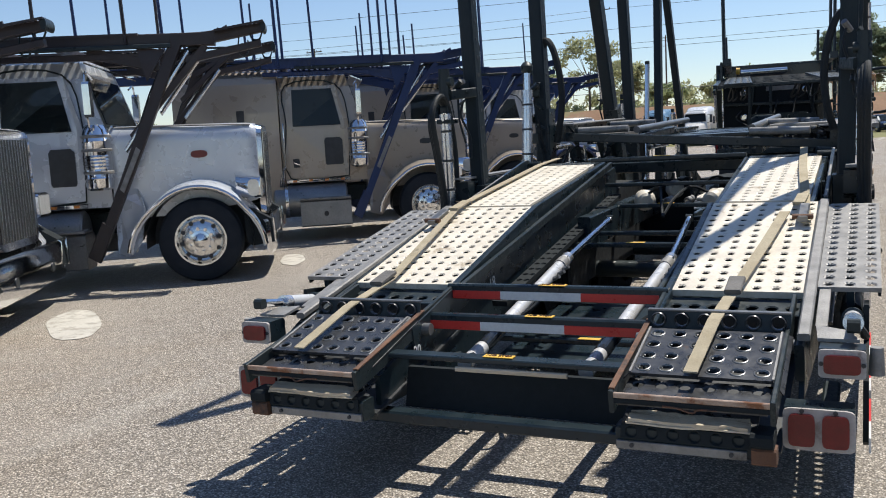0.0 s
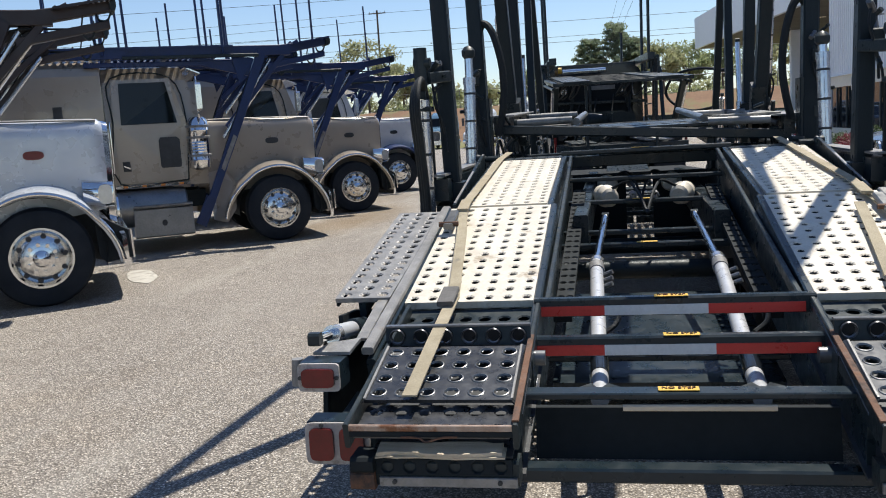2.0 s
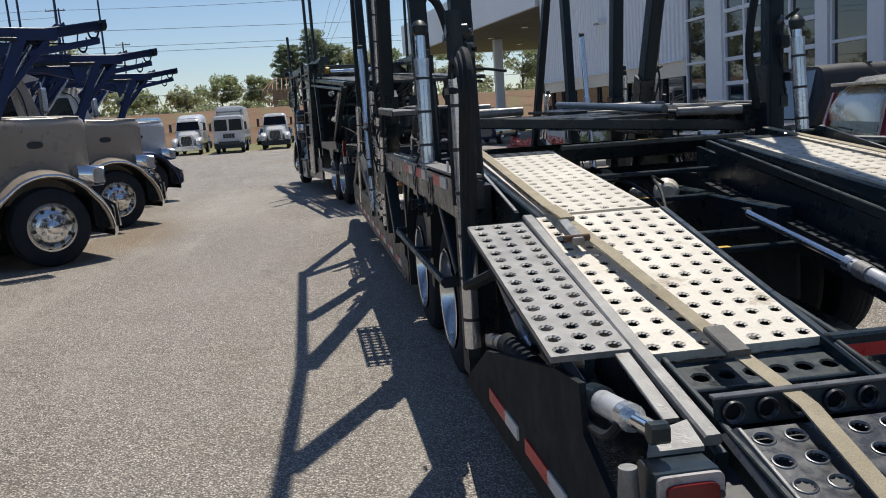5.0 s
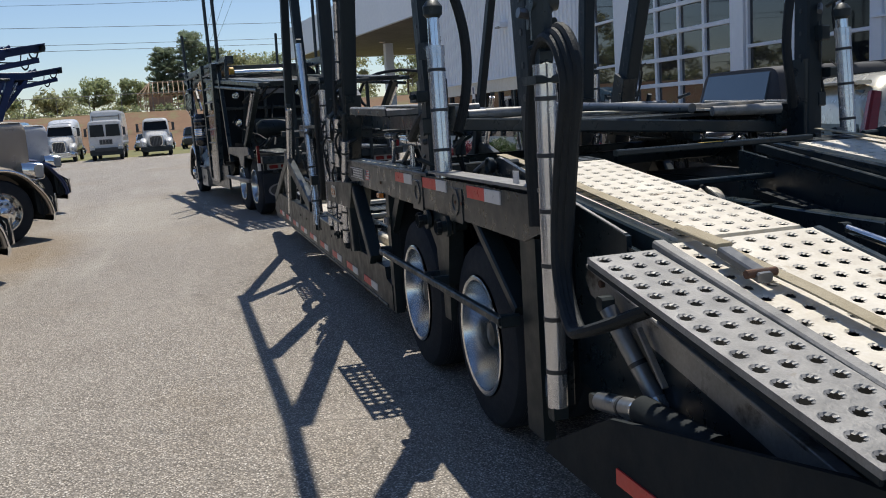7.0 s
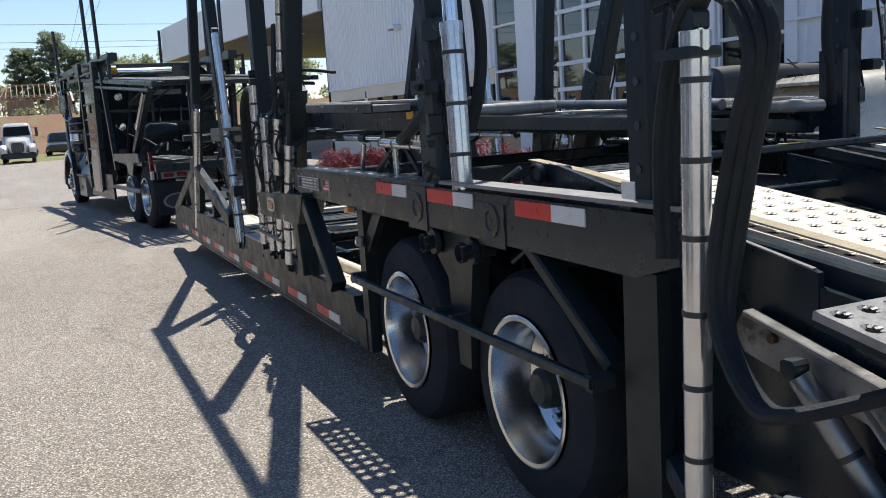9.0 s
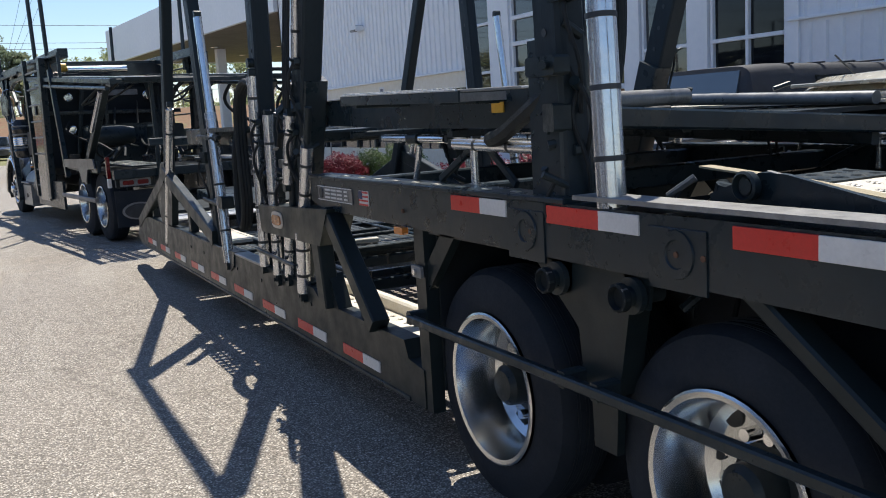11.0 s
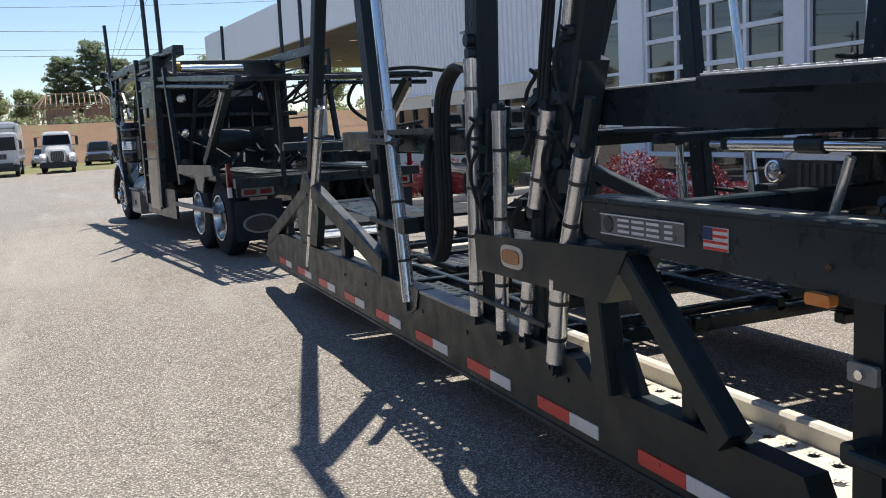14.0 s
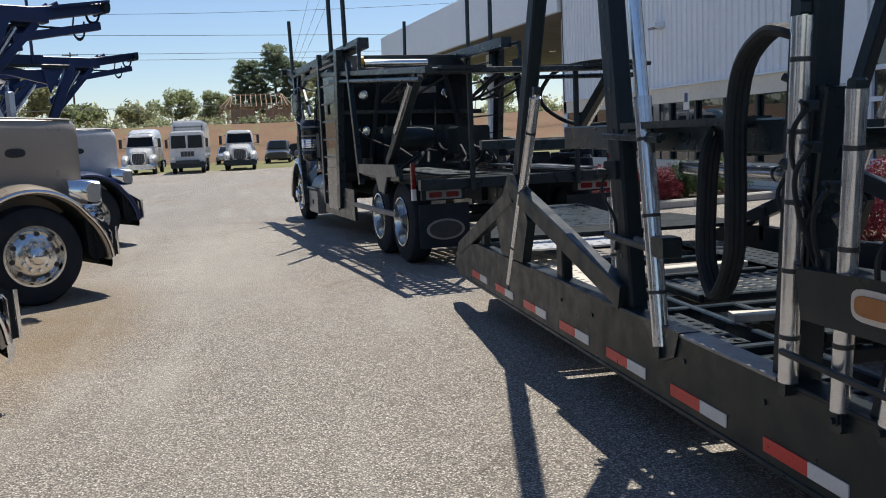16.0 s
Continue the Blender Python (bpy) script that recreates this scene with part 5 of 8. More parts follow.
def cylinder(parent, a, b, r=0.06, split=0.6, rod=0.6, bands=4, name="hydraulic_cylinder", sleeve="rod"):
    """Sleeve from a, thinner rod on to b, with black ties, end eyes and a gland."""
    a, b = Vector(a), Vector(b)
    m = a.lerp(b, split)
    c = part(name, Mesh().tube(a, m, r, 18), sleeve, parent, "bright hydraulic cylinder")
    d = (b - a).normalized()
    if split < 1:
        part("rod", Mesh().tube(m, b, r * rod, 14), "chrome", c)
        part("gland", Mesh().tube(m - d * 0.03, m + d * 0.02, r * 1.08, 18), "rod", c)
    part("clevis", Mesh().box(a - d * 0.02, (r * 1.5, r * 1.5, r * 1.6), 0.01), "wornblack", c)
    part("clevis", Mesh().box(b + d * 0.02, (r * 1.3, r * 1.3, r * 1.4), 0.01), "wornblack", c)
    for k in range(bands):
        p = a.lerp(m, (k + 0.7) / (bands + 0.2))
        part("cable_tie", Mesh().tube(p - d * 0.008, p + d * 0.008, r * 1.05, 18), "ink", c)
    return c


def perforated_post(parent, a, b, w, h, up=(0, 1, 0), holes=0, name="post"):
    p = part(name, Mesh().bar(a, b, w, h, up, 0.012), "post", parent)
    if holes:
        a, b = Vector(a), Vector(b)
        d = (b - a).normalized()
        s = d.cross(Vector(up)).normalized()
        m = Mesh()
        for k in range(holes):
            q = a.lerp(b, (k + 1) / (holes + 1))
            for sg in (-1, 1):
                m.tube(q + s * sg * (w / 2 - 0.002), q + s * sg * (w / 2 + 0.003), 0.014, 8)
        part("pin_hole", m, "ink", p, kind="stuff")
    return p


tr = root("car_hauler_trailer", (CX, 9.5, 0), label="black two-level car-hauler trailer with loading ramps lowered", category="trailer")


def trailer_side(s):
    """One long side. s is -1 for the side by the camera, 1 for the other."""
    X = CX + s * SIDE

    def P(d, y, z):
        """d metres inwards from the outer face."""
        return (X - s * d, y, z)
    # low side rail with its stripes
    rail = Mesh().slab([P(0, 16.05, 0.33), P(0, 15.9, 0.25), P(0, 8.45, 0.265), P(0, 8.45, 0.44), P(0, 8.60, 0.46), P(0, 8.64, 0.54), P(0, 9.74, 0.545), P(0, 9.84, 0.60), P(0, 15.2, 0.61), P(0, 15.9, 0.52)], (-s * 0.09, 0, 0))
    r = part("side_rail", rail, "rail", tr)
    part("rail_flange", Mesh().bar(P(0.05, 11.82, 0.607), P(0.05, 13.7, 0.612), 0.11, 0.018), "rail", r)
    # this flange piece is paler: sun on its top put into the colour
    part("rail_flange", Mesh().bar(P(0.05, 10.82, 0.605), P(0.05, 11.8, 0.607), 0.11, 0.018), "scuffed", r, "rail flange piece coloured pale as if sunlit")
    part("rail_flange", Mesh().bar(P(0.05, 9.95, 0.603), P(0.05, 10.8, 0.605), 0.11, 0.018), "rail", r)
    part("rail_lip", Mesh().bar(P(-0.002, 8.6, 0.275), P(-0.002, 15.8, 0.262), 0.012, 0.02), "rail", r)
    for y in (9.9, 10.9, 11.52, 12.6, 13.1):
        part("rail_bolt", Mesh().tube(P(0, y, 0.5), P(-0.006, y, 0.5), 0.012, 8), "wornblack", r)
    for k in range(9):
        y = 9.41 + 0.745 * k
        part("red_stripe", Mesh().bar(P(-0.003, y, 0.345), P(-0.003, y - 0.27, 0.345), 0.006, 0.055, ch=0.001), "red", r)
        part("white_stripe", Mesh().bar(P(-0.003, y - 0.27, 0.345), P(-0.003, y - 0.48, 0.345), 0.006, 0.055, ch=0.001), "white", r)
    # upper beam over the wheels
    bm = part("upper_beam", Mesh().slab([P(0, 9.74, 1.232), P(0, 9.74, 1.11), P(0, 9.55, 1.07), P(0, 5.95, 1.04), P(0, 5.75, 1.10), P(0, 5.75, 1.232)], (-s * 0.11, 0, 0)), "black", tr)
    part("beam_flange", Mesh().bar(P(0.06, 9.74, 1.24), P(0.06, 7.35, 1.24), 0.14, 0.02), "black", bm)
    part("beam_top_plate", Mesh().slab([P(-0.01, 7.3, 1.25), P(-0.01, 5.72, 1.25), P(0.1, 5.72, 1.25), P(0.1, 7.3, 1.25)], (0, 0, 0.014)), "galv", bm)
    for y, ym, ye in ((8.10, 7.88, 7.70), (7.45, 7.18, 7.0), (6.65, 6.40, 6.2)):
        part("red_stripe", Mesh().bar(P(-0.003, y, 1.195), P(-0.003, ym, 1.195), 0.006, 0.058, ch=0.001), "red", bm)
        part("white_stripe", Mesh().bar(P(-0.003, ym, 1.195), P(-0.003, ye, 1.195), 0.006, 0.058, ch=0.001), "white", bm)
    for y in (8.55, 7.55, 6.85, 6.75):
        part("bolt", Mesh().tube(P(0, y, 1.13), P(-0.008, y, 1.13), 0.009, 8), "rust", bm)
    for y in (7.58, 6.85):
        rr = part("hinge_ring", Mesh().lathe(P(0, y, 1.13), (s, 0, 0), [(0, 0.07), (0.01, 0.066), (0.01, 0.04), (0.003, 0.036), (0.003, 0.001)], 20), "black", bm)
        part("hinge_plate", Mesh().bar(P(-0.001, y + 0.11, 1.115), P(-0.001, y - 0.11, 1.115), 0.008, 0.17), "black", rr)
    for k in range(9):
        part("slot", Mesh().box(P(0.04, 9.3 - 0.2 * k, 1.2515), (0.018, 0.05, 0.004), 0.001), "deck", bm)
    if s < 0:
        pl = part("maker_plate", Mesh().slab([P(0, 9.61, 1.122), P(0, 9.13, 1.122), P(0, 9.13, 1.196), P(0, 9.61, 1.196)], (-0.005, 0, 0)), "steel", bm, "grey maker's plate with worn lettering")
        part("emblem", Mesh().lathe(P(-0.006, 9.56, 1.16), (-1, 0, 0), [(0, 0.03), (0.003, 0.028), (0.003, 0.001)], 14), "ink", pl)
        for k in range(4):
            for j in range(3):
                part("text_bar", Mesh().box(P(-0.0065, 9.465 - 0.085 * k, 1.14 + 0.0195 * j), (0.003, 0.068 if k < 3 else 0.04, 0.009), 0.001), "white", pl)
        for u, v, a, c in ((9.37, 1.124, 0.48, 0.004), (9.37, 1.194, 0.48, 0.004)):
            part("plate_rim", Mesh().box(P(-0.0065, u, v), (0.003, a, c), 0.0005), "white", pl)
        fl = part("flag_sticker", Mesh().slab([P(0, 9.04, 1.125), P(0, 8.93, 1.125), P(0, 8.93, 1.195), P(0, 9.04, 1.195)], (-0.004, 0, 0)), "white", bm, "small national flag sticker")
        for k in range(4):
            part("flag_stripe", Mesh().box(P(-0.005, 8.985, 1.130 + 0.0195 * k), (0.003, 0.108, 0.008), 0.0005), "red", fl)
        part("flag_canton", Mesh().box(P(-0.006, 9.018, 1.175), (0.003, 0.042, 0.037), 0.0005), "blue", fl)
    # wheel frame: hangers, rear upright, gussets and the guard bar
    fr = part("rear_frame", Mesh().slab([P(0.006, 6.02, 1.06), P(0.006, 5.86, 1.06), P(0.006, 5.86, 0.24), P(0.006, 6.03, 0.24)], (-s * 0.05, 0, 0)), "rail", tr)
    part("gusset", Mesh().bar(P(0.05, 6.62, 1.06), P(0.05, 6.12, 0.72), 0.05, 0.09, (1, 0, 0)), "rail", fr)
    part("hanger", Mesh().slab([P(0.02, 7.62, 1.08), P(0.02, 7.05, 1.08), P(0.02, 7.12, 0.74), P(0.02, 7.14, 0.66), P(0.02, 7.31, 0.66), P(0.02, 7.33, 0.84)], (-s * 0.08, 0, 0)), "rail", fr)
    part("hanger_strap", Mesh().slab([P(0.03, 7.29, 0.70), P(0.03, 7.15, 0.70), P(0.03, 7.17, 0.46), P(0.03, 7.28, 0.46)], (-s * 0.03, 0, 0)), "rail", fr)
    fu = part("front_upright", Mesh().slab([P(0.006, 8.48, 1.08), P(0.006, 8.39, 1.08), P(0.006, 8.39, 0.26), P(0.006, 8.48, 0.26)], (-s * 0.06, 0, 0)), "rail", tr)
    part("gusset", Mesh().slab([P(0.02, 8.39, 0.92), P(0.02, 8.39, 0.80), P(0.02, 8.12, 1.07), P(0.02, 8.24, 1.07)], (-s * 0.04, 0, 0)), "rail", fu)
    part("latch_plate", Mesh().box(P(-0.008, 8.435, 0.88), (0.014, 0.09, 0.05), 0.005), "galv", fu)
    part("latch_bolt", Mesh().tube(P(-0.012, 8.435, 0.88), P(-0.028, 8.435, 0.88), 0.013, 8), "chrome", fu)
    part("marker_lamp", Mesh().box(P(-0.01, 8.57, 1.045), (0.03, 0.085, 0.032), 0.008), "amber", fu, "amber side marker lamp")
    gb = part("guard_bar", Mesh().bar(P(-0.06, 8.42, 0.685), P(-0.06, 6.1, 0.69), 0.035, 0.035, ch=0.006), "wornblack", tr, "square steel guard bar across the wheels")
    for y in (8.43, 7.32, 7.15, 6.12):
        part("guard_bracket", Mesh().bar(P(0.02, y, 0.687), P(-0.065, y, 0.687), 0.045, 0.055), "wornblack", gb)
    for y in (7.41, 7.04):
        wch = part("winch", Mesh().tube(P(0.1, y, 0.99), P(-0.035, y, 0.99), 0.03, 16), "wornblack", tr, "black strap winch with toothed end")
        part("winch_cap", Mesh().lathe(P(-0.035, y, 0.99), (s, 0, 0), [(0, 0.042), (0.022, 0.042), (0.026, 0.034), (0.008, 0.03), (0.008, 0.001)], 18), "matteblack", wch)
        for k in range(8):
            a = 0.785 * k
            part("winch_tooth", Mesh().box(P(-0.05, y + 0.038 * math.cos(a), 0.99 + 0.038 * math.sin(a)), (0.018, 0.009, 0.009), 0.002), "steel" if k == 3 else "wornblack", wch)
        part("ratchet_gear", Mesh().lathe(P(0.01, y, 0.99), (s, 0, 0), [(0, 0.055), (0.02, 0.055), (0.02, 0.03)], 14, False), "wornblack", wch)
        part("winch_bracket", Mesh().slab([P(0.02, y + 0.06, 1.06), P(0.02, y - 0.06, 1.06), P(0.02, y - 0.045, 0.95), P(0.02, y + 0.045, 0.95)], (-s * 0.012, 0, 0)), "wornblack", wch)
    part("wheel_well", Mesh().slab([P(0.72, 8.38, 0.42), P(0.72, 8.38, 1.05), P(0.72, 6.05, 1.05), P(0.72, 6.05, 0.42)], (-s * 0.02, 0, 0)), "ink", fr)
    part("wheel_well", Mesh().slab([P(0.06, 8.38, 0.36), P(1.2, 8.38, 0.36), P(1.2, 8.38, 1.06), P(0.06, 8.38, 1.06)], (0, -0.015, 0)), "matteblack", fr)
    part("arch_lining", Mesh().slab([P(0.02, 8.36, 1.045), P(0.72, 8.36, 1.045), P(0.72, 6.06, 1.045), P(0.02, 6.06, 1.045)], (0, 0, 0.015)), "ink", fr)
    for y in (7.97, 6.75):
        w = wheel(tr, P(0.06, y, 0.47), s, r=0.465, rim=0.3, w=0.26, dish=True, axis=(s, 0, 0))
        wheel(tr, P(0.40, y, 0.47), s, r=0.465, rim=0.3, w=0.26, dish=True, axis=(s, 0, 0), name="inner_wheel")
    # oval-lamp box and its braces ahead of the wheels
    bx = part("bracket_box", Mesh().slab([P(-0.05, 10.64, 1.03), P(-0.05, 10.61, 0.865), P(-0.05, 9.53, 0.88), P(-0.05, 9.38, 1.085)], (-s * 0.16, 0, 0)), "rail", tr)
    def oval(a, b, n=20):
        out = []
        for k in range(n):
            t = 6.28318 * k / n
            cx, cz = math.cos(t), math.sin(t)
            out.append((math.copysign(abs(cx) ** 0.5, cx) * a, math.copysign(abs(cz) ** 0.6, cz) * b))
        return out
    lo = part("lamp_bezel", Mesh().slab([P(-0.05, 10.25 + u, 0.965 + v) for u, v in oval(0.102, 0.050)], (s * 0.006, 0, 0)), "bezel", bx, "pale oval lamp bezel")
    part("lamp_lens", Mesh().slab([P(-0.056, 10.25 + u, 0.965 + v) for u, v in oval(0.080, 0.031)], (s * 0.006, 0, 0)), "dullamber", lo, "dull amber lens")
    part("box_leg", Mesh().bar(P(0.0, 9.645, 0.95), P(0.0, 9.575, 0.53), 0.09, 0.11, (0, 1, 0)), "rail", bx)
    part("box_leg_foot", Mesh().slab([P(0.0, 9.74, 0.54), P(0.0, 9.45, 0.54), P(0.0, 9.56, 0.72), P(0.0, 9.66, 0.72)], (-s * 0.08, 0, 0)), "rail", bx)
    part("slant_brace", Mesh().bar(P(0.0, 9.455, 1.06), P(0.0, 8.91, 0.555), 0.09, 0.09, (0, 1, 0)), "rail", bx)
    part("brace_stub", Mesh().bar(P(0.05, 9.17, 0.78), P(0.05, 9.17, 0.5), 0.05, 0.07, (0, 1, 0)), "rail", bx)
    part("cross_tie", Mesh().bar(P(-0.06, 10.7, 0.74), P(-0.06, 9.95, 0.72), 0.02, 0.022), "rail", bx)
    # A-brace at the front
    ab = part("a_brace", Mesh().bar(P(0.03, 14.12, 1.12), P(0.03, 12.2, 0.66), 0.08, 0.13, (0, 0, 1)), "rail", tr)
    part("a_brace_leg", Mesh().bar(P(0.03, 14.1, 1.08), P(0.03, 15.85, 0.50), 0.08, 0.12), "rail", ab)
    part("a_brace_plate", Mesh().slab([P(0.0, 14.02, 1.22), P(0.0, 14.2, 1.22), P(0.0, 14.55, 0.84), P(0.0, 14.42, 0.62), P(0.0, 13.9, 0.62), P(0.0, 13.75, 0.92)], (-s * 0.06, 0, 0)), "rail", ab)
    part("stub_post", Mesh().bar(P(0.06, 13.2, 0.86), P(0.06, 13.2, 0.55), 0.07, 0.1, (0, 1, 0)), "rail", ab)
    part("stub_post", Mesh().bar(P(0.06, 15.1, 0.78), P(0.06, 15.1, 0.5), 0.06, 0.08, (0, 1, 0)), "rail", ab)
    # posts up to the top deck
    perforated_post(tr, P(0.08, 14.45, 0.45), P(0.04, 12.82, 4.0), 0.09, 0.13, (0, 1, 0))
    cylinder(tr, P(0.02, 14.28, 0.42), P(0.02, 13.55, 1.75), 0.034, 0.97, bands=3)
    p2 = perforated_post(tr, P(0.08, 12.2, 0.45), P(0.04, 12.62, 4.0), 0.09, 0.16, (0, 1, 0), 16)
    cylinder(tr, P(0.0, 11.74, 0.52), P(0.0, 12.02, 2.36), 0.040, 0.6, 0.8, bands=3)
    cylinder(tr, P(0.1, 12.42, 0.45), P(0.1, 12.5, 1.3), 0.04, 0.8, bands=1)
    for z in (0.95, 1.45):
        part("tie_bar", Mesh().bar(P(-0.01, 12.35, z + 0.02), P(-0.01, 11.72, z), 0.025, 0.03), "wornblack", p2)
    part("hinge_block", Mesh().box(P(0.0, 11.68, 0.98), (0.09, 0.12, 0.09), 0.01), "wornblack", p2)
    part("foot_bracket", Mesh().slab([P(-0.01, 11.95, 0.62), P(-0.01, 11.55, 0.62), P(-0.01, 11.6, 0.5), P(-0.01, 11.7, 0.46)], (-s * 0.1, 0, 0)), "black", p2)
    p3 = perforated_post(tr, P(0.08, 10.84, 0.42), P(0.04, 10.50, 4.0), 0.11, 0.15, (0, 1, 0), 24)
    part("post_sleeve", Mesh().bar(P(0.09, 10.80, 0.9), P(0.09, 10.68, 1.62), 0.125, 0.165, (0, 1, 0)), "black", p3)
    cylinder(tr, P(-0.01, 10.74, 0.62), P(-0.01, 10.67, 1.84), 0.034, 0.98, bands=5)
    part("pulley", Mesh().tube(P(0.05, 10.68, 1.92), P(-0.03, 10.68, 1.92), 0.03, 12), "wornblack", p3)
    cylinder(tr, P(-0.01, 10.46, 0.60), P(-0.01, 10.40, 1.58), 0.031, 0.99, bands=3)
    p4 = perforated_post(tr, P(0.08, 10.35, 0.42), P(0.04, 9.04, 4.0), 0.12, 0.17, (0, 1, 0), 26)
    part("post_sleeve", Mesh().bar(P(0.09, 10.18, 0.88), P(0.09, 9.85, 1.78), 0.135, 0.185, (0, 1, 0)), "black", p4)
    part("sleeve_clamp", Mesh().box(P(0.02, 9.93, 1.62), (0.08, 0.2, 0.05), 0.008), "wornblack", p4)
    part("sleeve_clamp", Mesh().box(P(0.02, 10.08, 1.3), (0.1, 0.24, 0.05), 0.008), "wornblack", p4)
    part("paddle_arm", Mesh().bar(P(-0.05, 10.10, 1.40), P(-0.07, 9.98, 1.49), 0.03, 0.02), "matteblack", p4)
    part("paddle", Mesh().bar(P(-0.06, 10.14, 1.385), P(-0.07, 10.085, 1.40), 0.03, 0.008), "galv", p4)
    for k in range(3):
        part("hydraulic_line", Mesh().pipe([P(-0.01, 9.9 - 0.03 * k, 2.2), P(-0.03, 9.98 - 0.03 * k, 1.7), P(0.0, 10.1 - 0.02 * k, 1.2), P(0.02, 10.1, 0.7)], 0.011, 6), "hose", p4)
    cylinder(tr, P(-0.015, 10.085, 1.19), P(-0.015, 9.955, 1.57), 0.036, 0.98, bands=2)
    cylinder(tr, P(-0.01, 9.80, 1.86), P(-0.01, 9.62, 2.6), 0.024, 0.98, bands=3)
    cylinder(tr, P(-0.015, 9.845, 1.03), P(-0.015, 9.715, 1.39), 0.033, 0.98, bands=2)
    part("dark_barrel", Mesh().tube(P(-0.015, 9.715, 1.39), P(-0.015, 9.635, 1.61), 0.021, 14), "wornblack", p4)
    cylinder(tr, P(0.0, 10.245, 0.62), P(0.0, 10.185, 0.9), 0.034, 0.98, bands=1)
    cylinder(tr, P(-0.01, 9.975, 0.56), P(-0.01, 9.915, 0.9), 0.040, 0.98, bands=2)
    for y, z in ((10.24, 0.6), (9.98, 0.54), (10.46, 0.57)):
        fb = part("foot_bracket", Mesh().box(P(0.01, y, z), (0.07, 0.06, 0.08), 0.015), "black", p4)
        part("foot_pin", Mesh().tube(P(-0.02, y, z), P(-0.045, y, z), 0.012, 10), "wornblack", fb)
    for y, z in ((10.62, 1.55), (10.60, 1.42), (10.02, 1.72), (9.98, 1.55), (9.9, 1.48), (10.2, 1.2), (10.5, 1.3), (9.78, 1.86)):
        vb = part("valve_block", Mesh().box(P(-0.012, y, z), (0.032, 0.042, 0.036), 0.006), "wornblack", p4)
        part("valve_pin", Mesh().tube(P(-0.03, y, z), P(-0.06, y - 0.02, z + 0.015), 0.008, 8), "wornblack", vb)
        part("valve_hose", Mesh().pipe([P(-0.02, y, z), P(-0.05, y + 0.04, z - 0.08), P(-0.03, y + 0.06, z - 0.2), P(0.02, y + 0.05, z - 0.34)], 0.009, 6), "hose", vb)
    p5 = perforated_post(tr, P(0.1, 7.47, 1.22), P(0.03, 7.5, 4.37), 0.11, 0.14, (0, 1, 0), 22)
    part("post_sleeve", Mesh().bar(P(0.1, 7.50, 1.24), P(0.1, 7.50, 1.75), 0.13, 0.18, (0, 1, 0)), "black", p5)
    part("post_clamp", Mesh().box(P(0.0, 7.42, 1.66), (0.06, 0.16, 0.06), 0.008), "wornblack", p5)
    part("clamp_pin", Mesh().tube(P(0.0, 7.4, 1.66), P(-0.06, 7.36, 1.66), 0.014, 8), "wornblack", p5)
    cap = 2.06 if s < 0 else 1.97
    cylinder(tr, P(0.04, 7.17, 1.23), P(0.05, 7.22, cap), 0.045, 0.66 / (cap - 1.23), 0.72, bands=3)
    part("cylinder_cap", Mesh().lathe(P(0.05, 7.22, cap - 0.01), (0, 0, 1), [(0, 0.03), (0.02, 0.05), (0.06, 0.052), (0.09, 0.03), (0.1, 0.001)], 14), "wornblack", p5)
    for k in range(2):
        part("hose", Mesh().pipe([P(0.10, 7.46 + 0.03 * k, 2.26), P(0.14, 7.46 + 0.03 * k, 2.33), P(0.21, 7.44, 2.26), P(0.27, 7.42, 2.04), P(0.285, 7.42, 1.82), P(0.26, 7.42, 1.62), P(0.22, 7.45, 1.46)], 0.028, 8), "hose", p5)
    # rear mast with hose loop
    pr = perforated_post(tr, P(0.12, 6.0, 0.35), P(0.03, 5.93, 4.74), 0.10, 0.12, (0, 1, 0), 34)
    part("post_sleeve", Mesh().bar(P(0.12, 6.0, 0.35), P(0.12, 5.97, 1.2), 0.12, 0.15, (0, 1, 0)), "black", pr)
    part("mast_bracket", Mesh().bar(P(0.1, 5.93, 1.86), P(0.02, 5.68, 1.84), 0.08, 0.07), "wornblack", pr)
    part("mast_bracket", Mesh().bar(P(0.1, 5.95, 0.5), P(0.0, 5.70, 0.45), 0.08, 0.07), "wornblack", pr)
    cylinder(tr, P(0.0, 5.69, 0.44), P(0.0, 5.67, 1.72), 0.039, 0.98, bands=6)
    lp = [P(0.0, 5.80, 1.12), P(0.0, 5.80, 1.44), P(0.0, 5.73, 1.7), P(0.0, 5.64, 1.80), P(0.0, 5.53, 1.77), P(0.0, 5.46, 1.64), P(0.0, 5.52, 1.44), P(0.0, 5.59, 1.15), P(-0.01, 5.57, 0.95), P(-0.04, 5.42, 0.81), P(-0.05, 5.28, 0.83), P(0.06, 5.06, 0.93)]
    for k in range(3):
        part("hose", Mesh().pipe([(x + 0.018 * (k - 1), y - 0.018 * k * (z > 1.0), z + (0.014 * k if z > 1.6 else 0)) for x, y, z in lp], 0.019, 8), "hose", pr)
    part("hose_clamp", Mesh().box(P(0.0, 5.7, 1.66), (0.1, 0.14, 0.03), 0.006), "wornblack", pr)
    part("number_tag", Mesh().box(P(-0.03, 5.93, 1.3), (0.004, 0.06, 0.05), 0.001), "white", pr)
    part("pulley", Mesh().tube(P(0.06, 5.68, 1.93), P(-0.04, 5.68, 1.93), 0.032, 12), "wornblack", pr)
    part("mast_stub", Mesh().tube(P(0.0, 5.68, 1.80), P(0.0, 5.68, 2.02), 0.04, 10), "wornblack", pr)
    # top deck far above
    td = part("top_deck_rail", Mesh().bar(P(0.0, 9.0, 4.0), P(0.0, 12.9, 4.0), 0.08, 0.08).bar(P(0.0, 9.04, 4.0), P(0.0, 5.88, 4.74), 0.08, 0.08), "black", tr)
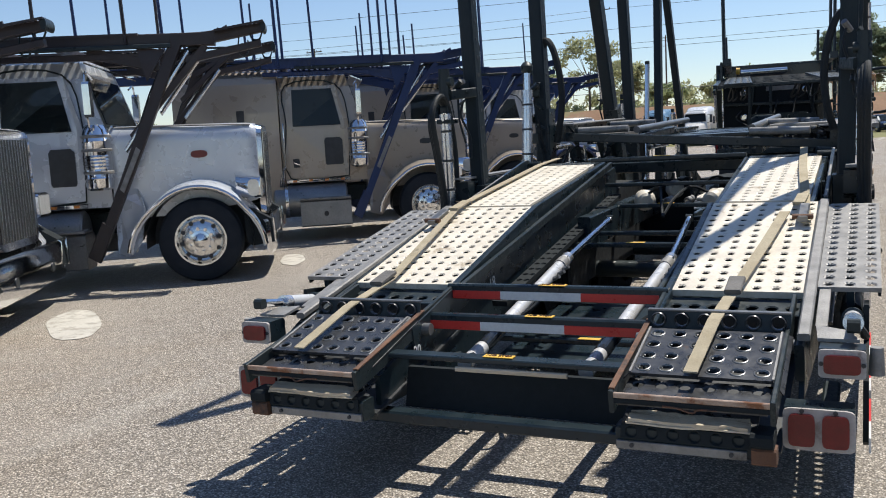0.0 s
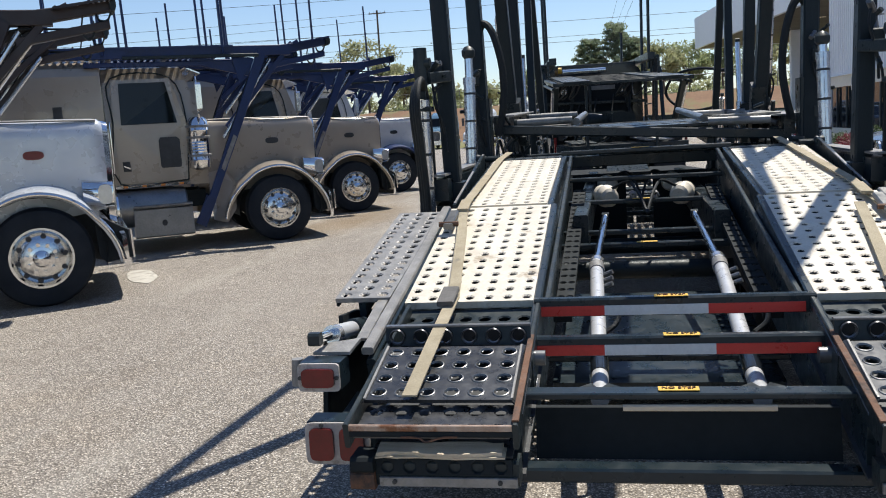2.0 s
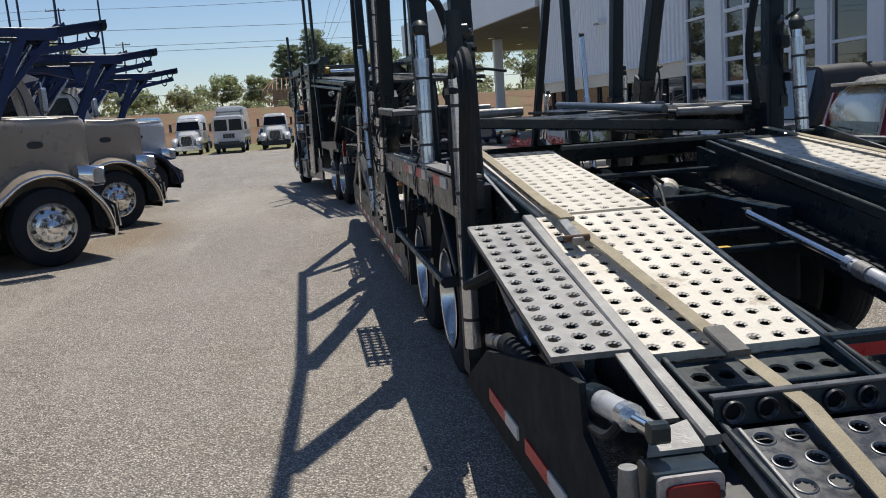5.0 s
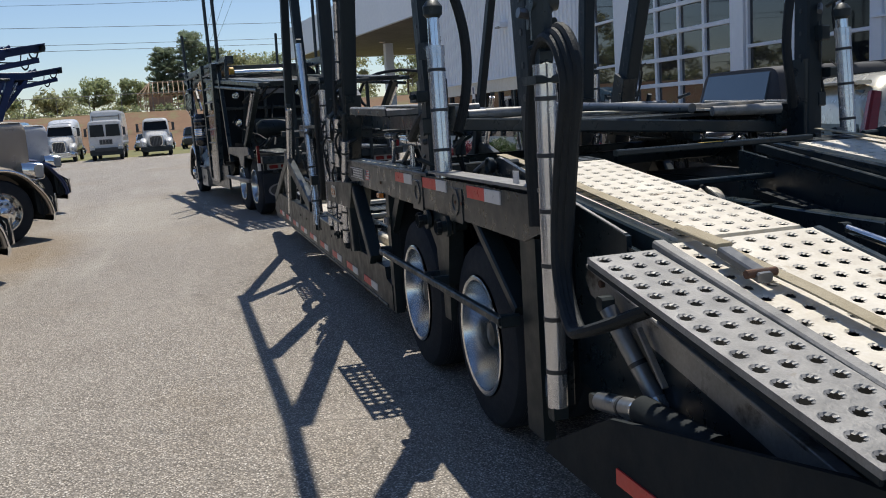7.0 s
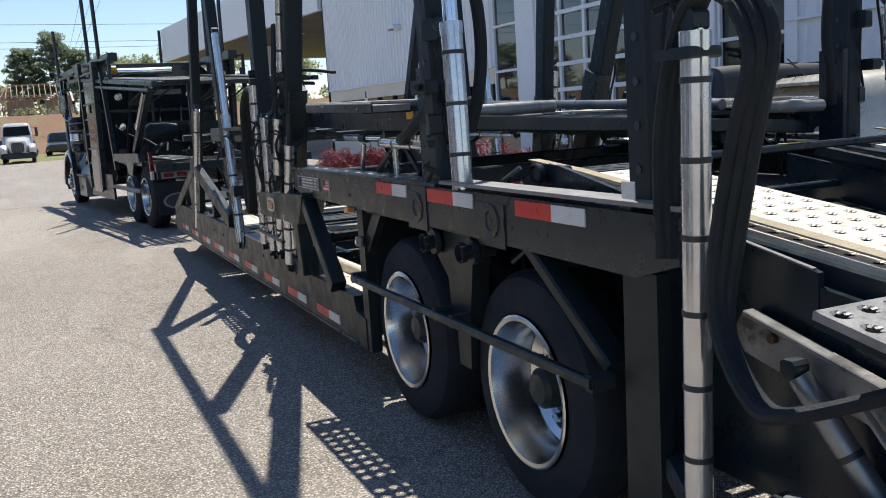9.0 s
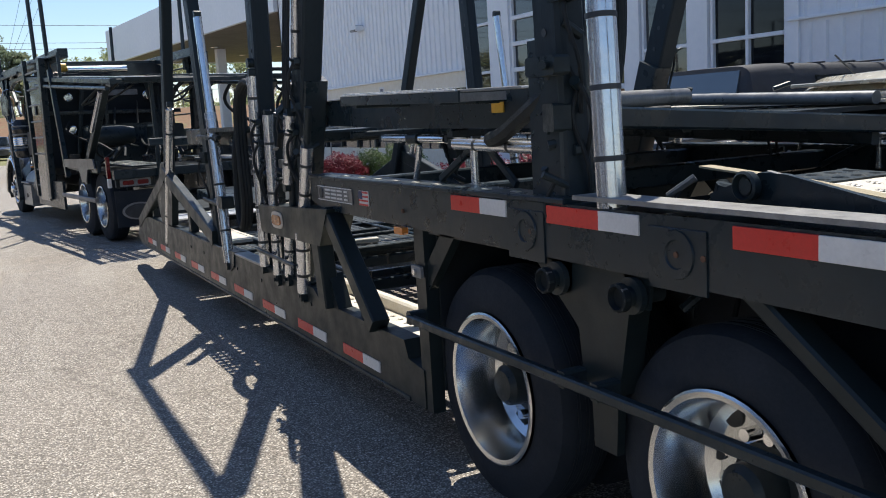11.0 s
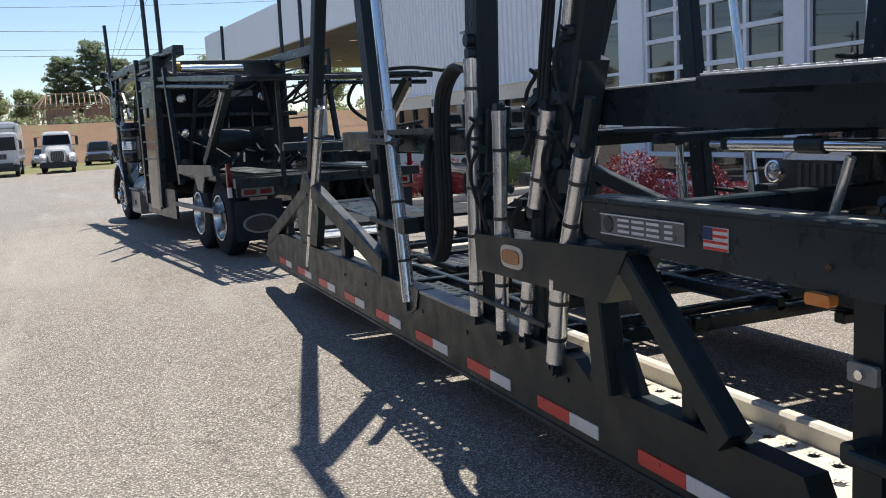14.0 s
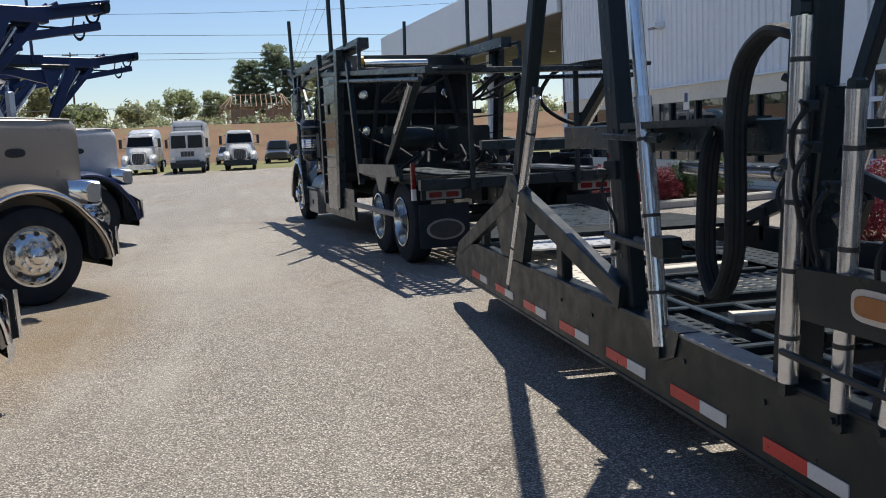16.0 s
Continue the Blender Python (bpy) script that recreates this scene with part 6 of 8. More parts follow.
    if s > 0:
        part("top_deck_rail", Mesh().bar(P(0.75, 5.2, 4.0), P(0.75, 12.75, 4.0), 0.1, 0.14), "black", td)


for s in (-1, 1):
    trailer_side(s)


def ramp_track(s):
    """Loading track of one side: punched plates, side walkway, folding tail flap and lamps."""
    X = CX + s * SIDE
    sg = -s

    def P(d, y, z):
        return (X + sg * d, y, z)

    def plate(d0, d1, y0, y1, z0, z1, nx, ny, r, mat, name, parent=tr, label="", th=0.03, star=False):
        o = Vector(P(d0 if sg > 0 else d1, y0, z0))
        U = Vector((abs(d1 - d0), 0, 0))
        V = Vector((0, y1 - y0, z1 - z0))
        return part(name, Mesh().perf(o, U, V, nx, ny, r, th, star=star), mat, parent, label)
    p1 = plate(0.215, 0.775, 3.99, 5.22, 0.82, 1.098, 7, 15, 0.0185, "deck", "ramp_plate", label="pale worn plate with punched holes", star=True)
    p2 = plate(0.27, 0.745, 5.25, 6.72, 1.105, 1.285, 6, 17, 0.0185, "deck", "ramp_plate", label="pale worn plate with punched holes", star=True)
    plate(0.27, 0.745, 6.74, 6.92, 1.288, 1.295, 6, 2, 0.021, "wornblack", "upper_plate")
    for d in (0.205, 0.785):
        part("ramp_stringer", Mesh().bar(P(d, 3.5, 0.64), P(d, 5.23, 1.03), 0.035, 0.15).bar(P(d + (0.05 if d < 0.5 else -0.03), 5.23, 1.03), P(d + (0.05 if d < 0.5 else -0.03), 6.95, 1.235), 0.035, 0.12), "black", tr)
    for y in (4.0, 4.6, 5.24, 6.0, 6.74):
        part("ramp_rung", Mesh().bar(P(0.22, y, ramp_z(y) - 0.075), P(0.77, y, ramp_z(y) - 0.075), 0.06, 0.08), "black", tr)
    # added dark sheet, so the punched holes show the shade beneath
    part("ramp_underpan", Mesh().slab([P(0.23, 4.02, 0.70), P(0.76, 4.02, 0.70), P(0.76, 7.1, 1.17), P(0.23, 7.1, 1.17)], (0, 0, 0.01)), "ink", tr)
    up = part("upper_side_plate", Mesh().slab([P(0.185, 6.92, 1.27), P(0.185, 6.74, 1.335), P(0.185, 6.66, 1.332), P(0.185, 5.45, 1.10), P(0.185, 5.45, 0.96), P(0.185, 6.92, 1.08)], (sg * 0.02, 0, 0)), "black", tr)
    part("worn_edge", Mesh().bar(P(0.194, 6.72, 1.337), P(0.194, 5.47, 1.106), 0.014, 0.006), "galv", up)
    wg = part("winch_gear", Mesh().lathe(P(0.17, 6.76, 1.30), (-sg, 0, 0), [(0, 0.016), (0.0, 0.038), (0.025, 0.041), (0.03, 0.034), (0.012, 0.029), (0.012, 0.001)], 22), "wornblack", tr)
    part("winch_axle", Mesh().tube(P(0.15, 6.76, 1.30), P(0.3, 6.76, 1.30), 0.022, 10), "wornblack", wg)
    # inner low perforated ledge
    plate(0.815, 0.90, 4.4, 6.9, 0.66, 1.04, 2, 24, 0.016, "matteblack", "inner_ledge", label="dark punched ledge")
    part("inner_rail", Mesh().bar(P(0.825, 3.98, 0.80), P(0.80, 7.0, 1.262), 0.024, 0.05), "wornblack", tr)
    # side walkway
    sw = plate(-0.075, 0.165, 3.97, 5.22, 0.85, 1.085, 3, 16, 0.02, "galv", "side_walkway", label="grey galvanised walkway plate with punched holes", th=0.02, star=True)
    part("walkway_edge", Mesh().bar(P(0.19, 3.5, 0.74), P(0.19, 5.24, 1.097), 0.046, 0.03), "galv", sw)
    part("walkway_strip", Mesh().bar(P(0.135, 3.62, 0.755), P(0.135, 3.98, 0.838), 0.045, 0.012), "galv", sw)
    part("side_skirt", Mesh().slab([P(0.19, 5.9, 0.45), P(0.19, 5.9, 1.12), P(0.19, 5.2, 1.03), P(0.19, 3.62, 0.70), P(0.19, 3.5, 0.5), P(0.19, 4.6, 0.45)], (sg * 0.02, 0, 0)), "black", tr)
    sp0 = part("ramp_side_plate", Mesh().slab([P(0.14, 5.66, 0.975), P(0.14, 5.70, 0.92), P(0.14, 5.66, 0.86), P(0.14, 4.8, 0.672), P(0.14, 4.2, 0.53), P(0.14, 4.1, 0.56), P(0.14, 4.2, 0.64), P(0.14, 4.8, 0.78)], (sg * 0.03, 0, 0)), "scuffed", tr, "scuffed grey steel side plate of the ramp")
    part("plate_lip", Mesh().bar(P(0.135, 5.64, 0.975), P(0.135, 4.2, 0.645), 0.04, 0.015), "scuffed", sp0)
    part("plate_bolt", Mesh().tube(P(0.14, 5.55, 0.92), P(0.125, 5.55, 0.92), 0.014, 8), "rust", sp0)
    part("lower_stay", Mesh().bar(P(0.12, 5.26, 0.82), P(0.12, 5.1, 0.66), 0.012, 0.022, (1, 0, 0)), "galv", sp0)
    part("walkway_flange", Mesh().bar(P(-0.068, 3.98, 0.828), P(-0.068, 5.22, 1.062), 0.012, 0.03), "matteblack", sw)
    part("walkway_rib", Mesh().bar(P(0.04, 3.98, 0.80), P(0.04, 5.22, 1.03), 0.03, 0.07), "black", sw)
    # two duller sleeves, their colour standing for the walkway's shade
    cylinder(tr, P(0.09, 5.42, 0.86), P(0.17, 5.22, 0.55), 0.032, 0.98, bands=1, sleeve="tank")
    cylinder(tr, P(0.04, 5.40, 0.54), P(0.04, 5.10, 0.595), 0.034, 0.98, bands=1, sleeve="tank")
    part("dark_sleeve", Mesh().tube(P(0.05, 5.12, 0.59), P(0.05, 4.7, 0.60), 0.05, 16), "matteblack", tr)
    part("dark_sleeve", Mesh().tube(P(0.03, 4.0, 0.72), P(0.03, 3.84, 0.748), 0.042, 16), "black", tr)
    cylinder(tr, P(0.03, 3.88, 0.74), P(0.02, 3.44, 0.805), 0.034, 0.6, 0.62, bands=0, sleeve="palesteel")
    part("drain_hose", Mesh().pipe([P(0.0, 3.95, 0.68), P(-0.01, 3.8, 0.69), P(-0.02, 3.66, 0.72), P(0.0, 3.62, 0.76)], 0.014, 6), "hose", tr)
    part("low_skirt", Mesh().slab([P(-0.03, 5.78, 0.24), P(-0.03, 5.70, 0.30), P(-0.03, 5.2, 0.55), P(-0.03, 4.1, 0.775), P(-0.03, 3.86, 0.80), P(-0.03, 3.84, 0.66), P(-0.03, 3.6, 0.56), P(-0.03, 3.55, 0.34), P(-0.03, 3.75, 0.26)], (sg * 0.02, 0, 0)), "matteblack", tr)
    for k in range(3):
        y = 5.15 - 0.62 * k
        part("red_stripe", Mesh().bar(P(-0.034, y, 0.375), P(-0.034, y - 0.3, 0.375), 0.008, 0.055, ch=0.001), "red", tr)
        part("white_stripe", Mesh().bar(P(-0.034, y - 0.3, 0.375), P(-0.034, y - 0.5, 0.375), 0.008, 0.055, ch=0.001), "white", tr)
    # tail frame and flap
    fl = plate(0.265, 0.765, 3.16, 3.52, 0.660, 0.748, 6, 4, 0.0235, "flapsteel", "tail_flap", label="oily black steel flap plate with round holes", th=0.012, star=True)
    for d, o in ((0.267, -0.038), (0.763, 0.038)):
        part("weld_edge", Mesh().bar(P(d, 3.16, 0.663), P(d, 3.52, 0.751), 0.009, 0.007), "galv", fl, "pale weld bead")
        part("flap_wing", Mesh().slab([P(d, 3.15, 0.656), P(d, 3.53, 0.747), P(d + o, 3.55, 0.722), P(d + o, 3.12, 0.618)], (0, 0, 0.006)), "flapsteel", fl)
    part("hole_beam", Mesh().perf(Vector(P(0.24 if sg > 0 else 0.79, 3.585, 0.735)), (0.55, 0, 0), (0, 0.015, 0.068), 6, 1, 0.026, 0.01), "wornblack", tr)
    for i in range(6):
        hx, hy, hz = P(0.24 + 0.55 * (i + 0.5) / 6, 3.588, 0.770)
        part("hole_collar", Mesh().lathe((hx, hy, hz), (0, -1, 0), [(-0.005, 0.022), (0.008, 0.0245), (0.010, 0.0275), (0.003, 0.031)], 18), "flapsteel", tr)
    for i in range(6):
        for j in range(4):
            a, b = (i + 0.5) / 6, (j + 0.5) / 4
            hc = Vector(P(0.265 + 0.5 * a, 3.16 + 0.36 * b, 0.660 + 0.088 * b))
            part("hole_rim", Mesh().lathe(hc, (0, -0.2374, 0.9714), [(-0.002, 0.0215), (0.004, 0.025), (0.003, 0.028), (-0.002, 0.031)], 16), "steel", fl)
    part("hole_beam_top", Mesh().bar(P(0.24, 3.612, 0.806), P(0.79, 3.612, 0.806), 0.03, 0.008), "steel", tr)
    part("step_beam", Mesh().perf(Vector(P(0.22 if sg > 0 else 0.775, 3.82, 0.755)), (0.555, 0, 0), (0, 0.14, 0.025), 7, 1, 0.024, 0.012), "wornblack", tr)
    part("step_beam_face", Mesh().bar(P(0.22, 3.81, 0.715), P(0.775, 3.81, 0.715), 0.02, 0.09), "black", tr)
    for d in (0.252, 0.79):
        part("side_arm", Mesh().bar(P(d, 2.99, 0.595), P(d, 3.95, 0.78), 0.018, 0.085), "wornblack", tr)
        if d > 0.5:
            part("rusty_strip", Mesh().bar(P(d, 3.0, 0.642), P(d, 3.62, 0.761), 0.022, 0.008), "rust", tr)
        part("pivot_pin", Mesh().tube(P(d - 0.05, 3.6, 0.68), P(d + 0.05, 3.6, 0.68), 0.028, 12), "steel", tr)
    part("low_flap", Mesh().perf(Vector(P(0.27 if sg > 0 else 0.77, 3.0, 0.596)), (0.5, 0, 0), (0, 0.19, 0.036), 6, 2, 0.02, 0.012), "flapsteel", tr)
    part("rusty_bar", Mesh().bar(P(0.262, 2.992, 0.622), P(0.78, 2.992, 0.622), 0.014, 0.02), "rustedge", tr, "bare rusty front edge of the low flap")
    part("flap_channel", Mesh().bar(P(0.262, 2.995, 0.603), P(0.78, 2.995, 0.603), 0.016, 0.02), "matteblack", tr)
    part("wire_hook", Mesh().pipe([P(0.43, 2.985, 0.595), P(0.49, 2.983, 0.593), P(0.51, 2.98, 0.582), P(0.56, 2.982, 0.594), P(0.61, 2.985, 0.596)], 0.004, 6), "rust", tr)
    part("tail_tray", Mesh().slab([P(0.31, 3.05, 0.502), P(0.77, 3.05, 0.502), P(0.77, 3.28, 0.562), P(0.31, 3.28, 0.562)], (0, 0, 0.008)), "flapsteel", tr)
    rnd = random.Random(70 + s)
    for z0, th, y0, d0, d1 in ((0.527, 0.012, 3.035, 0.335, 0.74), (0.514, 0.006, 3.03, 0.33, 0.75)):
        n = 14
        front = [P(d0 + (d1 - d0) * k / (n - 1), y0 - rnd.uniform(0.0, 0.012), z0 + 0.003 * math.sin(k * 0.6)) for k in range(n)]
        back = [P(d0 + (d1 - d0) * k / (n - 1), y0 + rnd.uniform(0.04, 0.062), z0 + 0.016) for k in range(n)]
        sb = Mesh().loft([front, back, [(a, b, c - th) for a, b, c in back], [(a, b, c - th) for a, b, c in front]], smooth=False, cap=False, closed=False)
        sb.loft([[(a, b, c - th) for a, b, c in front], front], smooth=False, cap=False, closed=False)
        part("splintered_board", sb, "wood", tr, "split weathered timber board")
    bp = part("tail_bumper", Mesh().bar(P(0.27, 3.085, 0.453), P(0.79, 3.085, 0.453), 0.09, 0.085), "wornblack", tr)
    part("bumper_plate", Mesh().bar(P(0.34, 3.033, 0.43), P(0.785, 3.033, 0.43), 0.012, 0.032), "scuffed", bp, "scuffed pale bumper strip")
    part("chain_teeth", Mesh().perf(Vector(P(0.33 if sg > 0 else 0.77, 3.028, 0.456)), (0.44, 0, 0), (0, 0.006, 0.048), 6, 1, 0.019, 0.01), "matteblack", bp)
    for d in (0.39, 0.73):
        part("bumper_bolt", Mesh().tube(P(d, 3.028, 0.432), P(d, 3.02, 0.432), 0.008, 8), "ink", bp)
    part("corner_block", Mesh().box(P(0.29, 3.06, 0.492), (0.075, 0.12, 0.05), 0.012), "matteblack", bp)
    part("rust_corner", Mesh().box(P(0.285, 3.05, 0.435), (0.08, 0.07, 0.06), 0.008), "rust", bp)
    # added dark sheet that makes the shade below the tail solid
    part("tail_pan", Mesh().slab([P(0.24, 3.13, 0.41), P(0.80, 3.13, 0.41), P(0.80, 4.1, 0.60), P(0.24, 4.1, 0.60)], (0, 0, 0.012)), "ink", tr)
    # lamps
    def lamp(d, y, z, n):
        w = 0.155 if n == 1 else 0.232
        h = 0.102 if n == 1 else 0.148
        cx = P(d, 0, 0)[0]
        hs = part("lamp_housing", Mesh().box((cx, y + 0.065, z), (w * 0.97, 0.12, h * 0.97), 0.012), "black", tr, "dark tail-lamp housing")
        part("lamp_plate", Mesh().slab([(cx + u, y + 0.004, z + v) for u, v in oval_pts(w / 2, h / 2, 24, 0.22)], (0, -0.012, 0)), "lampplate", hs, "dirty white lamp plate")
        for k in range(n):
            x = cx + (k - (n - 1) / 2) * 0.108
            lw, lh = (0.043, 0.057) if n == 2 else (0.06, 0.034)
            part("lamp_lens", Mesh().slab([(x + u, y - 0.008, z + v) for u, v in oval_pts(lw, lh, 24, 0.35)], (0, -0.014, 0)), "redlens", hs, "red rear lamp lens")
        for a, c in ((-1, 0), (1, 0)) if n == 1 else ((-0.5, 1), (0.5, 1)):
            q = (cx + a * w * 0.44 if n == 1 else cx + a * w * 0.46, z + c * h * 0.45)
            part("screw", Mesh().tube((q[0], y - 0.014, q[1]), (q[0], y - 0.004, q[1]), 0.008, 8), "ink", hs)
        return hs
    lamp(0.055, 3.33, 0.69, 1)
    part("lamp_arm", Mesh().slab([P(0.0, 3.44, 0.742), P(0.14, 3.44, 0.742), P(0.15, 3.56, 0.765), P(0.04, 3.52, 0.758)], (0, 0, 0.012)), "galv", tr)
    part("clearance_lamp", Mesh().tube(P(-0.055, 3.42, 0.635), P(-0.055, 3.42, 0.735), 0.028, 14, 0.022), "galv", tr)
    lamp(0.144 if s < 0 else 0.125, 3.22 if s < 0 else 3.20, 0.487, 2)
    part("lamp_stay", Mesh().bar(P(0.1, 3.26, 0.455), P(0.1, 3.7, 0.5), 0.06, 0.05), "wornblack", tr)
    # webbing strap with ratchet
    def strap(pts, w=0.05):
        rings = []
        for x, y, z in pts:
            rings.append([(x - w / 2, y, z - 0.003), (x + w / 2, y, z - 0.003), (x + w / 2, y, z + 0.003), (x - w / 2, y, z + 0.003)])
        m = Mesh().loft(rings, smooth=False)
        return part("strap", m, "strap", tr, "dirty tan ratchet strap webbing")
    pts = [P(0.43, 3.13, 0.682), P(0.45, 3.52, 0.79), P(0.44, 3.96, 0.845), P(0.36, 4.7, 1.018), P(0.30, 5.15, 1.115), P(0.32, 6.7, 1.30), P(0.34, 7.1, 1.33)]
    if s > 0:
        pts = [P(0.54, 3.13, 0.682), P(0.515, 3.52, 0.79), P(0.488, 3.96, 0.845), P(0.42, 4.5, 0.966), P(0.37, 4.95, 1.07)]
        strap([P(0.26, 4.8, 1.03), P(0.30, 5.4, 1.15), P(0.36, 6.2, 1.25), P(0.40, 7.0, 1.34)])
    sp = strap(pts)
    dp = 0.428 if s < 0 else 0.487
    part("strap_pad", Mesh().bar(P(dp, 3.83, 0.844), P(dp, 3.99, 0.876), 0.068, 0.022), "pad", sp)
    part("strap_pad", Mesh().bar(P(0.31, 5.05, 1.105), P(0.30, 5.28, 1.135), 0.06, 0.014), "strap", sp)
    yb = 4.92
    rt = part("ratchet", Mesh().bar(P(0.275, yb - 0.12, ramp_z(yb - 0.12) + 0.045), P(0.275, yb + 0.08, ramp_z(yb + 0.08) + 0.05), 0.05, 0.03), "steel", sp, "steel strap ratchet")
    part("ratchet_axle", Mesh().tube(P(0.225, yb - 0.1, ramp_z(yb) + 0.03), P(0.325, yb - 0.1, ramp_z(yb) + 0.03), 0.013, 10), "rust", rt)
    # deck pieces further up: folded tracks and arms
    low = 0.0 if s < 0 else 0.12

    def Q(d, y, z):
        return (X + sg * d, y, z - low)
    arm = part("deck_arm", Mesh().slab([Q(0.17, 9.94, 1.51), Q(0.17, 9.94, 1.64), Q(0.17, 9.44, 1.64), Q(0.17, 7.57, 1.60), Q(0.17, 7.57, 1.46), Q(0.17, 9.09, 1.48)], (sg * 0.08, 0, 0)), "black", tr)
    part("deck_arm", Mesh().bar(Q(0.78, 7.65, 1.44), Q(0.78, 9.6, 1.50), 0.05, 0.06), "black", arm)
    dp = plate(-0.095, 0.095, 7.82, 8.94, 1.600 - low, 1.628 - low, 3, 14, 0.02, "galv", "deck_plate", label="dark-edged punched deck strip", th=0.03)
    for y, z in ((8.0, 1.575), (8.8, 1.59)):
        part("strip_bearer", Mesh().bar(Q(0.2, y, z), Q(-0.09, y, z + 0.005), 0.05, 0.03), "black", arm)
    part("strip_edge", Mesh().bar(Q(-0.098, 7.82, 1.588), Q(-0.098, 8.94, 1.616), 0.008, 0.04), "black", arm)
    part("worn_lip", Mesh().bar(Q(-0.098, 7.84, 1.6115), Q(-0.098, 8.92, 1.6395), 0.009, 0.007), "worn", arm, "bare worn metal edge")
    for k in range(26):
        part("worn_tooth", Mesh().bar(Q(-0.092, 7.86 + 0.041 * k, 1.618 + 0.00103 * k), Q(-0.092, 7.885 + 0.041 * k, 1.619 + 0.00103 * k), 0.014, 0.007), "worn", arm)
    part("worn_lip", Mesh().bar(Q(0.166, 9.0, 1.641), Q(0.166, 9.9, 1.643), 0.014, 0.008), "worn", arm, "bare worn metal edge")
    part("deck_top", Mesh().bar(Q(0.25, 7.57, 1.606), Q(0.25, 9.4, 1.646), 0.17, 0.012), "galv", arm)
    part("worn_lip", Mesh().bar(Q(0.165, 7.57, 1.606), Q(0.165, 7.82, 1.611), 0.012, 0.008), "worn", arm, "bare worn metal edge")
    if s > 0:
        plate(0.35, 0.75, 7.6, 9.6, 1.485, 1.50, 4, 24, 0.0185, "deck", "deck_plate", th=0.012)
    part("diagonal_hose", Mesh().pipe([Q(0.08, 7.45, 1.62), Q(0.05, 7.6, 1.53), Q(0.05, 7.78, 1.45), Q(0.07, 7.9, 1.43)], 0.03, 8), "hose", arm)
    cylinder(tr, Q(0.09, 8.21, 1.412), Q(0.09, 7.42, 1.395), 0.023, 0.98, bands=3)
    cr = cylinder(tr, Q(0.2, 9.15, 1.43), Q(0.2, 8.5, 1.425), 0.021, 0.55, 0.9, bands=0)
    part("collar", Mesh().tube(Q(0.2, 8.86, 1.428), Q(0.2, 8.76, 1.427), 0.026, 14), "wornblack", cr)
    part("hanging_stay", Mesh().tube(Q(0.12, 8.12, 1.40), Q(0.12, 8.12, 1.245), 0.017, 12), "rod", arm)
    part("hanging_stay", Mesh().tube(Q(0.12, 8.60, 1.40), Q(0.12, 8.66, 1.235), 0.014, 12), "rod", arm)
    part("hanging_stay", Mesh().bar(Q(0.14, 8.05, 1.4), Q(0.14, 7.85, 1.26), 0.02, 0.03, (0, 1, 0)), "black", arm)
    part("hanging_stay", Mesh().bar(Q(0.14, 8.15, 1.4), Q(0.14, 8.45, 1.26), 0.02, 0.03, (0, 1, 0)), "black", arm)
    part("yellow_label", Mesh().box(Q(0.165, 8.0, 1.545), (0.006, 0.085, 0.04), 0.001), "yellow", arm)
    if s < 0:
        part("folded_plate", Mesh().bar(P(0.30, 7.95, 1.50), P(0.75, 7.95, 1.50), 0.5, 0.03), "galv", tr, "pale grey folded plate on the deck")
        part("folded_tube", Mesh().tube(P(0.813, 10.3, 1.60), P(0.813, 7.86, 1.53), 0.03, 14), "steel", tr, "grey tube lying along the deck")
        for y, z in ((7.66, 1.545), (8.75, 1.59)):
            pd = part("wheel_chock", Mesh().tube(P(0.33, y, z), P(0.79, y, z), 0.03, 14), "scuffed", tr, "grey round wheel chock bar with a grip")
            part("grip", Mesh().tube(P(0.46, y, z), P(0.62, y, z), 0.0315, 14), "galv", pd)
            part("end_cap", Mesh().tube(P(0.325, y, z), P(0.35, y, z), 0.033, 14), "wornblack", pd)
    else:
        part("folded_tube", Mesh().tube(P(0.85, 10.2, 1.58), P(0.83, 7.61, 1.495), 0.03, 14), "steel", tr, "grey tube lying along the deck")
        for y, z in ((7.36, 1.47), (8.7, 1.53)):
            pd = part("wheel_chock", Mesh().tube(P(0.82, y + 0.05, z), P(0.38, y, z - 0.01), 0.03, 14), "scuffed", tr, "grey round wheel chock bar with a grip")
            part("grip", Mesh().tube(P(0.68, y + 0.034, z - 0.003), P(0.55, y + 0.019, z - 0.006), 0.0315, 14), "galv", pd)
        part("folded_plate", Mesh().bar(P(0.25, 8.0, 1.50), P(0.7, 8.0, 1.50), 0.6, 0.03), "galv", tr, "pale grey folded plate on the deck")
    if s < 0:
        gr = plate(-0.03, 0.15, 11.1, 12.1, 1.53, 1.53, 4, 12, 0.015, "wornblack", "outboard_grate", label="dark punched plate beside the posts", th=0.03)
        for y in (11.15, 12.05):
            part("grate_bearer", Mesh().bar(P(0.2, y, 1.5), P(-0.02, y, 1.5), 0.04, 0.03), "black", gr)
    # mid deck ahead of the oval box
    mid = part("mid_deck_beam", Mesh().bar(P(0.11, 10.9, 1.455), P(0.11, 13.2, 1.465), 0.06, 0.13), "black", tr)
    cylinder(tr, P(0.24, 11.95, 1.31), P(0.24, 10.95, 1.30), 0.03, 0.98, bands=2)
    plate(0.12, 0.55, 11.0, 12.6, 1.50, 1.52, 4, 18, 0.021, "black", "mid_deck_plate", mid, th=0.03)
    part("ladder_rung", Mesh().bar(P(0.0, 12.0, 0.98), P(0.0, 11.7, 0.95), 0.03, 0.03), "wornblack", mid)
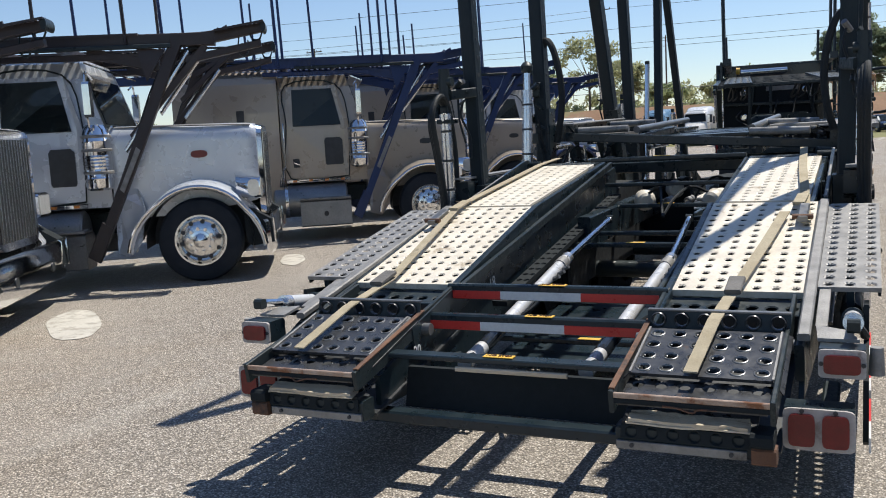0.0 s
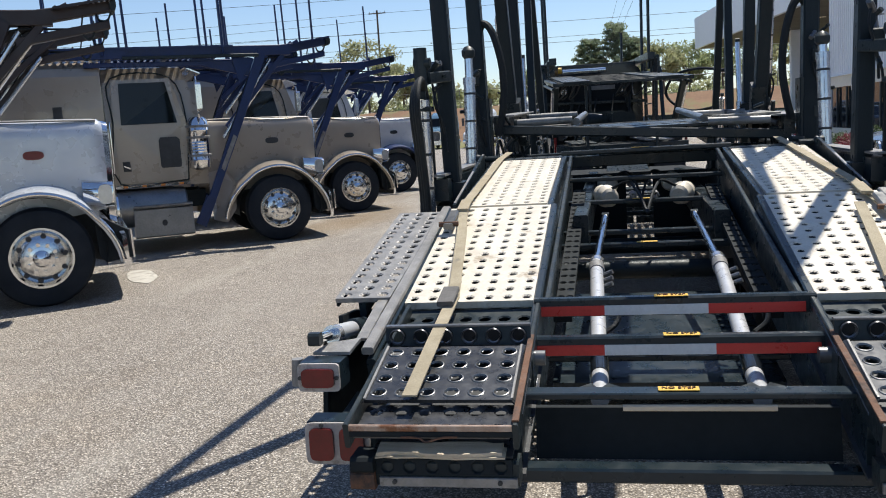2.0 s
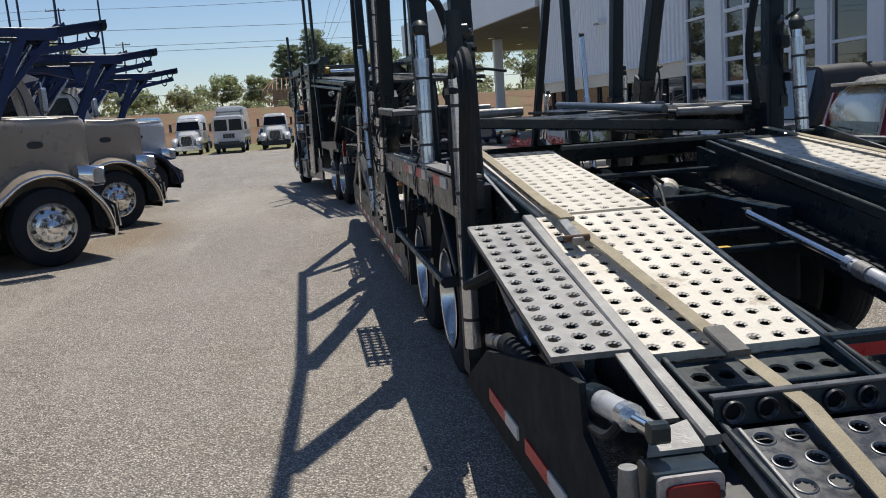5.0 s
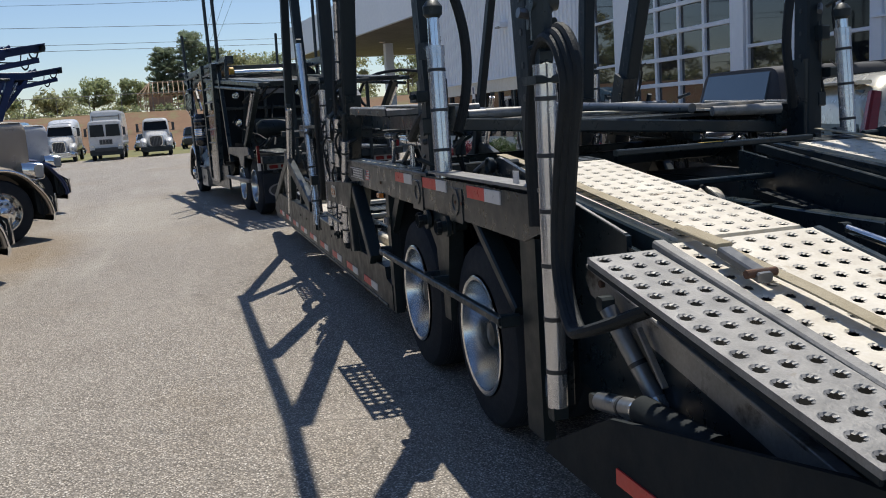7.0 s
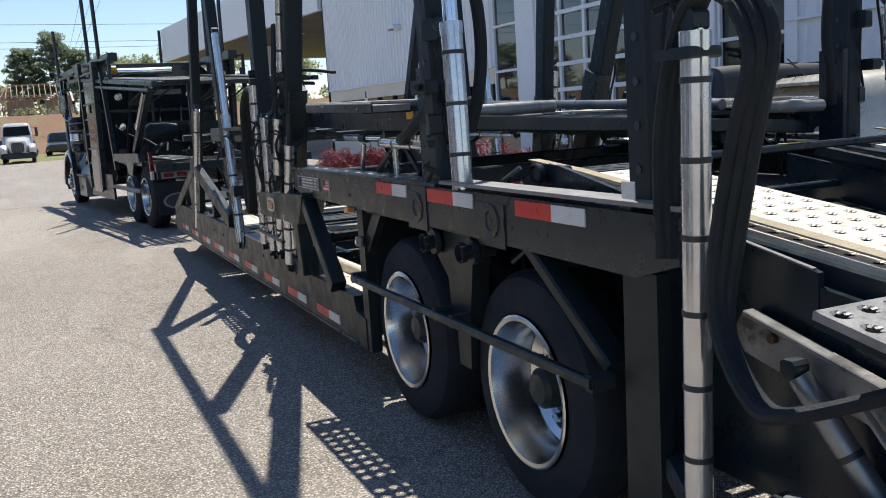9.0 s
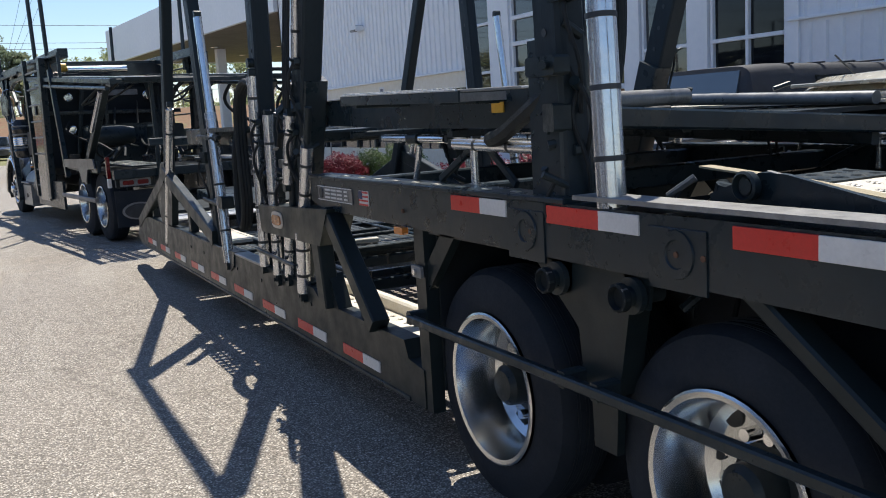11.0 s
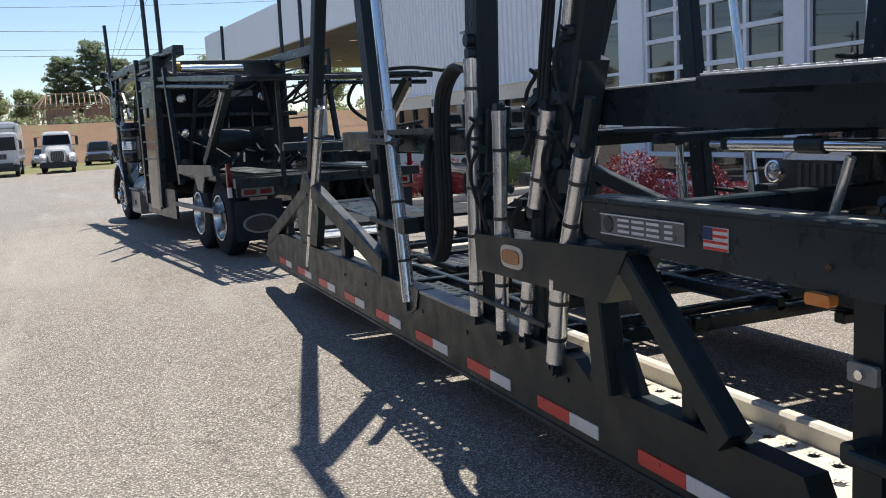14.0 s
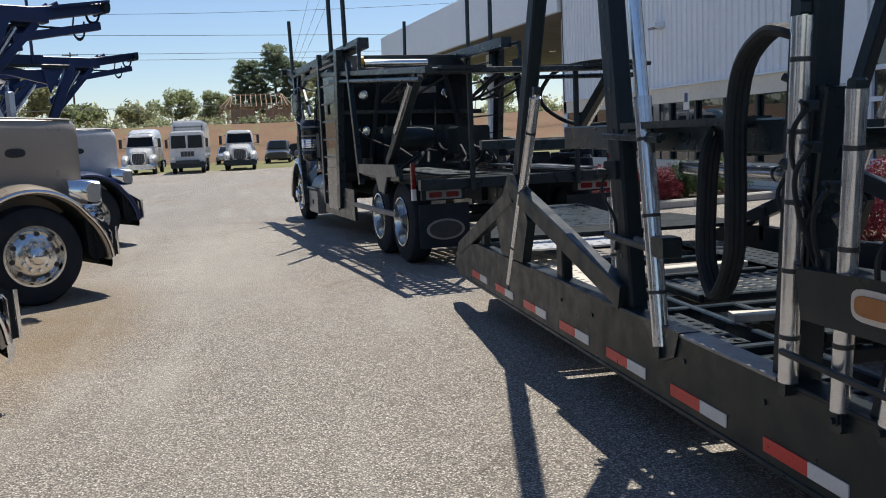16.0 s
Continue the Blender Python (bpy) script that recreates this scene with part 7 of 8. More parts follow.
    part("ladder_rung", Mesh().bar(P(0.0, 12.1, 1.48), P(0.0, 11.7, 1.46), 0.03, 0.03), "wornblack", mid)
    # lower deck track and bright curb; far side's shade put into darker steel
    plate(0.10, 0.405, 8.5, 10.75, 0.43, 0.43, 3, 22, 0.024, "deck" if s < 0 else "wornblack", "lower_track", label="punched lower deck track, pale on the near side", star=True)
    # added dark sheets under the tracks, blocking sun through the holes
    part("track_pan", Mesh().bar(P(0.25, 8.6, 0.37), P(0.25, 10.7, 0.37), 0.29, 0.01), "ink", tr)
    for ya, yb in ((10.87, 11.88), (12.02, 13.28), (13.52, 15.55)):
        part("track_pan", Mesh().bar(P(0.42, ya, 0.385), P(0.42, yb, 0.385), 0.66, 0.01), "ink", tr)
    part("track_curb", Mesh().bar(P(0.44, 8.42, 0.46), P(0.44, 10.8, 0.46), 0.06, 0.085, ch=0.026), "deck" if s < 0 else "wornblack", tr, "rounded wheel curb, pale on the near side")
    plate(0.11, 0.60, 10.85, 11.75, 0.42, 0.42, 5, 9, 0.028, "wornblack", "lower_grate", label="dark punched lower deck grate")
    plate(0.11, 0.60, 12.0, 13.3, 0.43, 0.43, 5, 13, 0.028, "wornblack", "lower_grate", label="dark punched lower deck grate")
    plate(0.30, 0.72, 13.5, 15.6, 0.46, 0.46, 4, 20, 0.019, "deck" if s < 0 else "wornblack", "lower_track", label="punched lower deck track, pale on the near side")
    for y in (8.7, 9.6, 10.6):
        part("deck_rung", Mesh().bar(P(0.09, y, 0.34), P(0.46, y, 0.34), 0.08, 0.06), "black", tr)
    for y in (10.84, 11.8, 12.5, 13.4, 14.3, 15.2):
        part("deck_rung", Mesh().bar(P(0.1, y, 0.37), P(1.3, y, 0.37), 0.08, 0.08), "black", tr)


for s in (-1, 1):
    ramp_track(s)


def fittings(c, n, seed, sx=0.05, sy=0.08, sz=0.2):
    """A valve block on a post, with unions and short hydraulic lines as pieces of it."""
    rnd = random.Random(seed)
    c = Vector(c)
    v = part("valve_block", Mesh().box(c, (0.06, 0.1, 0.09), 0.008, rnd.uniform(-0.3, 0.3)), "wornblack", tr, "dark hydraulic valve block")
    for k in range(n):
        q = c + Vector((rnd.uniform(-sx, sx), rnd.uniform(-sy, sy), rnd.uniform(-sz, sz)))
        d = Vector((rnd.uniform(-1, 1), rnd.uniform(-1, 1), rnd.uniform(-1, 1))).normalized() * rnd.uniform(0.025, 0.06)
        part("union", Mesh().tube(q - d, q + d, rnd.uniform(0.01, 0.02), 8), rnd.choice(("wornblack", "wornblack", "steel", "black")), v)
        if k % 3 == 0:
            part("thin_hose", Mesh().pipe([q, q + Vector((-0.02, rnd.uniform(-0.05, 0.05), -0.1)), q + Vector((0.02, rnd.uniform(-0.06, 0.06), -0.25)), q + Vector((0.04, 0, -0.4))], 0.008, 6), "hose", v)


for sd, side in ((1, -1), (2, 1)):
    X = CX + side * SIDE
    for k, (d, y, z, n) in enumerate(((0.02, 10.72, 1.45, 6), (0.02, 10.55, 1.05, 4), (0.0, 9.98, 1.62, 9), (0.02, 9.85, 1.30, 4), (0.02, 12.3, 1.3, 4), (0.05, 7.45, 1.5, 5), (0.06, 7.4, 1.9, 4), (0.05, 5.85, 1.9, 5), (0.3, 8.6, 1.38, 7), (0.3, 7.7, 1.36, 7), (0.25, 7.0, 1.12, 5))):
        fittings((X - side * d, y, z), n, 50 * sd + k)


def lower_deck():
    for k, (x0, x1, y0, y1) in enumerate(((-0.45, 0.5, 11.8, 12.6), (-0.5, 0.4, 12.9, 13.7))):
        p = part("centre_plate", Mesh().perf((CX + x0, y0, 0.47), (x1 - x0, 0, 0), (0, y1 - y0, 0), 9, 10, 0.026, 0.02), "wornblack", tr, "dark punched steel floor plate")
        part("plate_frame", Mesh().bar((CX + x0, y0, 0.475), (CX + x1, y0, 0.475), 0.05, 0.05).bar((CX + x0, y1, 0.475), (CX + x1, y1, 0.475), 0.05, 0.05).bar((CX + x0, y0, 0.475), (CX + x0, y1, 0.475), 0.05, 0.05), "wornblack", p)
    # unseen solid sheet, edge-on to the eye, added to shade the ground below
    part("deck_pan", Mesh().slab([(CX - 0.35, 7.7, 1.44), (CX + 1.08, 7.7, 1.44), (CX + 1.08, 11.0, 1.45), (CX - 0.35, 11.0, 1.45)], (0, 0, 0.02)), "black", tr)
    for x0, x1 in ((-0.72, -0.02), (0.02, 0.72)):
        part("mid_deck_plate", Mesh().perf((CX + x0, 11.05, 1.465), (x1 - x0, 0, 0), (0, 0.75, 0), 7, 8, 0.014, 0.02), "black", tr)
    for y, a in ((12.2, -0.2), (13.9, 0.1)):
        part("loose_board", Mesh().box((CX - 0.1 + a, y, 0.5), (0.75, 0.11, 0.04), 0.006, a), "deck", tr, "pale board on the lower deck")
    for k in range(5):
        y = 10.9 + 0.95 * k
        part("cross_channel", Mesh().bar((CX - 1.0, y, 0.43), (CX + 1.0, y + 0.05, 0.43), 0.06, 0.05), "black", tr)
    for x in (-0.62, 0.62):
        part("centre_stringer", Mesh().bar((CX + x, 10.8, 0.42), (CX + x, 15.5, 0.42), 0.05, 0.08), "black", tr)
    for k in range(4):
        part("shock_tube", Mesh().tube((CX - 0.7 + 0.45 * k, 9.0, 0.75), (CX - 0.6 + 0.4 * k, 8.4, 0.9), 0.035, 10), "wornblack", tr)
    part("bright_sheet", Mesh().perf((CX - 1.1, 14.7, 0.60), (0.9, 0, 0), (0, 0.95, 0.02), 8, 8, 0.02, 0.015), "palesteel", tr, "bright punched sheet on the front deck")


lower_deck()


def trailer_middle():
    w = 0.54

    def cross(y, z, h=0.06, d=0.05, mat="black", hw=w, name="cross_bar"):
        return part(name, Mesh().bar((CX - hw, y, z), (CX + hw, y, z), d, h), mat, tr)
    b1 = cross(3.96, 0.795, 0.075)
    b2 = cross(3.70, 0.70, 0.075, hw=0.52)
    for b, y, z in ((b1, 3.934, 0.782), (b2, 3.674, 0.687)):
        for k, (x0, x1, m) in enumerate(((-0.52, -0.26, "red"), (-0.26, 0.14, "white"), (0.14, 0.5, "red"))):
            part("reflective_stripe", Mesh().bar((CX + x0, y, z), (CX + x1, y, z), 0.005, 0.04, ch=0.001), m, b)
    b3 = cross(3.30, 0.637, 0.022, 0.08, hw=0.56)
    part("worn_strip", Mesh().bar((CX - 0.2, 3.26, 0.60), (CX + 0.28, 3.26, 0.60), 0.02, 0.02), "wood", b3)
    for b, x, y, z in ((b1, 0.0, 3.955, 0.8345), (b2, 0.02, 3.695, 0.7395), (b3, -0.02, 3.3, 0.652)):
        lb = part("warning_label", Mesh().box((CX + x, y, z), (0.13, 0.045, 0.003), 0.0005), "yellow", b, "worn yellow warning label")
        lettering(lb, "NO STEP", Matrix.Translation((CX + x, y, z + 0.003)), 0.028, "rust")
    for y, z, tag in ((4.62, 0.405, 1), (5.74, 0.79, 1), (6.05, 0.83, 0), (6.72, 0.96, 1), (6.9, 1.11, 0), (6.62, 1.318, 1)):
        b = cross(y, z, 0.03, 0.05, hw=0.56)
        if tag:
            part("yellow_tag", Mesh().box((CX - 0.03, y, z + 0.0165), (0.12, 0.045, 0.003), 0.0005), "yellow", b)
    for x in (-0.315, 0.31):
        c0 = cylinder(tr, (CX + x, 5.14, 0.78), (CX + x * 0.86, 6.0, 0.93), 0.034, 0.02, 0.62, bands=0)
        part("barrel", Mesh().tube((CX + x, 5.14, 0.78), (CX + x * 0.92, 3.98, 0.605), 0.034, 16), "palesteel", c0, "pale steel cylinder barrel")
        part("dark_band", Mesh().tube((CX + x * 0.92, 3.98, 0.605), (CX + x * 0.9, 3.74, 0.57), 0.036, 16), "tractorblack", c0)
        part("barrel_end", Mesh().tube((CX + x * 0.9, 3.74, 0.57), (CX + x * 0.89, 3.52, 0.545), 0.033, 16), "palesteel", c0)
        part("collar", Mesh().tube((CX + x * 0.995, 5.09, 0.772), (CX + x * 0.985, 5.0, 0.758), 0.04, 16), "galv", c0)
        for k in range(3):
            q = 4.95 - 0.09 * k
            part("union", Mesh().tube((CX + x * 0.97 + 0.03, q, 0.75 - 0.014 * k), (CX + x * 0.97 + 0.075, q - 0.02, 0.77 - 0.014 * k), 0.012, 8), "steel", c0)
        for sd in (-1, 1):
            part("foot_plate", Mesh().slab([(CX + x * 0.89, 3.5, 0.58), (CX + x * 0.89 + sd * 0.12, 3.46, 0.585), (CX + x * 0.89 + sd * 0.03, 3.56, 0.585)], (0, 0, 0.01)), "wornblack", c0)
        part("hose", Mesh().pipe([(CX + x + 0.06, 4.5, 0.68), (CX + x + 0.11, 4.4, 0.70), (CX + x + 0.1, 4.25, 0.66), (CX + x + 0.04, 4.2, 0.62)], 0.012, 6), "hose", tr)
    # belly: added low dark sheet for the deep shade, tail panel and cross beam
    part("belly_pan", Mesh().slab([(CX - 0.52, 4.45, 0.30), (CX + 0.52, 4.45, 0.30), (CX + 0.52, 6.0, 0.42), (CX - 0.52, 6.0, 0.42)], (0, 0, 0.03)), "black", tr)
    part("tail_panel", Mesh().slab([(CX - 0.50, 3.36, 0.385), (CX + 0.50, 3.36, 0.385), (CX + 0.50, 3.40, 0.555), (CX - 0.50, 3.40, 0.555)], (0, 0.03, 0)), "matteblack", tr)
    part("tail_beam", Mesh().bar((CX - 0.62, 3.28, 0.37), (CX + 0.62, 3.28, 0.37), 0.08, 0.05), "black", tr)
    for s in (-1, 1):
        part("inner_frame", Mesh().slab([(CX + s * 0.53, 3.2, 0.42), (CX + s * 0.53, 3.2, 0.56), (CX + s * 0.53, 4.0, 0.76), (CX + s * 0.53, 7.2, 1.24), (CX + s * 0.53, 7.2, 0.9), (CX + s * 0.53, 4.2, 0.4)], (s * 0.025, 0, 0)), "black", tr)
        part("main_frame", Mesh().bar((CX + s * 0.42, 5.9, 0.85), (CX + s * 0.42, 9.6, 0.9), 0.09, 0.22), "black", tr)
    for y in (7.97, 6.75):
        part("axle", Mesh().tube((CX - 0.9, y, 0.47), (CX + 0.9, y, 0.47), 0.065, 12), "wornblack", tr)
        for s in (-1, 1):
            bc = part("brake_chamber", Mesh().lathe((CX + s * 0.24, y + 0.26, 0.96), (s * 0.35, 1, 0.1), [(0, 0.001), (0, 0.05), (0.02, 0.07), (0.08, 0.075), (0.1, 0.085), (0.12, 0.075), (0.2, 0.07), (0.22, 0.001)], 18), "deck", tr, "pale spring brake chamber")
            part("coil_spring", Mesh().pipe([(CX + s * 0.08 + 0.022 * math.cos(q * 1.57), y + 0.22 + 0.006 * q, 0.97 + 0.022 * math.sin(q * 1.57)) for q in range(40)], 0.006, 5), "galv", bc)
            part("brake_hose", Mesh().pipe([(CX + s * 0.24, y + 0.3, 1.02), (CX + s * 0.12, y + 0.2, 1.08), (CX + s * 0.05, y - 0.1, 1.02), (CX, y - 0.3, 0.9)], 0.011, 6), "hose", bc)
    for y in (8.5, 9.55):
        part("deck_cross_beam", Mesh().bar((CX - 1.2, y, 1.17), (CX + 1.2, y, 1.17), 0.1, 0.1), "black", tr)
    part("deck_cross_tube", Mesh().bar((CX - 1.12, 7.62, 1.50), (CX + 1.12, 7.62, 1.34), 0.07, 0.075), "black", tr)
    for y, z in ((8.4, 1.45), (9.5, 1.45)):
        part("deck_cross_tube", Mesh().bar((CX - 1.15, y, z), (CX + 1.15, y, z), 0.05, 0.035), "black", tr)
    for y in (11.2, 12.6, 14.0, 15.4):
        part("mid_cross_beam", Mesh().bar((CX - 1.2, y, 1.42), (CX + 1.2, y, 1.42), 0.08, 0.08), "black", tr)
    part("neck", Mesh().bar((CX, 15.6, 0.55), (CX, 17.2, 0.62), 0.7, 0.22), "black", tr)
    part("front_deck", Mesh().slab([(CX - 1.2, 15.2, 0.62), (CX + 1.2, 15.2, 0.62), (CX + 0.9, 16.2, 0.64), (CX - 0.9, 16.2, 0.64)], (0, 0, 0.03)), "matteblack", tr)
    # hanging hose loop ahead of the third post
    for k in range(3):
        o = 0.022 * k
        part("hose", Mesh().pipe([(-2.64 + o, 10.70, 1.76), (-2.66 + o, 10.78, 1.80), (-2.67 + o, 10.90, 1.81), (-2.68 + o, 11.04, 1.71), (-2.68 + o, 11.10, 1.5), (-2.68 + o, 11.10, 1.2), (-2.67 + o, 11.14, 0.98), (-2.66 + o, 11.27, 0.83), (-2.65 + o, 11.38, 0.95), (-2.64 + o, 11.40, 1.15), (-2.63 + o, 11.38, 1.4), (-2.55 + o, 11.42, 1.5)], 0.022, 8), "hose", tr)
    lettering(tr, "18", Matrix.Translation((CX - 0.515, 4.45, 0.75)) @ Euler((radians(90), 0, radians(90))).to_matrix().to_4x4(), 0.09, "white")
    lettering(tr, "20", Matrix.Translation((CX - 0.50, 3.5, 0.6)) @ Euler((radians(90), 0, radians(90))).to_matrix().to_4x4(), 0.07, "white")


trailer_middle()
# ---- tractor ahead of the trailer ----
TH = 97.0
TR_O = (-2.42, 26.2)


def tractor():
    t = long_nose_truck("haul_tractor", "tractorblack", "black", "black long-nosed tractor with car deck over its frame", TR_O, TH, sleeper=1.6, rack=True, group="", poles=False, roof=2.7, plates=False)
    OFFSET[t.name] = Vector((0, 0, 0))
    turn = Matrix.Rotation(radians(-TH), 4, "Z")

    def HX(x, y, z):
        """A place in the yard, in the tractor's own axes."""
        return tuple(turn @ Vector((x - TR_O[0], y - TR_O[1], z)))
    # rear axles
    for x in (-6.3, -7.35):
        for side in (-1, 1):
            wheel(t, (x, side * 1.2, 0.5), side, dish=True, w=0.27)
        part("axle", Mesh().tube((x, -1, 0.5), (x, 1, 0.5), 0.07, 10), "wornblack", t)
    bk = part("back_panel", Mesh().slab([(-3.85, -0.86, 1.0), (-3.85, 1.2, 1.0), (-3.85, 1.2, 2.36), (-3.85, -0.86, 2.36)], (-0.06, 0, 0)), "matteblack", t, "plain black rear bulkhead with round lamps")
    for y, z in ((0.76, 2.21), (0.74, 1.64), (-0.13, 1.63), (-0.59, 1.62), (-0.61, 2.21), (-0.6, 1.2)):
            part("work_lamp", Mesh().lathe((-3.92, y, z), (-1, 0, 0), [(0, 0.075), (0.03, 0.075), (0.035, 0.06), (0.02, 0.05), (0.02, 0.001)], 16), "chrome", bk)
    part("bulkhead_sign", Mesh().box((-3.93, -0.1, 2.27), (0.02, 0.7, 0.1), 0.004), "galv", bk)
    part("gap_panel", Mesh().box((-4.2, 0, 1.35), (0.5, 1.2, 0.7), 0.03), "black", bk)
    # raised deck frame
    dk = part("upper_deck_frame", Mesh().bar((-3.0, 1.25, 2.60), (-8.8, 1.25, 2.20), 0.08, 0.07).bar((-3.0, -1.25, 2.60), (-8.8, -1.25, 2.20), 0.08, 0.07), "black", t)
    for k in range(8):
        x = -3.2 - 0.78 * k
        part("deck_cross", Mesh().bar((x, -1.22, 2.58 + (x + 3.2) * 0.069), (x, 1.22, 2.58 + (x + 3.2) * 0.069), 0.07, 0.06), "black", dk)
    for y in (-0.85, 0.85):
        part("deck_track", Mesh().perf((-8.8, y - 0.25, 2.245), (5.6, 0, 0.386), (0, 0.5, 0), 40, 4, 0.03, 0.04), "wornblack", dk)
    part("deck_roller", Mesh().tube((-4.3, -0.2, 2.66), (-4.3, 0.8, 2.66), 0.06, 16), "chrome", dk, "bright steel roller")
    part("yellow_strap", Mesh().lathe((-4.3, 0.82, 2.7), (0, 1, 0), [(0, 0.075), (0.08, 0.075)], 14), "yellow", dk)
    for y in (1.2, -1.2):
        part("top_rail", Mesh().bar((-3.0, y, 2.86), (-5.6, y, 2.82), 0.05, 0.05), "black", dk)
    for x in (-4.6, -5.6):
        for y in (-1.2, 1.2):
            part("rail_post", Mesh().bar((x, y, 2.45), (x, y, 2.84), 0.05, 0.05, (1, 0, 0)), "black", dk)
    for y in (-1.28, 1.28):
        part("side_strut", Mesh().bar((-8.28, y * 0.94, 2.2), (-6.93, y * 0.94, 1.2), 0.09, 0.12), "wornblack", dk)
        part("strut_rod", Mesh().tube((-8.2, y * 0.99, 2.1), (-7.5, y * 0.99, 1.58), 0.035, 10), "rod", dk)
        part("side_post", Mesh().bar((-4.35, y, 0.5), (-4.65, y, 2.84), 0.1, 0.2, (1, 0, 0)), "black", dk)
        part("side_post", Mesh().bar((-3.2, y, 0.5), (-3.2, y, 2.9), 0.07, 0.12, (1, 0, 0)), "black", dk)
        part("side_post", Mesh().bar((-8.4, y * 0.51, 0.9), (-8.4, y * 0.51, 2.2), 0.05, 0.06, (1, 0, 0)), "wornblack", dk)
        part("slant_post", Mesh().bar((-5.25, y, 2.6), (-5.7, y, 0.9), 0.07, 0.1, (1, 0, 0)), "black", dk)
        for k in range(8):
            part("rung", Mesh().bar((-3.25, y, 0.7 + 0.28 * k), (-4.4, y, 0.7 + 0.28 * k), 0.03, 0.03), "galv", dk)
        for gx, g0, g1 in ((0.1, 2.72, 3.87), (-3.6, 2.6, 4.9), (-4.6, 2.6, 4.9)):
            part("guide_pole", Mesh().tube((gx, y * 0.9, g0), (gx, y * 0.92, g1), 0.035, 8), "black", dk)
        part("side_panel", Mesh().slab([(-3.1, y, 0.35), (-3.1, y, 0.8), (-5.2, y, 0.8), (-5.2, y, 0.35)], (0, -0.04 if y > 0 else 0.04, 0)), "black", t)
        part("toolbox_door", Mesh().slab([(-3.5, y * 1.003, 0.45), (-3.5, y * 1.003, 1.1), (-4.2, y * 1.003, 1.1), (-4.2, y * 1.003, 0.45)], (0, 0.02 if y > 0 else -0.02, 0)), "tractorblack", t)
        part("side_tube", Mesh().tube((-4.0, y * 1.0, 2.42), (-8.6, y * 1.0, 2.12), 0.03, 10), "black", dk)
        # mudguard, flap, guard bar
        part("mudguard", Mesh().slab([(-5.7, y, 1.04), (-5.75, y, 1.16), (-7.6, y, 1.16), (-7.6, y, 1.0), (-7.0, y, 1.0), (-6.9, y, 0.82), (-6.76, y, 0.82), (-6.65, y, 1.0)], (0, -0.05 if y > 0 else 0.05, 0)), "black", t)
        part("guard_bracket", Mesh().slab([(-5.65, y * 1.01, 1.06), (-5.7, y * 1.01, 1.18), (-7.5, y * 1.01, 1.2), (-7.58, y * 1.01, 1.06), (-7.15, y * 1.01, 1.04), (-7.0, y * 1.01, 0.85), (-6.75, y * 1.01, 0.85), (-6.6, y * 1.01, 1.05)], (0, 0.02 if y > 0 else -0.02, 0)), "steel", t)
        part("guard_bar", Mesh().bar((-5.6, y * 1.06, 0.62), (-7.7, y * 1.06, 0.62), 0.05, 0.06), "galv", t)
        part("red_reflector", Mesh().bar((-8.08, y * 0.98, 0.93), (-8.08, y * 0.98, 1.22), 0.05, 0.06, (1, 0, 0)), "redlens", t)
        part("white_reflector", Mesh().bar((-8.08, y * 0.98, 0.8), (-8.08, y * 0.98, 0.926), 0.05, 0.06, (1, 0, 0)), "white", t)
        lb = part("lamp_bar", Mesh().box((-8.2, y * 0.74, 0.86), (0.06, 0.52, 0.13), 0.01), "tractorblack", t)
        for k in range(2):
            part("lamp_lens", Mesh().box((-8.235, y * 0.74 + 0.2 * (k - 0.5), 0.86), (0.025, 0.15, 0.06), 0.012), "redlens", lb)
        part("lamp_frame", Mesh().box((-8.228, y * 0.74, 0.86), (0.02, 0.42, 0.1), 0.008), "tank", lb)
        part("mudflap", Mesh().box((-8.15, y * 0.72, 0.5), (0.02, 0.6, 0.5), 0.004), "rubber", t)
    part("rear_deck", Mesh().perf((-8.3, -1.2, 1.02), (2.4, 0, 0), (0, 2.4, 0), 18, 18, 0.03, 0.05), "matteblack", t)
    for y in (-0.72, 0.72):
        part("rear_track", Mesh().perf((-8.3, y - 0.26, 1.085), (2.2, 0, 0.02), (0, 0.52, 0), 18, 4, 0.03, 0.02), "wornblack" if y > 0 else "scuffed", t, "punched wheel track")
    for k, (a, b, m) in enumerate((((-3.97, -0.9, 1.1), (-3.97, -0.6, 2.5), "wornblack"), ((-3.97, 0.15, 1.0), (-3.97, 0.15, 2.5), "black"), ((-3.97, 0.7, 1.1), (-3.97, 0.5, 2.5), "wornblack"), ((-3.97, -1.2, 1.9), (-3.97, 1.2, 1.95), "black"))):
        part("bulkhead_rib", Mesh().bar(a, b, 0.07, 0.06, (1, 0, 0)), m, bk)
    for k in range(5):
        y = -0.8 + 0.4 * k
        part("air_line", Mesh().pipe([(-4.0, y, 2.2 - 0.1 * k), (-4.3, y + 0.1, 1.6), (-4.7, y * 0.6, 1.35), (-5.3, y * 0.4, 1.3)], 0.018, 6), "hose", t)
    part("pump_unit", Mesh().lathe((-5.0, 0.3, 1.5), (0, 1, 0), [(-0.3, 0.001), (-0.3, 0.14), (-0.1, 0.17), (0.2, 0.17), (0.3, 0.1), (0.3, 0.001)], 16), "wornblack", t)
    part("valve_block", Mesh().box((-5.5, -0.4, 1.45), (0.4, 0.5, 0.4), 0.03), "wornblack", t)
    part("hung_hose", Mesh().pipe([HX(0.62, 18.9, 2.33), HX(0.2, 19.4, 2.42), HX(-0.22, 20.0, 2.36), HX(-0.42, 20.2, 2.1), HX(-0.40, 20.2, 1.88), HX(-0.16, 20.0, 1.66), HX(0.1, 19.7, 1.58), HX(0.4, 19.3, 1.62)], 0.03, 8), "hose", t)
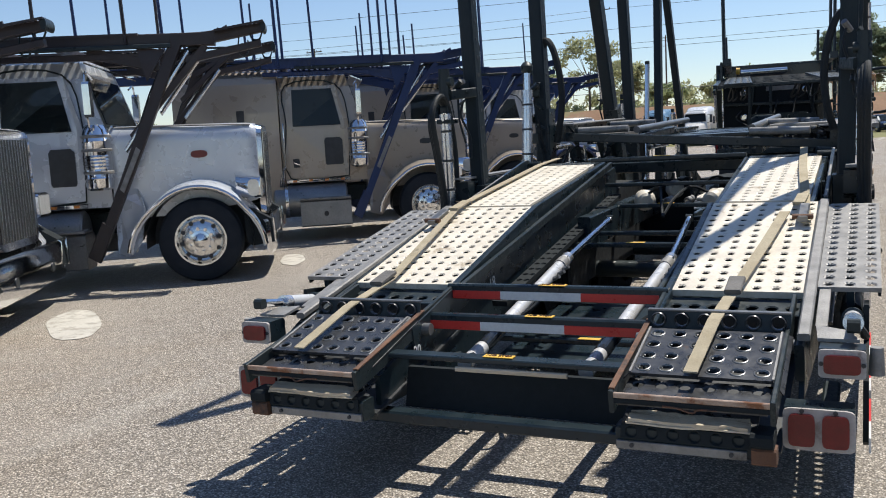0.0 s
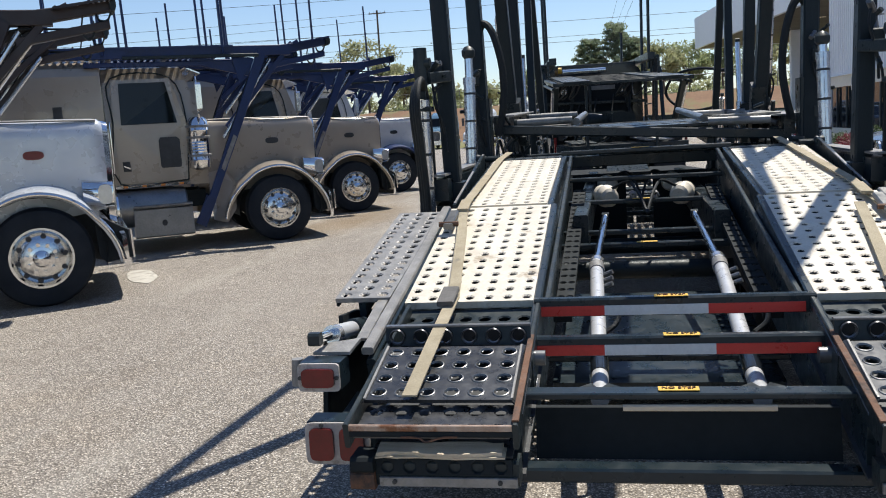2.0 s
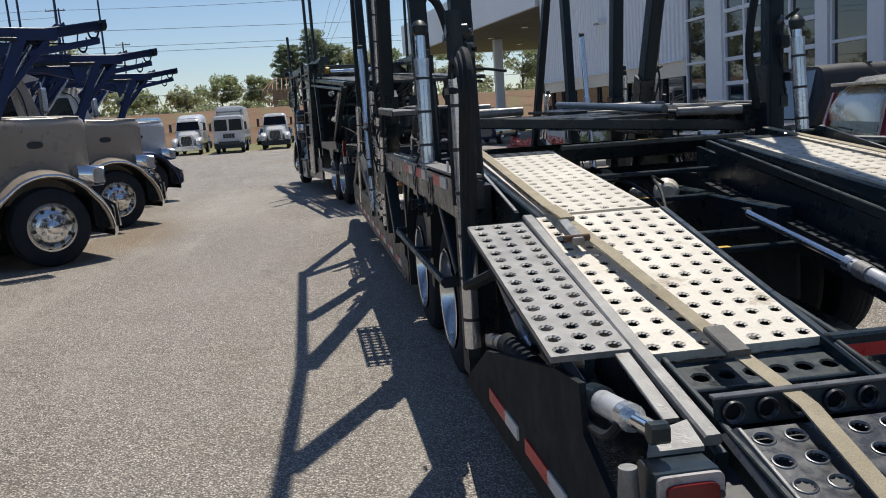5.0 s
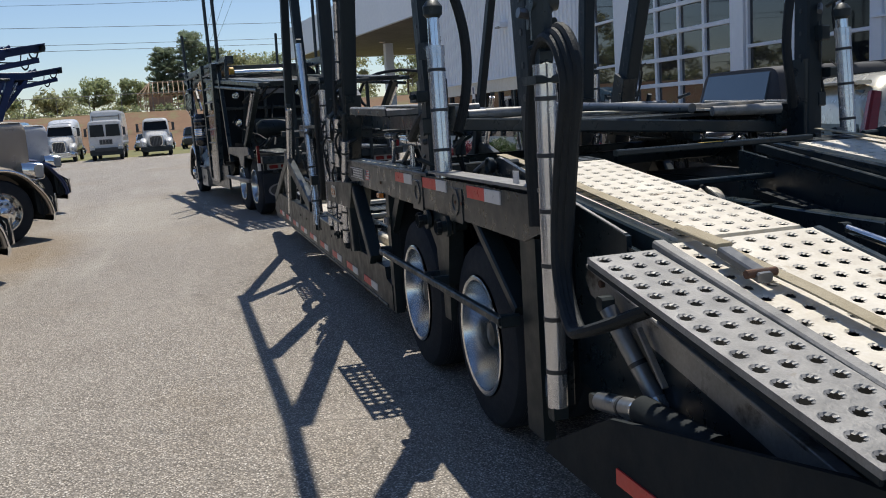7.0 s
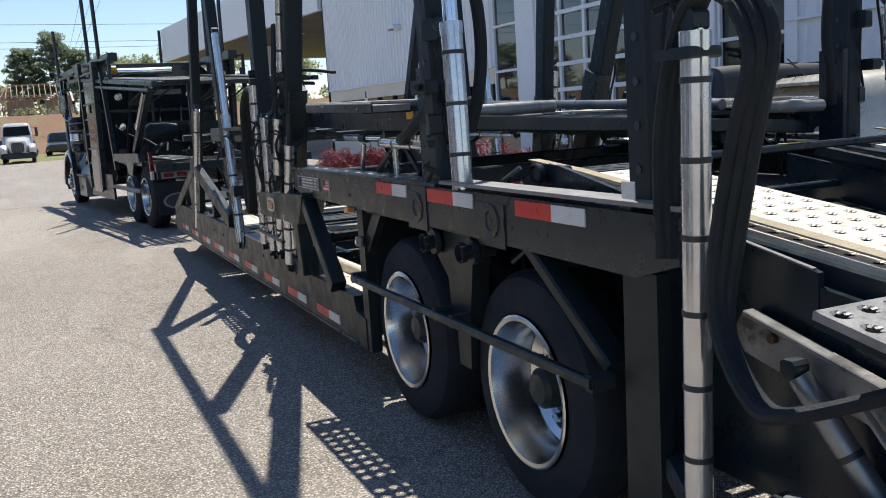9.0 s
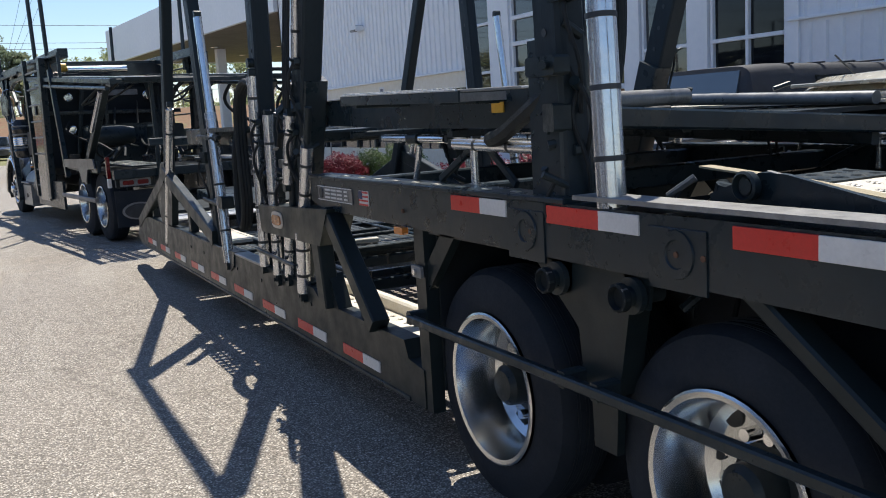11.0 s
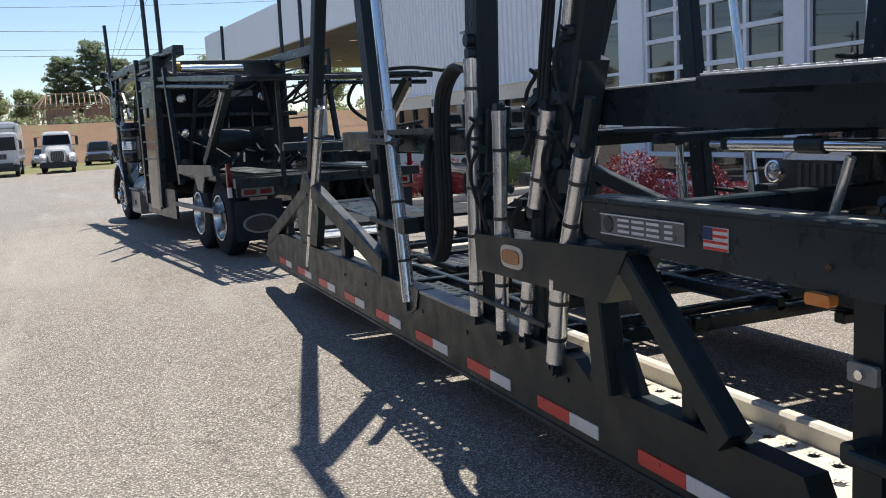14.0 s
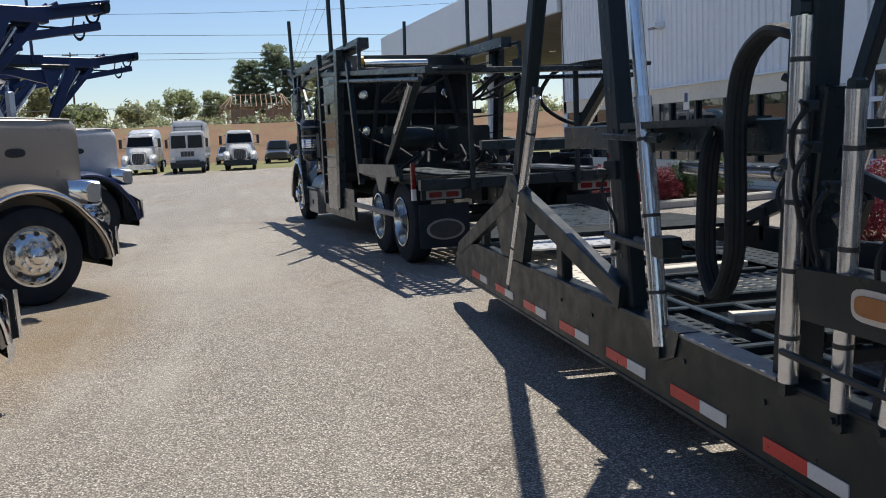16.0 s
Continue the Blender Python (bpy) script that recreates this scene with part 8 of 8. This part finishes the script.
    part("rear_deck_beam", Mesh().bar((-8.3, -1.25, 0.98), (-8.3, 1.25, 0.98), 0.1, 0.12), "black", t)
    for y, z, a, b, m in ((0.92, 0.46, 0.23, 0.12, "tank"), (-0.85, 0.40, 0.15, 0.1, "bezel")):
        ov = part("maker_oval", Mesh().slab([(-8.17, y + u, z + v) for u, v in oval_pts(a, b, 28, 1.0)], (-0.012, 0, 0)), m, t, "oval maker's badge on the mudflap")
        part("badge_centre", Mesh().slab([(-8.183, y + u, z + v) for u, v in oval_pts(a * 0.86, b * 0.82, 28, 1.0)], (-0.004, 0, 0)), "ink" if m == "tank" else "bezel", ov)
    rnd = random.Random(5)
    for k in range(26):
        px, py, pz = rnd.uniform(-8.2, -4.2), rnd.uniform(-1.1, 1.1), rnd.uniform(1.1, 1.28)
        if k % 2:
            part("deck_fitting", Mesh().box((px, py, pz), (rnd.uniform(0.1, 0.4), rnd.uniform(0.08, 0.25), rnd.uniform(0.06, 0.2)), 0.015, rnd.uniform(-0.5, 0.5)), rnd.choice(("wornblack", "black", "tractorblack")), t)
        else:
            part("deck_hose", Mesh().pipe([(px, py, pz), (px + 0.25, py + rnd.uniform(-0.2, 0.2), pz + 0.15), (px + 0.55, py + rnd.uniform(-0.3, 0.3), pz), (px + 0.8, py, pz - 0.1)], 0.02, 6), "hose", t)
    for k in range(7):
        py = rnd.uniform(-1.0, 1.0)
        part("hanging_line", Mesh().pipe([(-6.0 + rnd.uniform(-2, 1), py, 2.3), (-6.2, py + 0.1, 2.0), (-6.5, py, 2.05), (-6.9 + rnd.uniform(-1, 0.5), py, 2.2)], 0.016, 6), "hose", dk)


tractor()

# ---- far vehicles ----


def far_truck(x, y, kind, label, paint="truckwhite"):
    """White trucks facing the camera; forward is -y."""
    t = root("parked_truck", (x, y, 0), label=label, category="truck", group="white trucks at the far side")

    def ring(yy, w, z0, z1, p=6, top=0.9, dx=0.0):
        return [Vector((x + dx + v.y, y + yy, v.z)) for v in superring(0, w, z0, z1, p, 24, top)]

    def blk(name, x0, x1, y0, y1, z0, z1, mat, par=t, ch=0.06):
        return part(name, Mesh().bar((x + (x0 + x1) / 2, y + y0, (z0 + z1) / 2), (x + (x0 + x1) / 2, y + y1, (z0 + z1) / 2), x1 - x0, z1 - z0, ch=ch), mat, par)

    def sheet(name, x0, x1, y0, z0, y1, z1, mat, par, taper=0.0):
        return part(name, Mesh().slab([(x + x0, y + y0, z0), (x + x1, y + y0, z0), (x + x1 - taper, y + y1, z1), (x + x0 + taper, y + y1, z1)], (0, -0.03, 0)), mat, par)
    if kind == "cabover":
        c = part("cab", Mesh().loft([ring(0.0, 1.14, 0.62, 2.62, 9, 0.96), ring(0.08, 1.2, 0.58, 2.7, 9, 0.96), ring(1.8, 1.2, 0.58, 2.75, 9, 0.96)]), paint, t)
        for s in (-1, 1):
            sheet("windscreen", s * 0.56 - 0.5, s * 0.56 + 0.5, -0.01, 1.62, 0.02, 2.42, "farglass", c, 0.03)
            blk("headlight", s * 0.95 - 0.13, s * 0.95 + 0.13, -0.05, 0.03, 0.92, 1.06, "lens", c, 0.02)
            blk("mirror", s * 1.36 - 0.09, s * 1.36 + 0.09, -0.1, 0.0, 1.65, 2.2, "ink", c, 0.02)
            part("mirror_arm", Mesh().tube((x + s * 1.15, y + 0.1, 2.3), (x + s * 1.36, y - 0.05, 2.15), 0.02, 6), "ink", c)
            blk("wheel_arch", s * 0.98 - 0.24, s * 0.98 + 0.24, 0.25, 1.35, 0.5, 1.05, "ink", c, 0.08)
        bp = blk("bumper", -1.16, 1.16, -0.22, 0.05, 0.36, 0.74, "wornblack", c)
        blk("step_plate", -0.8, 0.8, -0.3, -0.1, 0.62, 0.86, "ink", bp, 0.03)
        g = blk("grille", -0.46, 0.46, -0.025, 0.0, 1.08, 1.42, "galv", c, 0.01)
        for k in range(4):
            blk("grille_slot", -0.42 + 0.22 * k, -0.25 + 0.22 * k, -0.04, -0.02, 1.11, 1.38, "ink", g, 0.005)
        bd = part("body", Mesh().loft([ring(2.1, 1.1, 0.85, 3.3, 9, 0.93), ring(2.2, 1.18, 0.8, 3.42, 9, 0.93), ring(7.5, 1.18, 0.8, 3.42, 9, 0.93)]), paint, t)
        blk("body_rim", -1.0, 1.0, 2.03, 2.12, 2.95, 3.02, "galv", bd, 0.01)
        for s in (-1, 1):
            blk("body_rim", s * 0.95 - 0.03, s * 0.95 + 0.03, 2.03, 2.12, 2.6, 3.1, "galv", bd, 0.01)
    else:
        h = part("hood", Mesh().loft([ring(-0.02, 0.5, 0.7, 1.42, 5, 0.86), ring(0.06, 0.6, 0.66, 1.52, 5, 0.86), ring(0.7, 0.78, 0.66, 1.68, 5, 0.84), ring(1.6, 0.98, 0.66, 1.82, 6, 0.84)]), paint, t)
        g = part("grille", Mesh().slab([(x + u, y - 0.03, 1.06 + v) for u, v in oval_pts(0.47, 0.38, 24, 0.4)], (0, -0.03, 0)), "chrome", h, "chrome grille surround")
        part("grille_core", Mesh().slab([(x + u, y - 0.062, 1.06 + v) for u, v in oval_pts(0.43, 0.34, 24, 0.4)], (0, -0.01, 0)), "ink", g)
        for k in range(7):
            xx = -0.33 + 0.11 * k
            blk("grille_bar", xx - 0.012, xx + 0.012, -0.09, -0.07, 0.76, 1.36, "galv", g, 0.004)
        part("bumper", Mesh().loft([ring(-0.2, 1.0, 0.34, 0.68, 4, 1.0), ring(-0.12, 1.2, 0.32, 0.72, 5, 1.0), ring(0.3, 1.22, 0.34, 0.7, 5, 1.0)]), "wornblack" if kind == "day" else "alloy", h)
        for s in (-1, 1):
            part("fender", Mesh().loft([ring(-0.08, 0.16, 0.66, 1.04, 3.5, 0.9, s * 0.92), ring(0.1, 0.26, 0.62, 1.2, 3.5, 0.9, s * 0.95), ring(0.7, 0.28, 0.7, 1.3, 3.5, 0.9, s * 0.96), ring(1.4, 0.2, 0.7, 1.2, 3.5, 0.9, s * 0.96)]), paint, h)
            part("headlight", Mesh().loft([ring(-0.12, 0.1, 0.82, 1.0, 3, 1, s * 0.86), ring(-0.02, 0.19, 0.78, 1.08, 3, 1, s * 0.9), ring(0.1, 0.2, 0.78, 1.1, 3, 1, s * 0.92)]), "lens", h)
            mi = blk("mirror", s * 1.36 - 0.1, s * 1.36 + 0.1, 1.3, 1.42, 1.75, 2.35, "ink", t, 0.03)
            part("mirror_arm", Mesh().tube((x + s * 1.0, y + 1.6, 2.4), (x + s * 1.36, y + 1.4, 2.3), 0.02, 6).tube((x + s * 1.0, y + 1.6, 1.75), (x + s * 1.36, y + 1.4, 1.82), 0.02, 6), "ink", mi)
        c = part("cab", Mesh().loft([ring(1.5, 1.04, 0.7, 1.85, 7, 0.95), ring(1.78, 1.04, 0.7, 2.5, 7, 0.9), ring(1.95, 1.04, 0.7, 2.66, 7, 0.88), ring(3.0, 1.06, 0.7, 2.72, 7, 0.9)]), paint, t)
        sheet("windscreen", -0.92, 0.92, 1.49, 1.84, 1.76, 2.46, "farglass", c, 0.08)
        part("visor", Mesh().bar((x - 0.92, y + 1.66, 2.5), (x + 0.92, y + 1.66, 2.5), 0.14, 0.05), paint, c)
        if kind == "sleeper":
            part("sleeper", Mesh().loft([ring(2.7, 1.0, 0.7, 2.75, 6, 0.9), ring(3.3, 1.15, 0.7, 3.0, 6, 0.9), ring(4.9, 1.2, 0.7, 3.05, 6, 0.9)]), paint, t)
        blk("underbody", -1.0, 1.0, 0.4, 4.5, 0.42, 0.75, "ink", t, 0.02)
    for s in (-1, 1):
        for yy in (0.75, 5.2):
            wheel(t, (x + s * 1.12, y + yy, 0.5), s, axis=(s, 0, 0))
    blk("frame", -0.5, 0.5, 0.5, 6.5, 0.5, 0.8, "wornblack")
    t.scale = (0.84, 0.95, 0.92)
    return t


far_truck(-11.3, 64.5, "sleeper", "white long-nosed truck facing out of its bay")
far_truck(-8.3, 62.5, "cabover", "white cab-over box truck facing out of its bay")
far_truck(-5.35, 64.5, "day", "white day-cab truck with dark bumper facing out")
far_truck(-14.6, 66.0, "sleeper", "light blue long-nosed truck partly behind the parked row", "paleblue")


def car(x, y, rz, paint, label, kind="sedan", z=0.0, name="car", group="distant parked cars"):
    """Faces its own +x."""
    c = root(name, (0, 0, 0), label=label, category="car", group=group, local=True)
    h = {"sedan": 1.42, "suv": 1.75}[kind]
    w = 0.9 if kind == "sedan" else 0.97
    bt = 0.92 if kind == "sedan" else 1.08
    body = Mesh().loft([superring(xx, ww, z0, z1, 5, 20, 0.92) for xx, ww, z0, z1 in ((-2.3, w * 0.8, 0.4, bt - 0.1), (-2.15, w * 0.97, 0.28, bt), (-1.0, w, 0.24, bt + 0.02), (0.9, w, 0.24, bt), (2.0, w * 0.95, 0.26, bt - 0.13), (2.3, w * 0.78, 0.36, bt - 0.24))])
    part("body", body, paint, c)
    rear = -2.15 if kind == "suv" else -1.75
    cab = Mesh().loft([superring(xx, ww, bt - 0.08, z1, 4.5, 20, 0.86) for xx, ww, z1 in ((rear, w * 0.88, bt + 0.05), (rear + 0.25, w * 0.9, h - 0.08), (rear + 0.7, w * 0.9, h), (0.1, w * 0.9, h), (0.45, w * 0.9, h - 0.1), (1.15, w * 0.9, bt))])
    cb = part("cabin", cab, paint, c)
    for s in (-1, 1):
        gy = s * (w * 0.9)
        part("side_window", Mesh().slab([(rear + 0.25, gy * 0.985, bt + 0.04), (0.95, gy * 0.985, bt + 0.04), (0.3, gy * 0.9, h - 0.12), (rear + 0.45, gy * 0.9, h - 0.12)], (0, s * 0.02, 0)), "glass", cb)
        for xx in (-1.4, 1.4):
            wheel(c, (xx, s * w, 0.33), s, r=0.33, rim=0.2, w=0.2)
        part("tail_lamp", Mesh().box((-2.22, s * w * 0.8, bt - 0.12), (0.1, 0.22, 0.16), 0.02), "redlens", c)
        if kind == "suv":
            part("tail_lamp", Mesh().bar((rear - 0.06, s * w * 0.8, bt + 0.05), (rear + 0.2, s * w * 0.78, h - 0.18), 0.12, 0.16, (0, 1, 0), 0.02), "redlens", c, "tall red tail lamp")
        part("headlight", Mesh().box((2.2, s * w * 0.75, bt - 0.28), (0.12, 0.3, 0.12), 0.02), "lens", c)
    part("windscreen", Mesh().slab([(1.12, -w * 0.78, bt + 0.03), (1.12, w * 0.78, bt + 0.03), (0.42, w * 0.66, h - 0.06), (0.42, -w * 0.66, h - 0.06)], (0.03, 0, 0.02)), "glass", cb)
    if kind == "suv":
        part("rear_window", Mesh().slab([(rear - 0.03, -w * 0.66, bt + 0.1), (rear - 0.03, w * 0.66, bt + 0.1), (rear + 0.2, w * 0.62, h - 0.12), (rear + 0.2, -w * 0.62, h - 0.12)], (-0.03, 0, 0.02)), "glass", cb)
    c.matrix_basis = Matrix.Translation((x, y, z)) @ Matrix.Rotation(radians(rz), 4, "Z")
    return c


for i, (x, y, rz, p, k, lb) in enumerate(((-12.6, 84, -80, "carblue", "sedan", "dark blue sedan at the grass edge"), (-9.4, 85, -95, "cardark", "suv", "dark sport utility car beyond the trucks"), (-6.6, 84, -90, "carsilver", "sedan", "silver sedan beyond the trucks"),
                                         (-2.6, 80, -95, "cardark", "suv", "dark grey sport utility car on the grass edge"), (0.6, 83, -60, "carblue", "sedan", "dark blue sedan on the grass edge"), (-5.2, 83, -90, "cardark", "sedan", "charcoal sedan beyond the trucks"),
                                         (-17, 80, -90, "carsilver", "sedan", "silver sedan beyond the trucks"), (-20, 78, -90, "carred", "suv", "red van far beyond the parked row"))):
    car(x, y, rz, p, lb, k, ground_height(x, y))


def parked_van(x, y):
    """Minivan, its tail towards the trailer; faces +x."""
    c = root("parked_van", (0, 0, 0), label="champagne minivan with tall red tail lamps beside the trailer", category="car", group="cars beside the trailer", local=True)
    part("body", Mesh().loft([superring(xx, ww, z0, z1, 6, 24, tp) for xx, ww, z0, z1, tp in ((0.0, 0.84, 0.45, 1.5, 0.94), (0.08, 0.95, 0.3, 1.62, 0.86), (0.25, 0.98, 0.25, 1.76, 0.8), (1.2, 0.99, 0.24, 1.82, 0.8), (2.8, 0.99, 0.24, 1.80, 0.8), (3.3, 0.98, 0.24, 1.62, 0.8), (3.9, 0.97, 0.24, 1.15, 0.9), (4.7, 0.93, 0.26, 1.02, 0.9), (5.0, 0.75, 0.36, 0.9, 0.9))]), "champagne", c)
    part("rear_window", Mesh().slab([(-0.005, -0.7, 1.14), (-0.005, 0.7, 1.14), (0.09, 0.64, 1.6), (0.09, -0.64, 1.6)], (-0.02, 0, 0.004)), "glass", c, "dark rear window")
    gn = part("tailgate_strip", Mesh().bar((-0.025, -0.42, 1.03), (-0.025, 0.42, 1.03), 0.04, 0.07, ch=0.02), "chrome", c, "chrome strip across the tailgate")
    part("emblem", Mesh().box((-0.05, 0.0, 1.03), (0.012, 0.1, 0.08), 0.004), "ink", gn)
    part("wiper", Mesh().bar((-0.02, 0.0, 1.17), (-0.02, 0.4, 1.19), 0.015, 0.02), "ink", c)
    part("spoiler", Mesh().bar((0.06, -0.66, 1.68), (0.06, 0.66, 1.68), 0.16, 0.04), "champagne", c)
    part("rear_bumper", Mesh().bar((0.0, -0.92, 0.52), (0.0, 0.92, 0.52), 0.16, 0.24, ch=0.05), "champagne", c)
    part("aerial", Mesh().tube((0.4, 0.3, 1.76), (0.2, 0.32, 1.95), 0.008, 6), "ink", c)
    for s in (-1, 1):
        part("tail_lamp", Mesh().bar((-0.01, s * 0.86, 1.08), (0.1, s * 0.80, 1.58), 0.15, 0.14, (1, 0, 0), 0.03, w2=0.1, h2=0.1), "redlens", c, "tall red tail lamp")
        part("side_window", Mesh().slab([(0.5, s * 0.975, 1.14), (3.2, s * 0.975, 1.14), (2.8, s * 0.84, 1.62), (0.55, s * 0.84, 1.62)], (0, s * 0.012, 0)), "glass", c)
        for xx in (0.95, 4.0):
            wheel(c, (xx, s * 0.97, 0.34), s, r=0.34, rim=0.21, w=0.21)
    c.matrix_basis = Matrix.Translation((x, y, 0)) @ Matrix.Rotation(radians(-14), 4, "Z") @ Matrix.Diagonal((1, 1, 0.95, 1))


parked_van(2.45, 10.45)


def off_roader(x, y):
    """Boxy soft-top, its windscreen towards the trailer."""
    c = root("off_roader", (0, 0, 0), label="black boxy off-roader with dark canvas top beside the trailer", category="car", group="cars beside the trailer", local=True)
    part("body", Mesh().loft([superring(xx, 0.9, 0.5, zz, 9, 20, 0.97) for xx, zz in ((-1.95, 1.08), (-1.9, 1.14), (0.6, 1.14), (0.65, 1.1), (1.85, 1.05), (1.95, 0.98))]), "cardark", c)
    top = part("canvas_top", Mesh().loft([superring(xx, ww, 1.1, zz, 9, 20, 0.9) for xx, ww, zz in ((-1.88, 0.84, 1.78), (-1.8, 0.86, 1.85), (0.2, 0.86, 1.88), (0.56, 0.85, 1.86), (0.73, 0.83, 1.2))]), "softtop", c, "dark canvas top")
    for k in range(4):
        part("roof_bow", Mesh().bar((-1.6 + 0.5 * k, -0.76, 1.862), (-1.6 + 0.5 * k, 0.76, 1.862), 0.05, 0.02), "softtop", top)
    part("rear_window", Mesh().slab([(-1.86, -0.6, 1.25), (-1.86, 0.6, 1.25), (-1.83, 0.56, 1.7), (-1.83, -0.56, 1.7)], (-0.02, 0, 0)), "glass", top)
    part("windscreen", Mesh().slab([(0.74, -0.7, 1.2), (0.74, 0.7, 1.2), (0.56, 0.66, 1.8), (0.56, -0.66, 1.8)], (0.02, 0, 0.01)), "screen", top)
    part("spare_wheel", Mesh().lathe((-1.98, 0.1, 0.95), (-1, 0, 0), [(0, 0.36), (0.05, 0.37), (0.18, 0.36), (0.2, 0.28), (0.2, 0.001)], 28), "rubber", c)
    for s in (-1, 1):
        part("side_window", Mesh().slab([(-1.6, s * 0.85, 1.28), (-0.4, s * 0.85, 1.28), (-0.4, s * 0.81, 1.72), (-1.6, s * 0.81, 1.72)], (0, s * 0.02, 0)), "glass", top)
        part("tail_lamp", Mesh().box((-1.97, s * 0.8, 0.95), (0.06, 0.12, 0.2), 0.02), "redlens", c)
        for xx in (-1.25, 1.2):
            wheel(c, (xx, s * 0.92, 0.38), s, r=0.38, rim=0.22, w=0.24)
        part("flare", Mesh().loft([[Vector((xx0 + 0.5 * math.cos(a), s * yy, 0.42 + 0.47 * math.sin(a))) for a in [k * 0.314 for k in range(11)]] for xx0, yy in ((1.2, 0.85), (1.2, 0.99))], closed=False, cap=False), "softtop", c)
    part("hood", Mesh().loft([superring(xx, ww, 0.85, zz, 7, 20, 0.95) for xx, ww, zz in ((0.72, 0.72, 1.2), (1.8, 0.66, 1.14), (1.98, 0.6, 1.02))]), "cardark", c)
    g = part("grille", Mesh().slab([(1.985, -0.74, 0.72), (1.985, 0.74, 0.72), (1.975, 0.72, 1.06), (1.975, -0.72, 1.06)], (0.02, 0, 0)), "cardark", c)
    for k in range(7):
        part("grille_slot", Mesh().box((2.003, -0.27 + 0.09 * k, 0.9), (0.012, 0.045, 0.26), 0.004), "ink", g)
    bp = part("front_bumper", Mesh().box((2.12, 0, 0.56), (0.16, 1.7, 0.18), 0.03), "softtop", c)
    for s in (-1, 1):
        hl = part("headlight", Mesh().lathe((2.0, s * 0.585, 0.95), (1, 0, 0), [(0, 0.105), (0.03, 0.105), (0.035, 0.09), (0.02, 0.085)], 24, False), "chrome", c, "round headlight with chrome ring")
        part("lens", Mesh().lathe((2.005, s * 0.585, 0.95), (1, 0, 0), [(0, 0.086), (0.02, 0.07), (0.028, 0.03), (0.03, 0.001)], 24), "rod", hl)
        part("marker_lamp", Mesh().lathe((1.72, s * 0.9, 0.84), (1, 0, 0), [(0, 0.06), (0.03, 0.055), (0.04, 0.001)], 18), "rod", c)
        part("fog_lamp", Mesh().lathe((2.2, s * 0.5, 0.56), (1, 0, 0), [(0, 0.05), (0.02, 0.05), (0.02, 0.001)], 16), "galv", bp)
        part("hood_catch", Mesh().box((1.5, s * 0.66, 1.08), (0.1, 0.03, 0.06), 0.006), "ink", c)
    c.matrix_basis = Matrix.Translation((x, y, 0)) @ Matrix.Rotation(radians(180), 4, "Z")


off_roader(3.66, 12.86)
cone = root("traffic_cone", (1.15, 12.4, 0), label="red-orange traffic cone standing by the off-roader", category="traffic cone")
part("base", Mesh().box((1.15, 12.4, 0.015), (0.36, 0.36, 0.03), 0.008), "hose", cone)
cc = part("cone", Mesh().lathe((1.15, 12.4, 0.03), (0, 0, 1), [(0, 0.15), (0.84, 0.03), (0.86, 0.015)], 20), "conered", cone)
part("white_band", Mesh().lathe((1.15, 12.4, 0.03), (0, 0, 1), [(0.42, 0.092), (0.58, 0.069)], 20), "white", cc)
car(6.0, 46.0, 60, "carblue", "dark blue sedan by the entrance canopy", "sedan", 0)
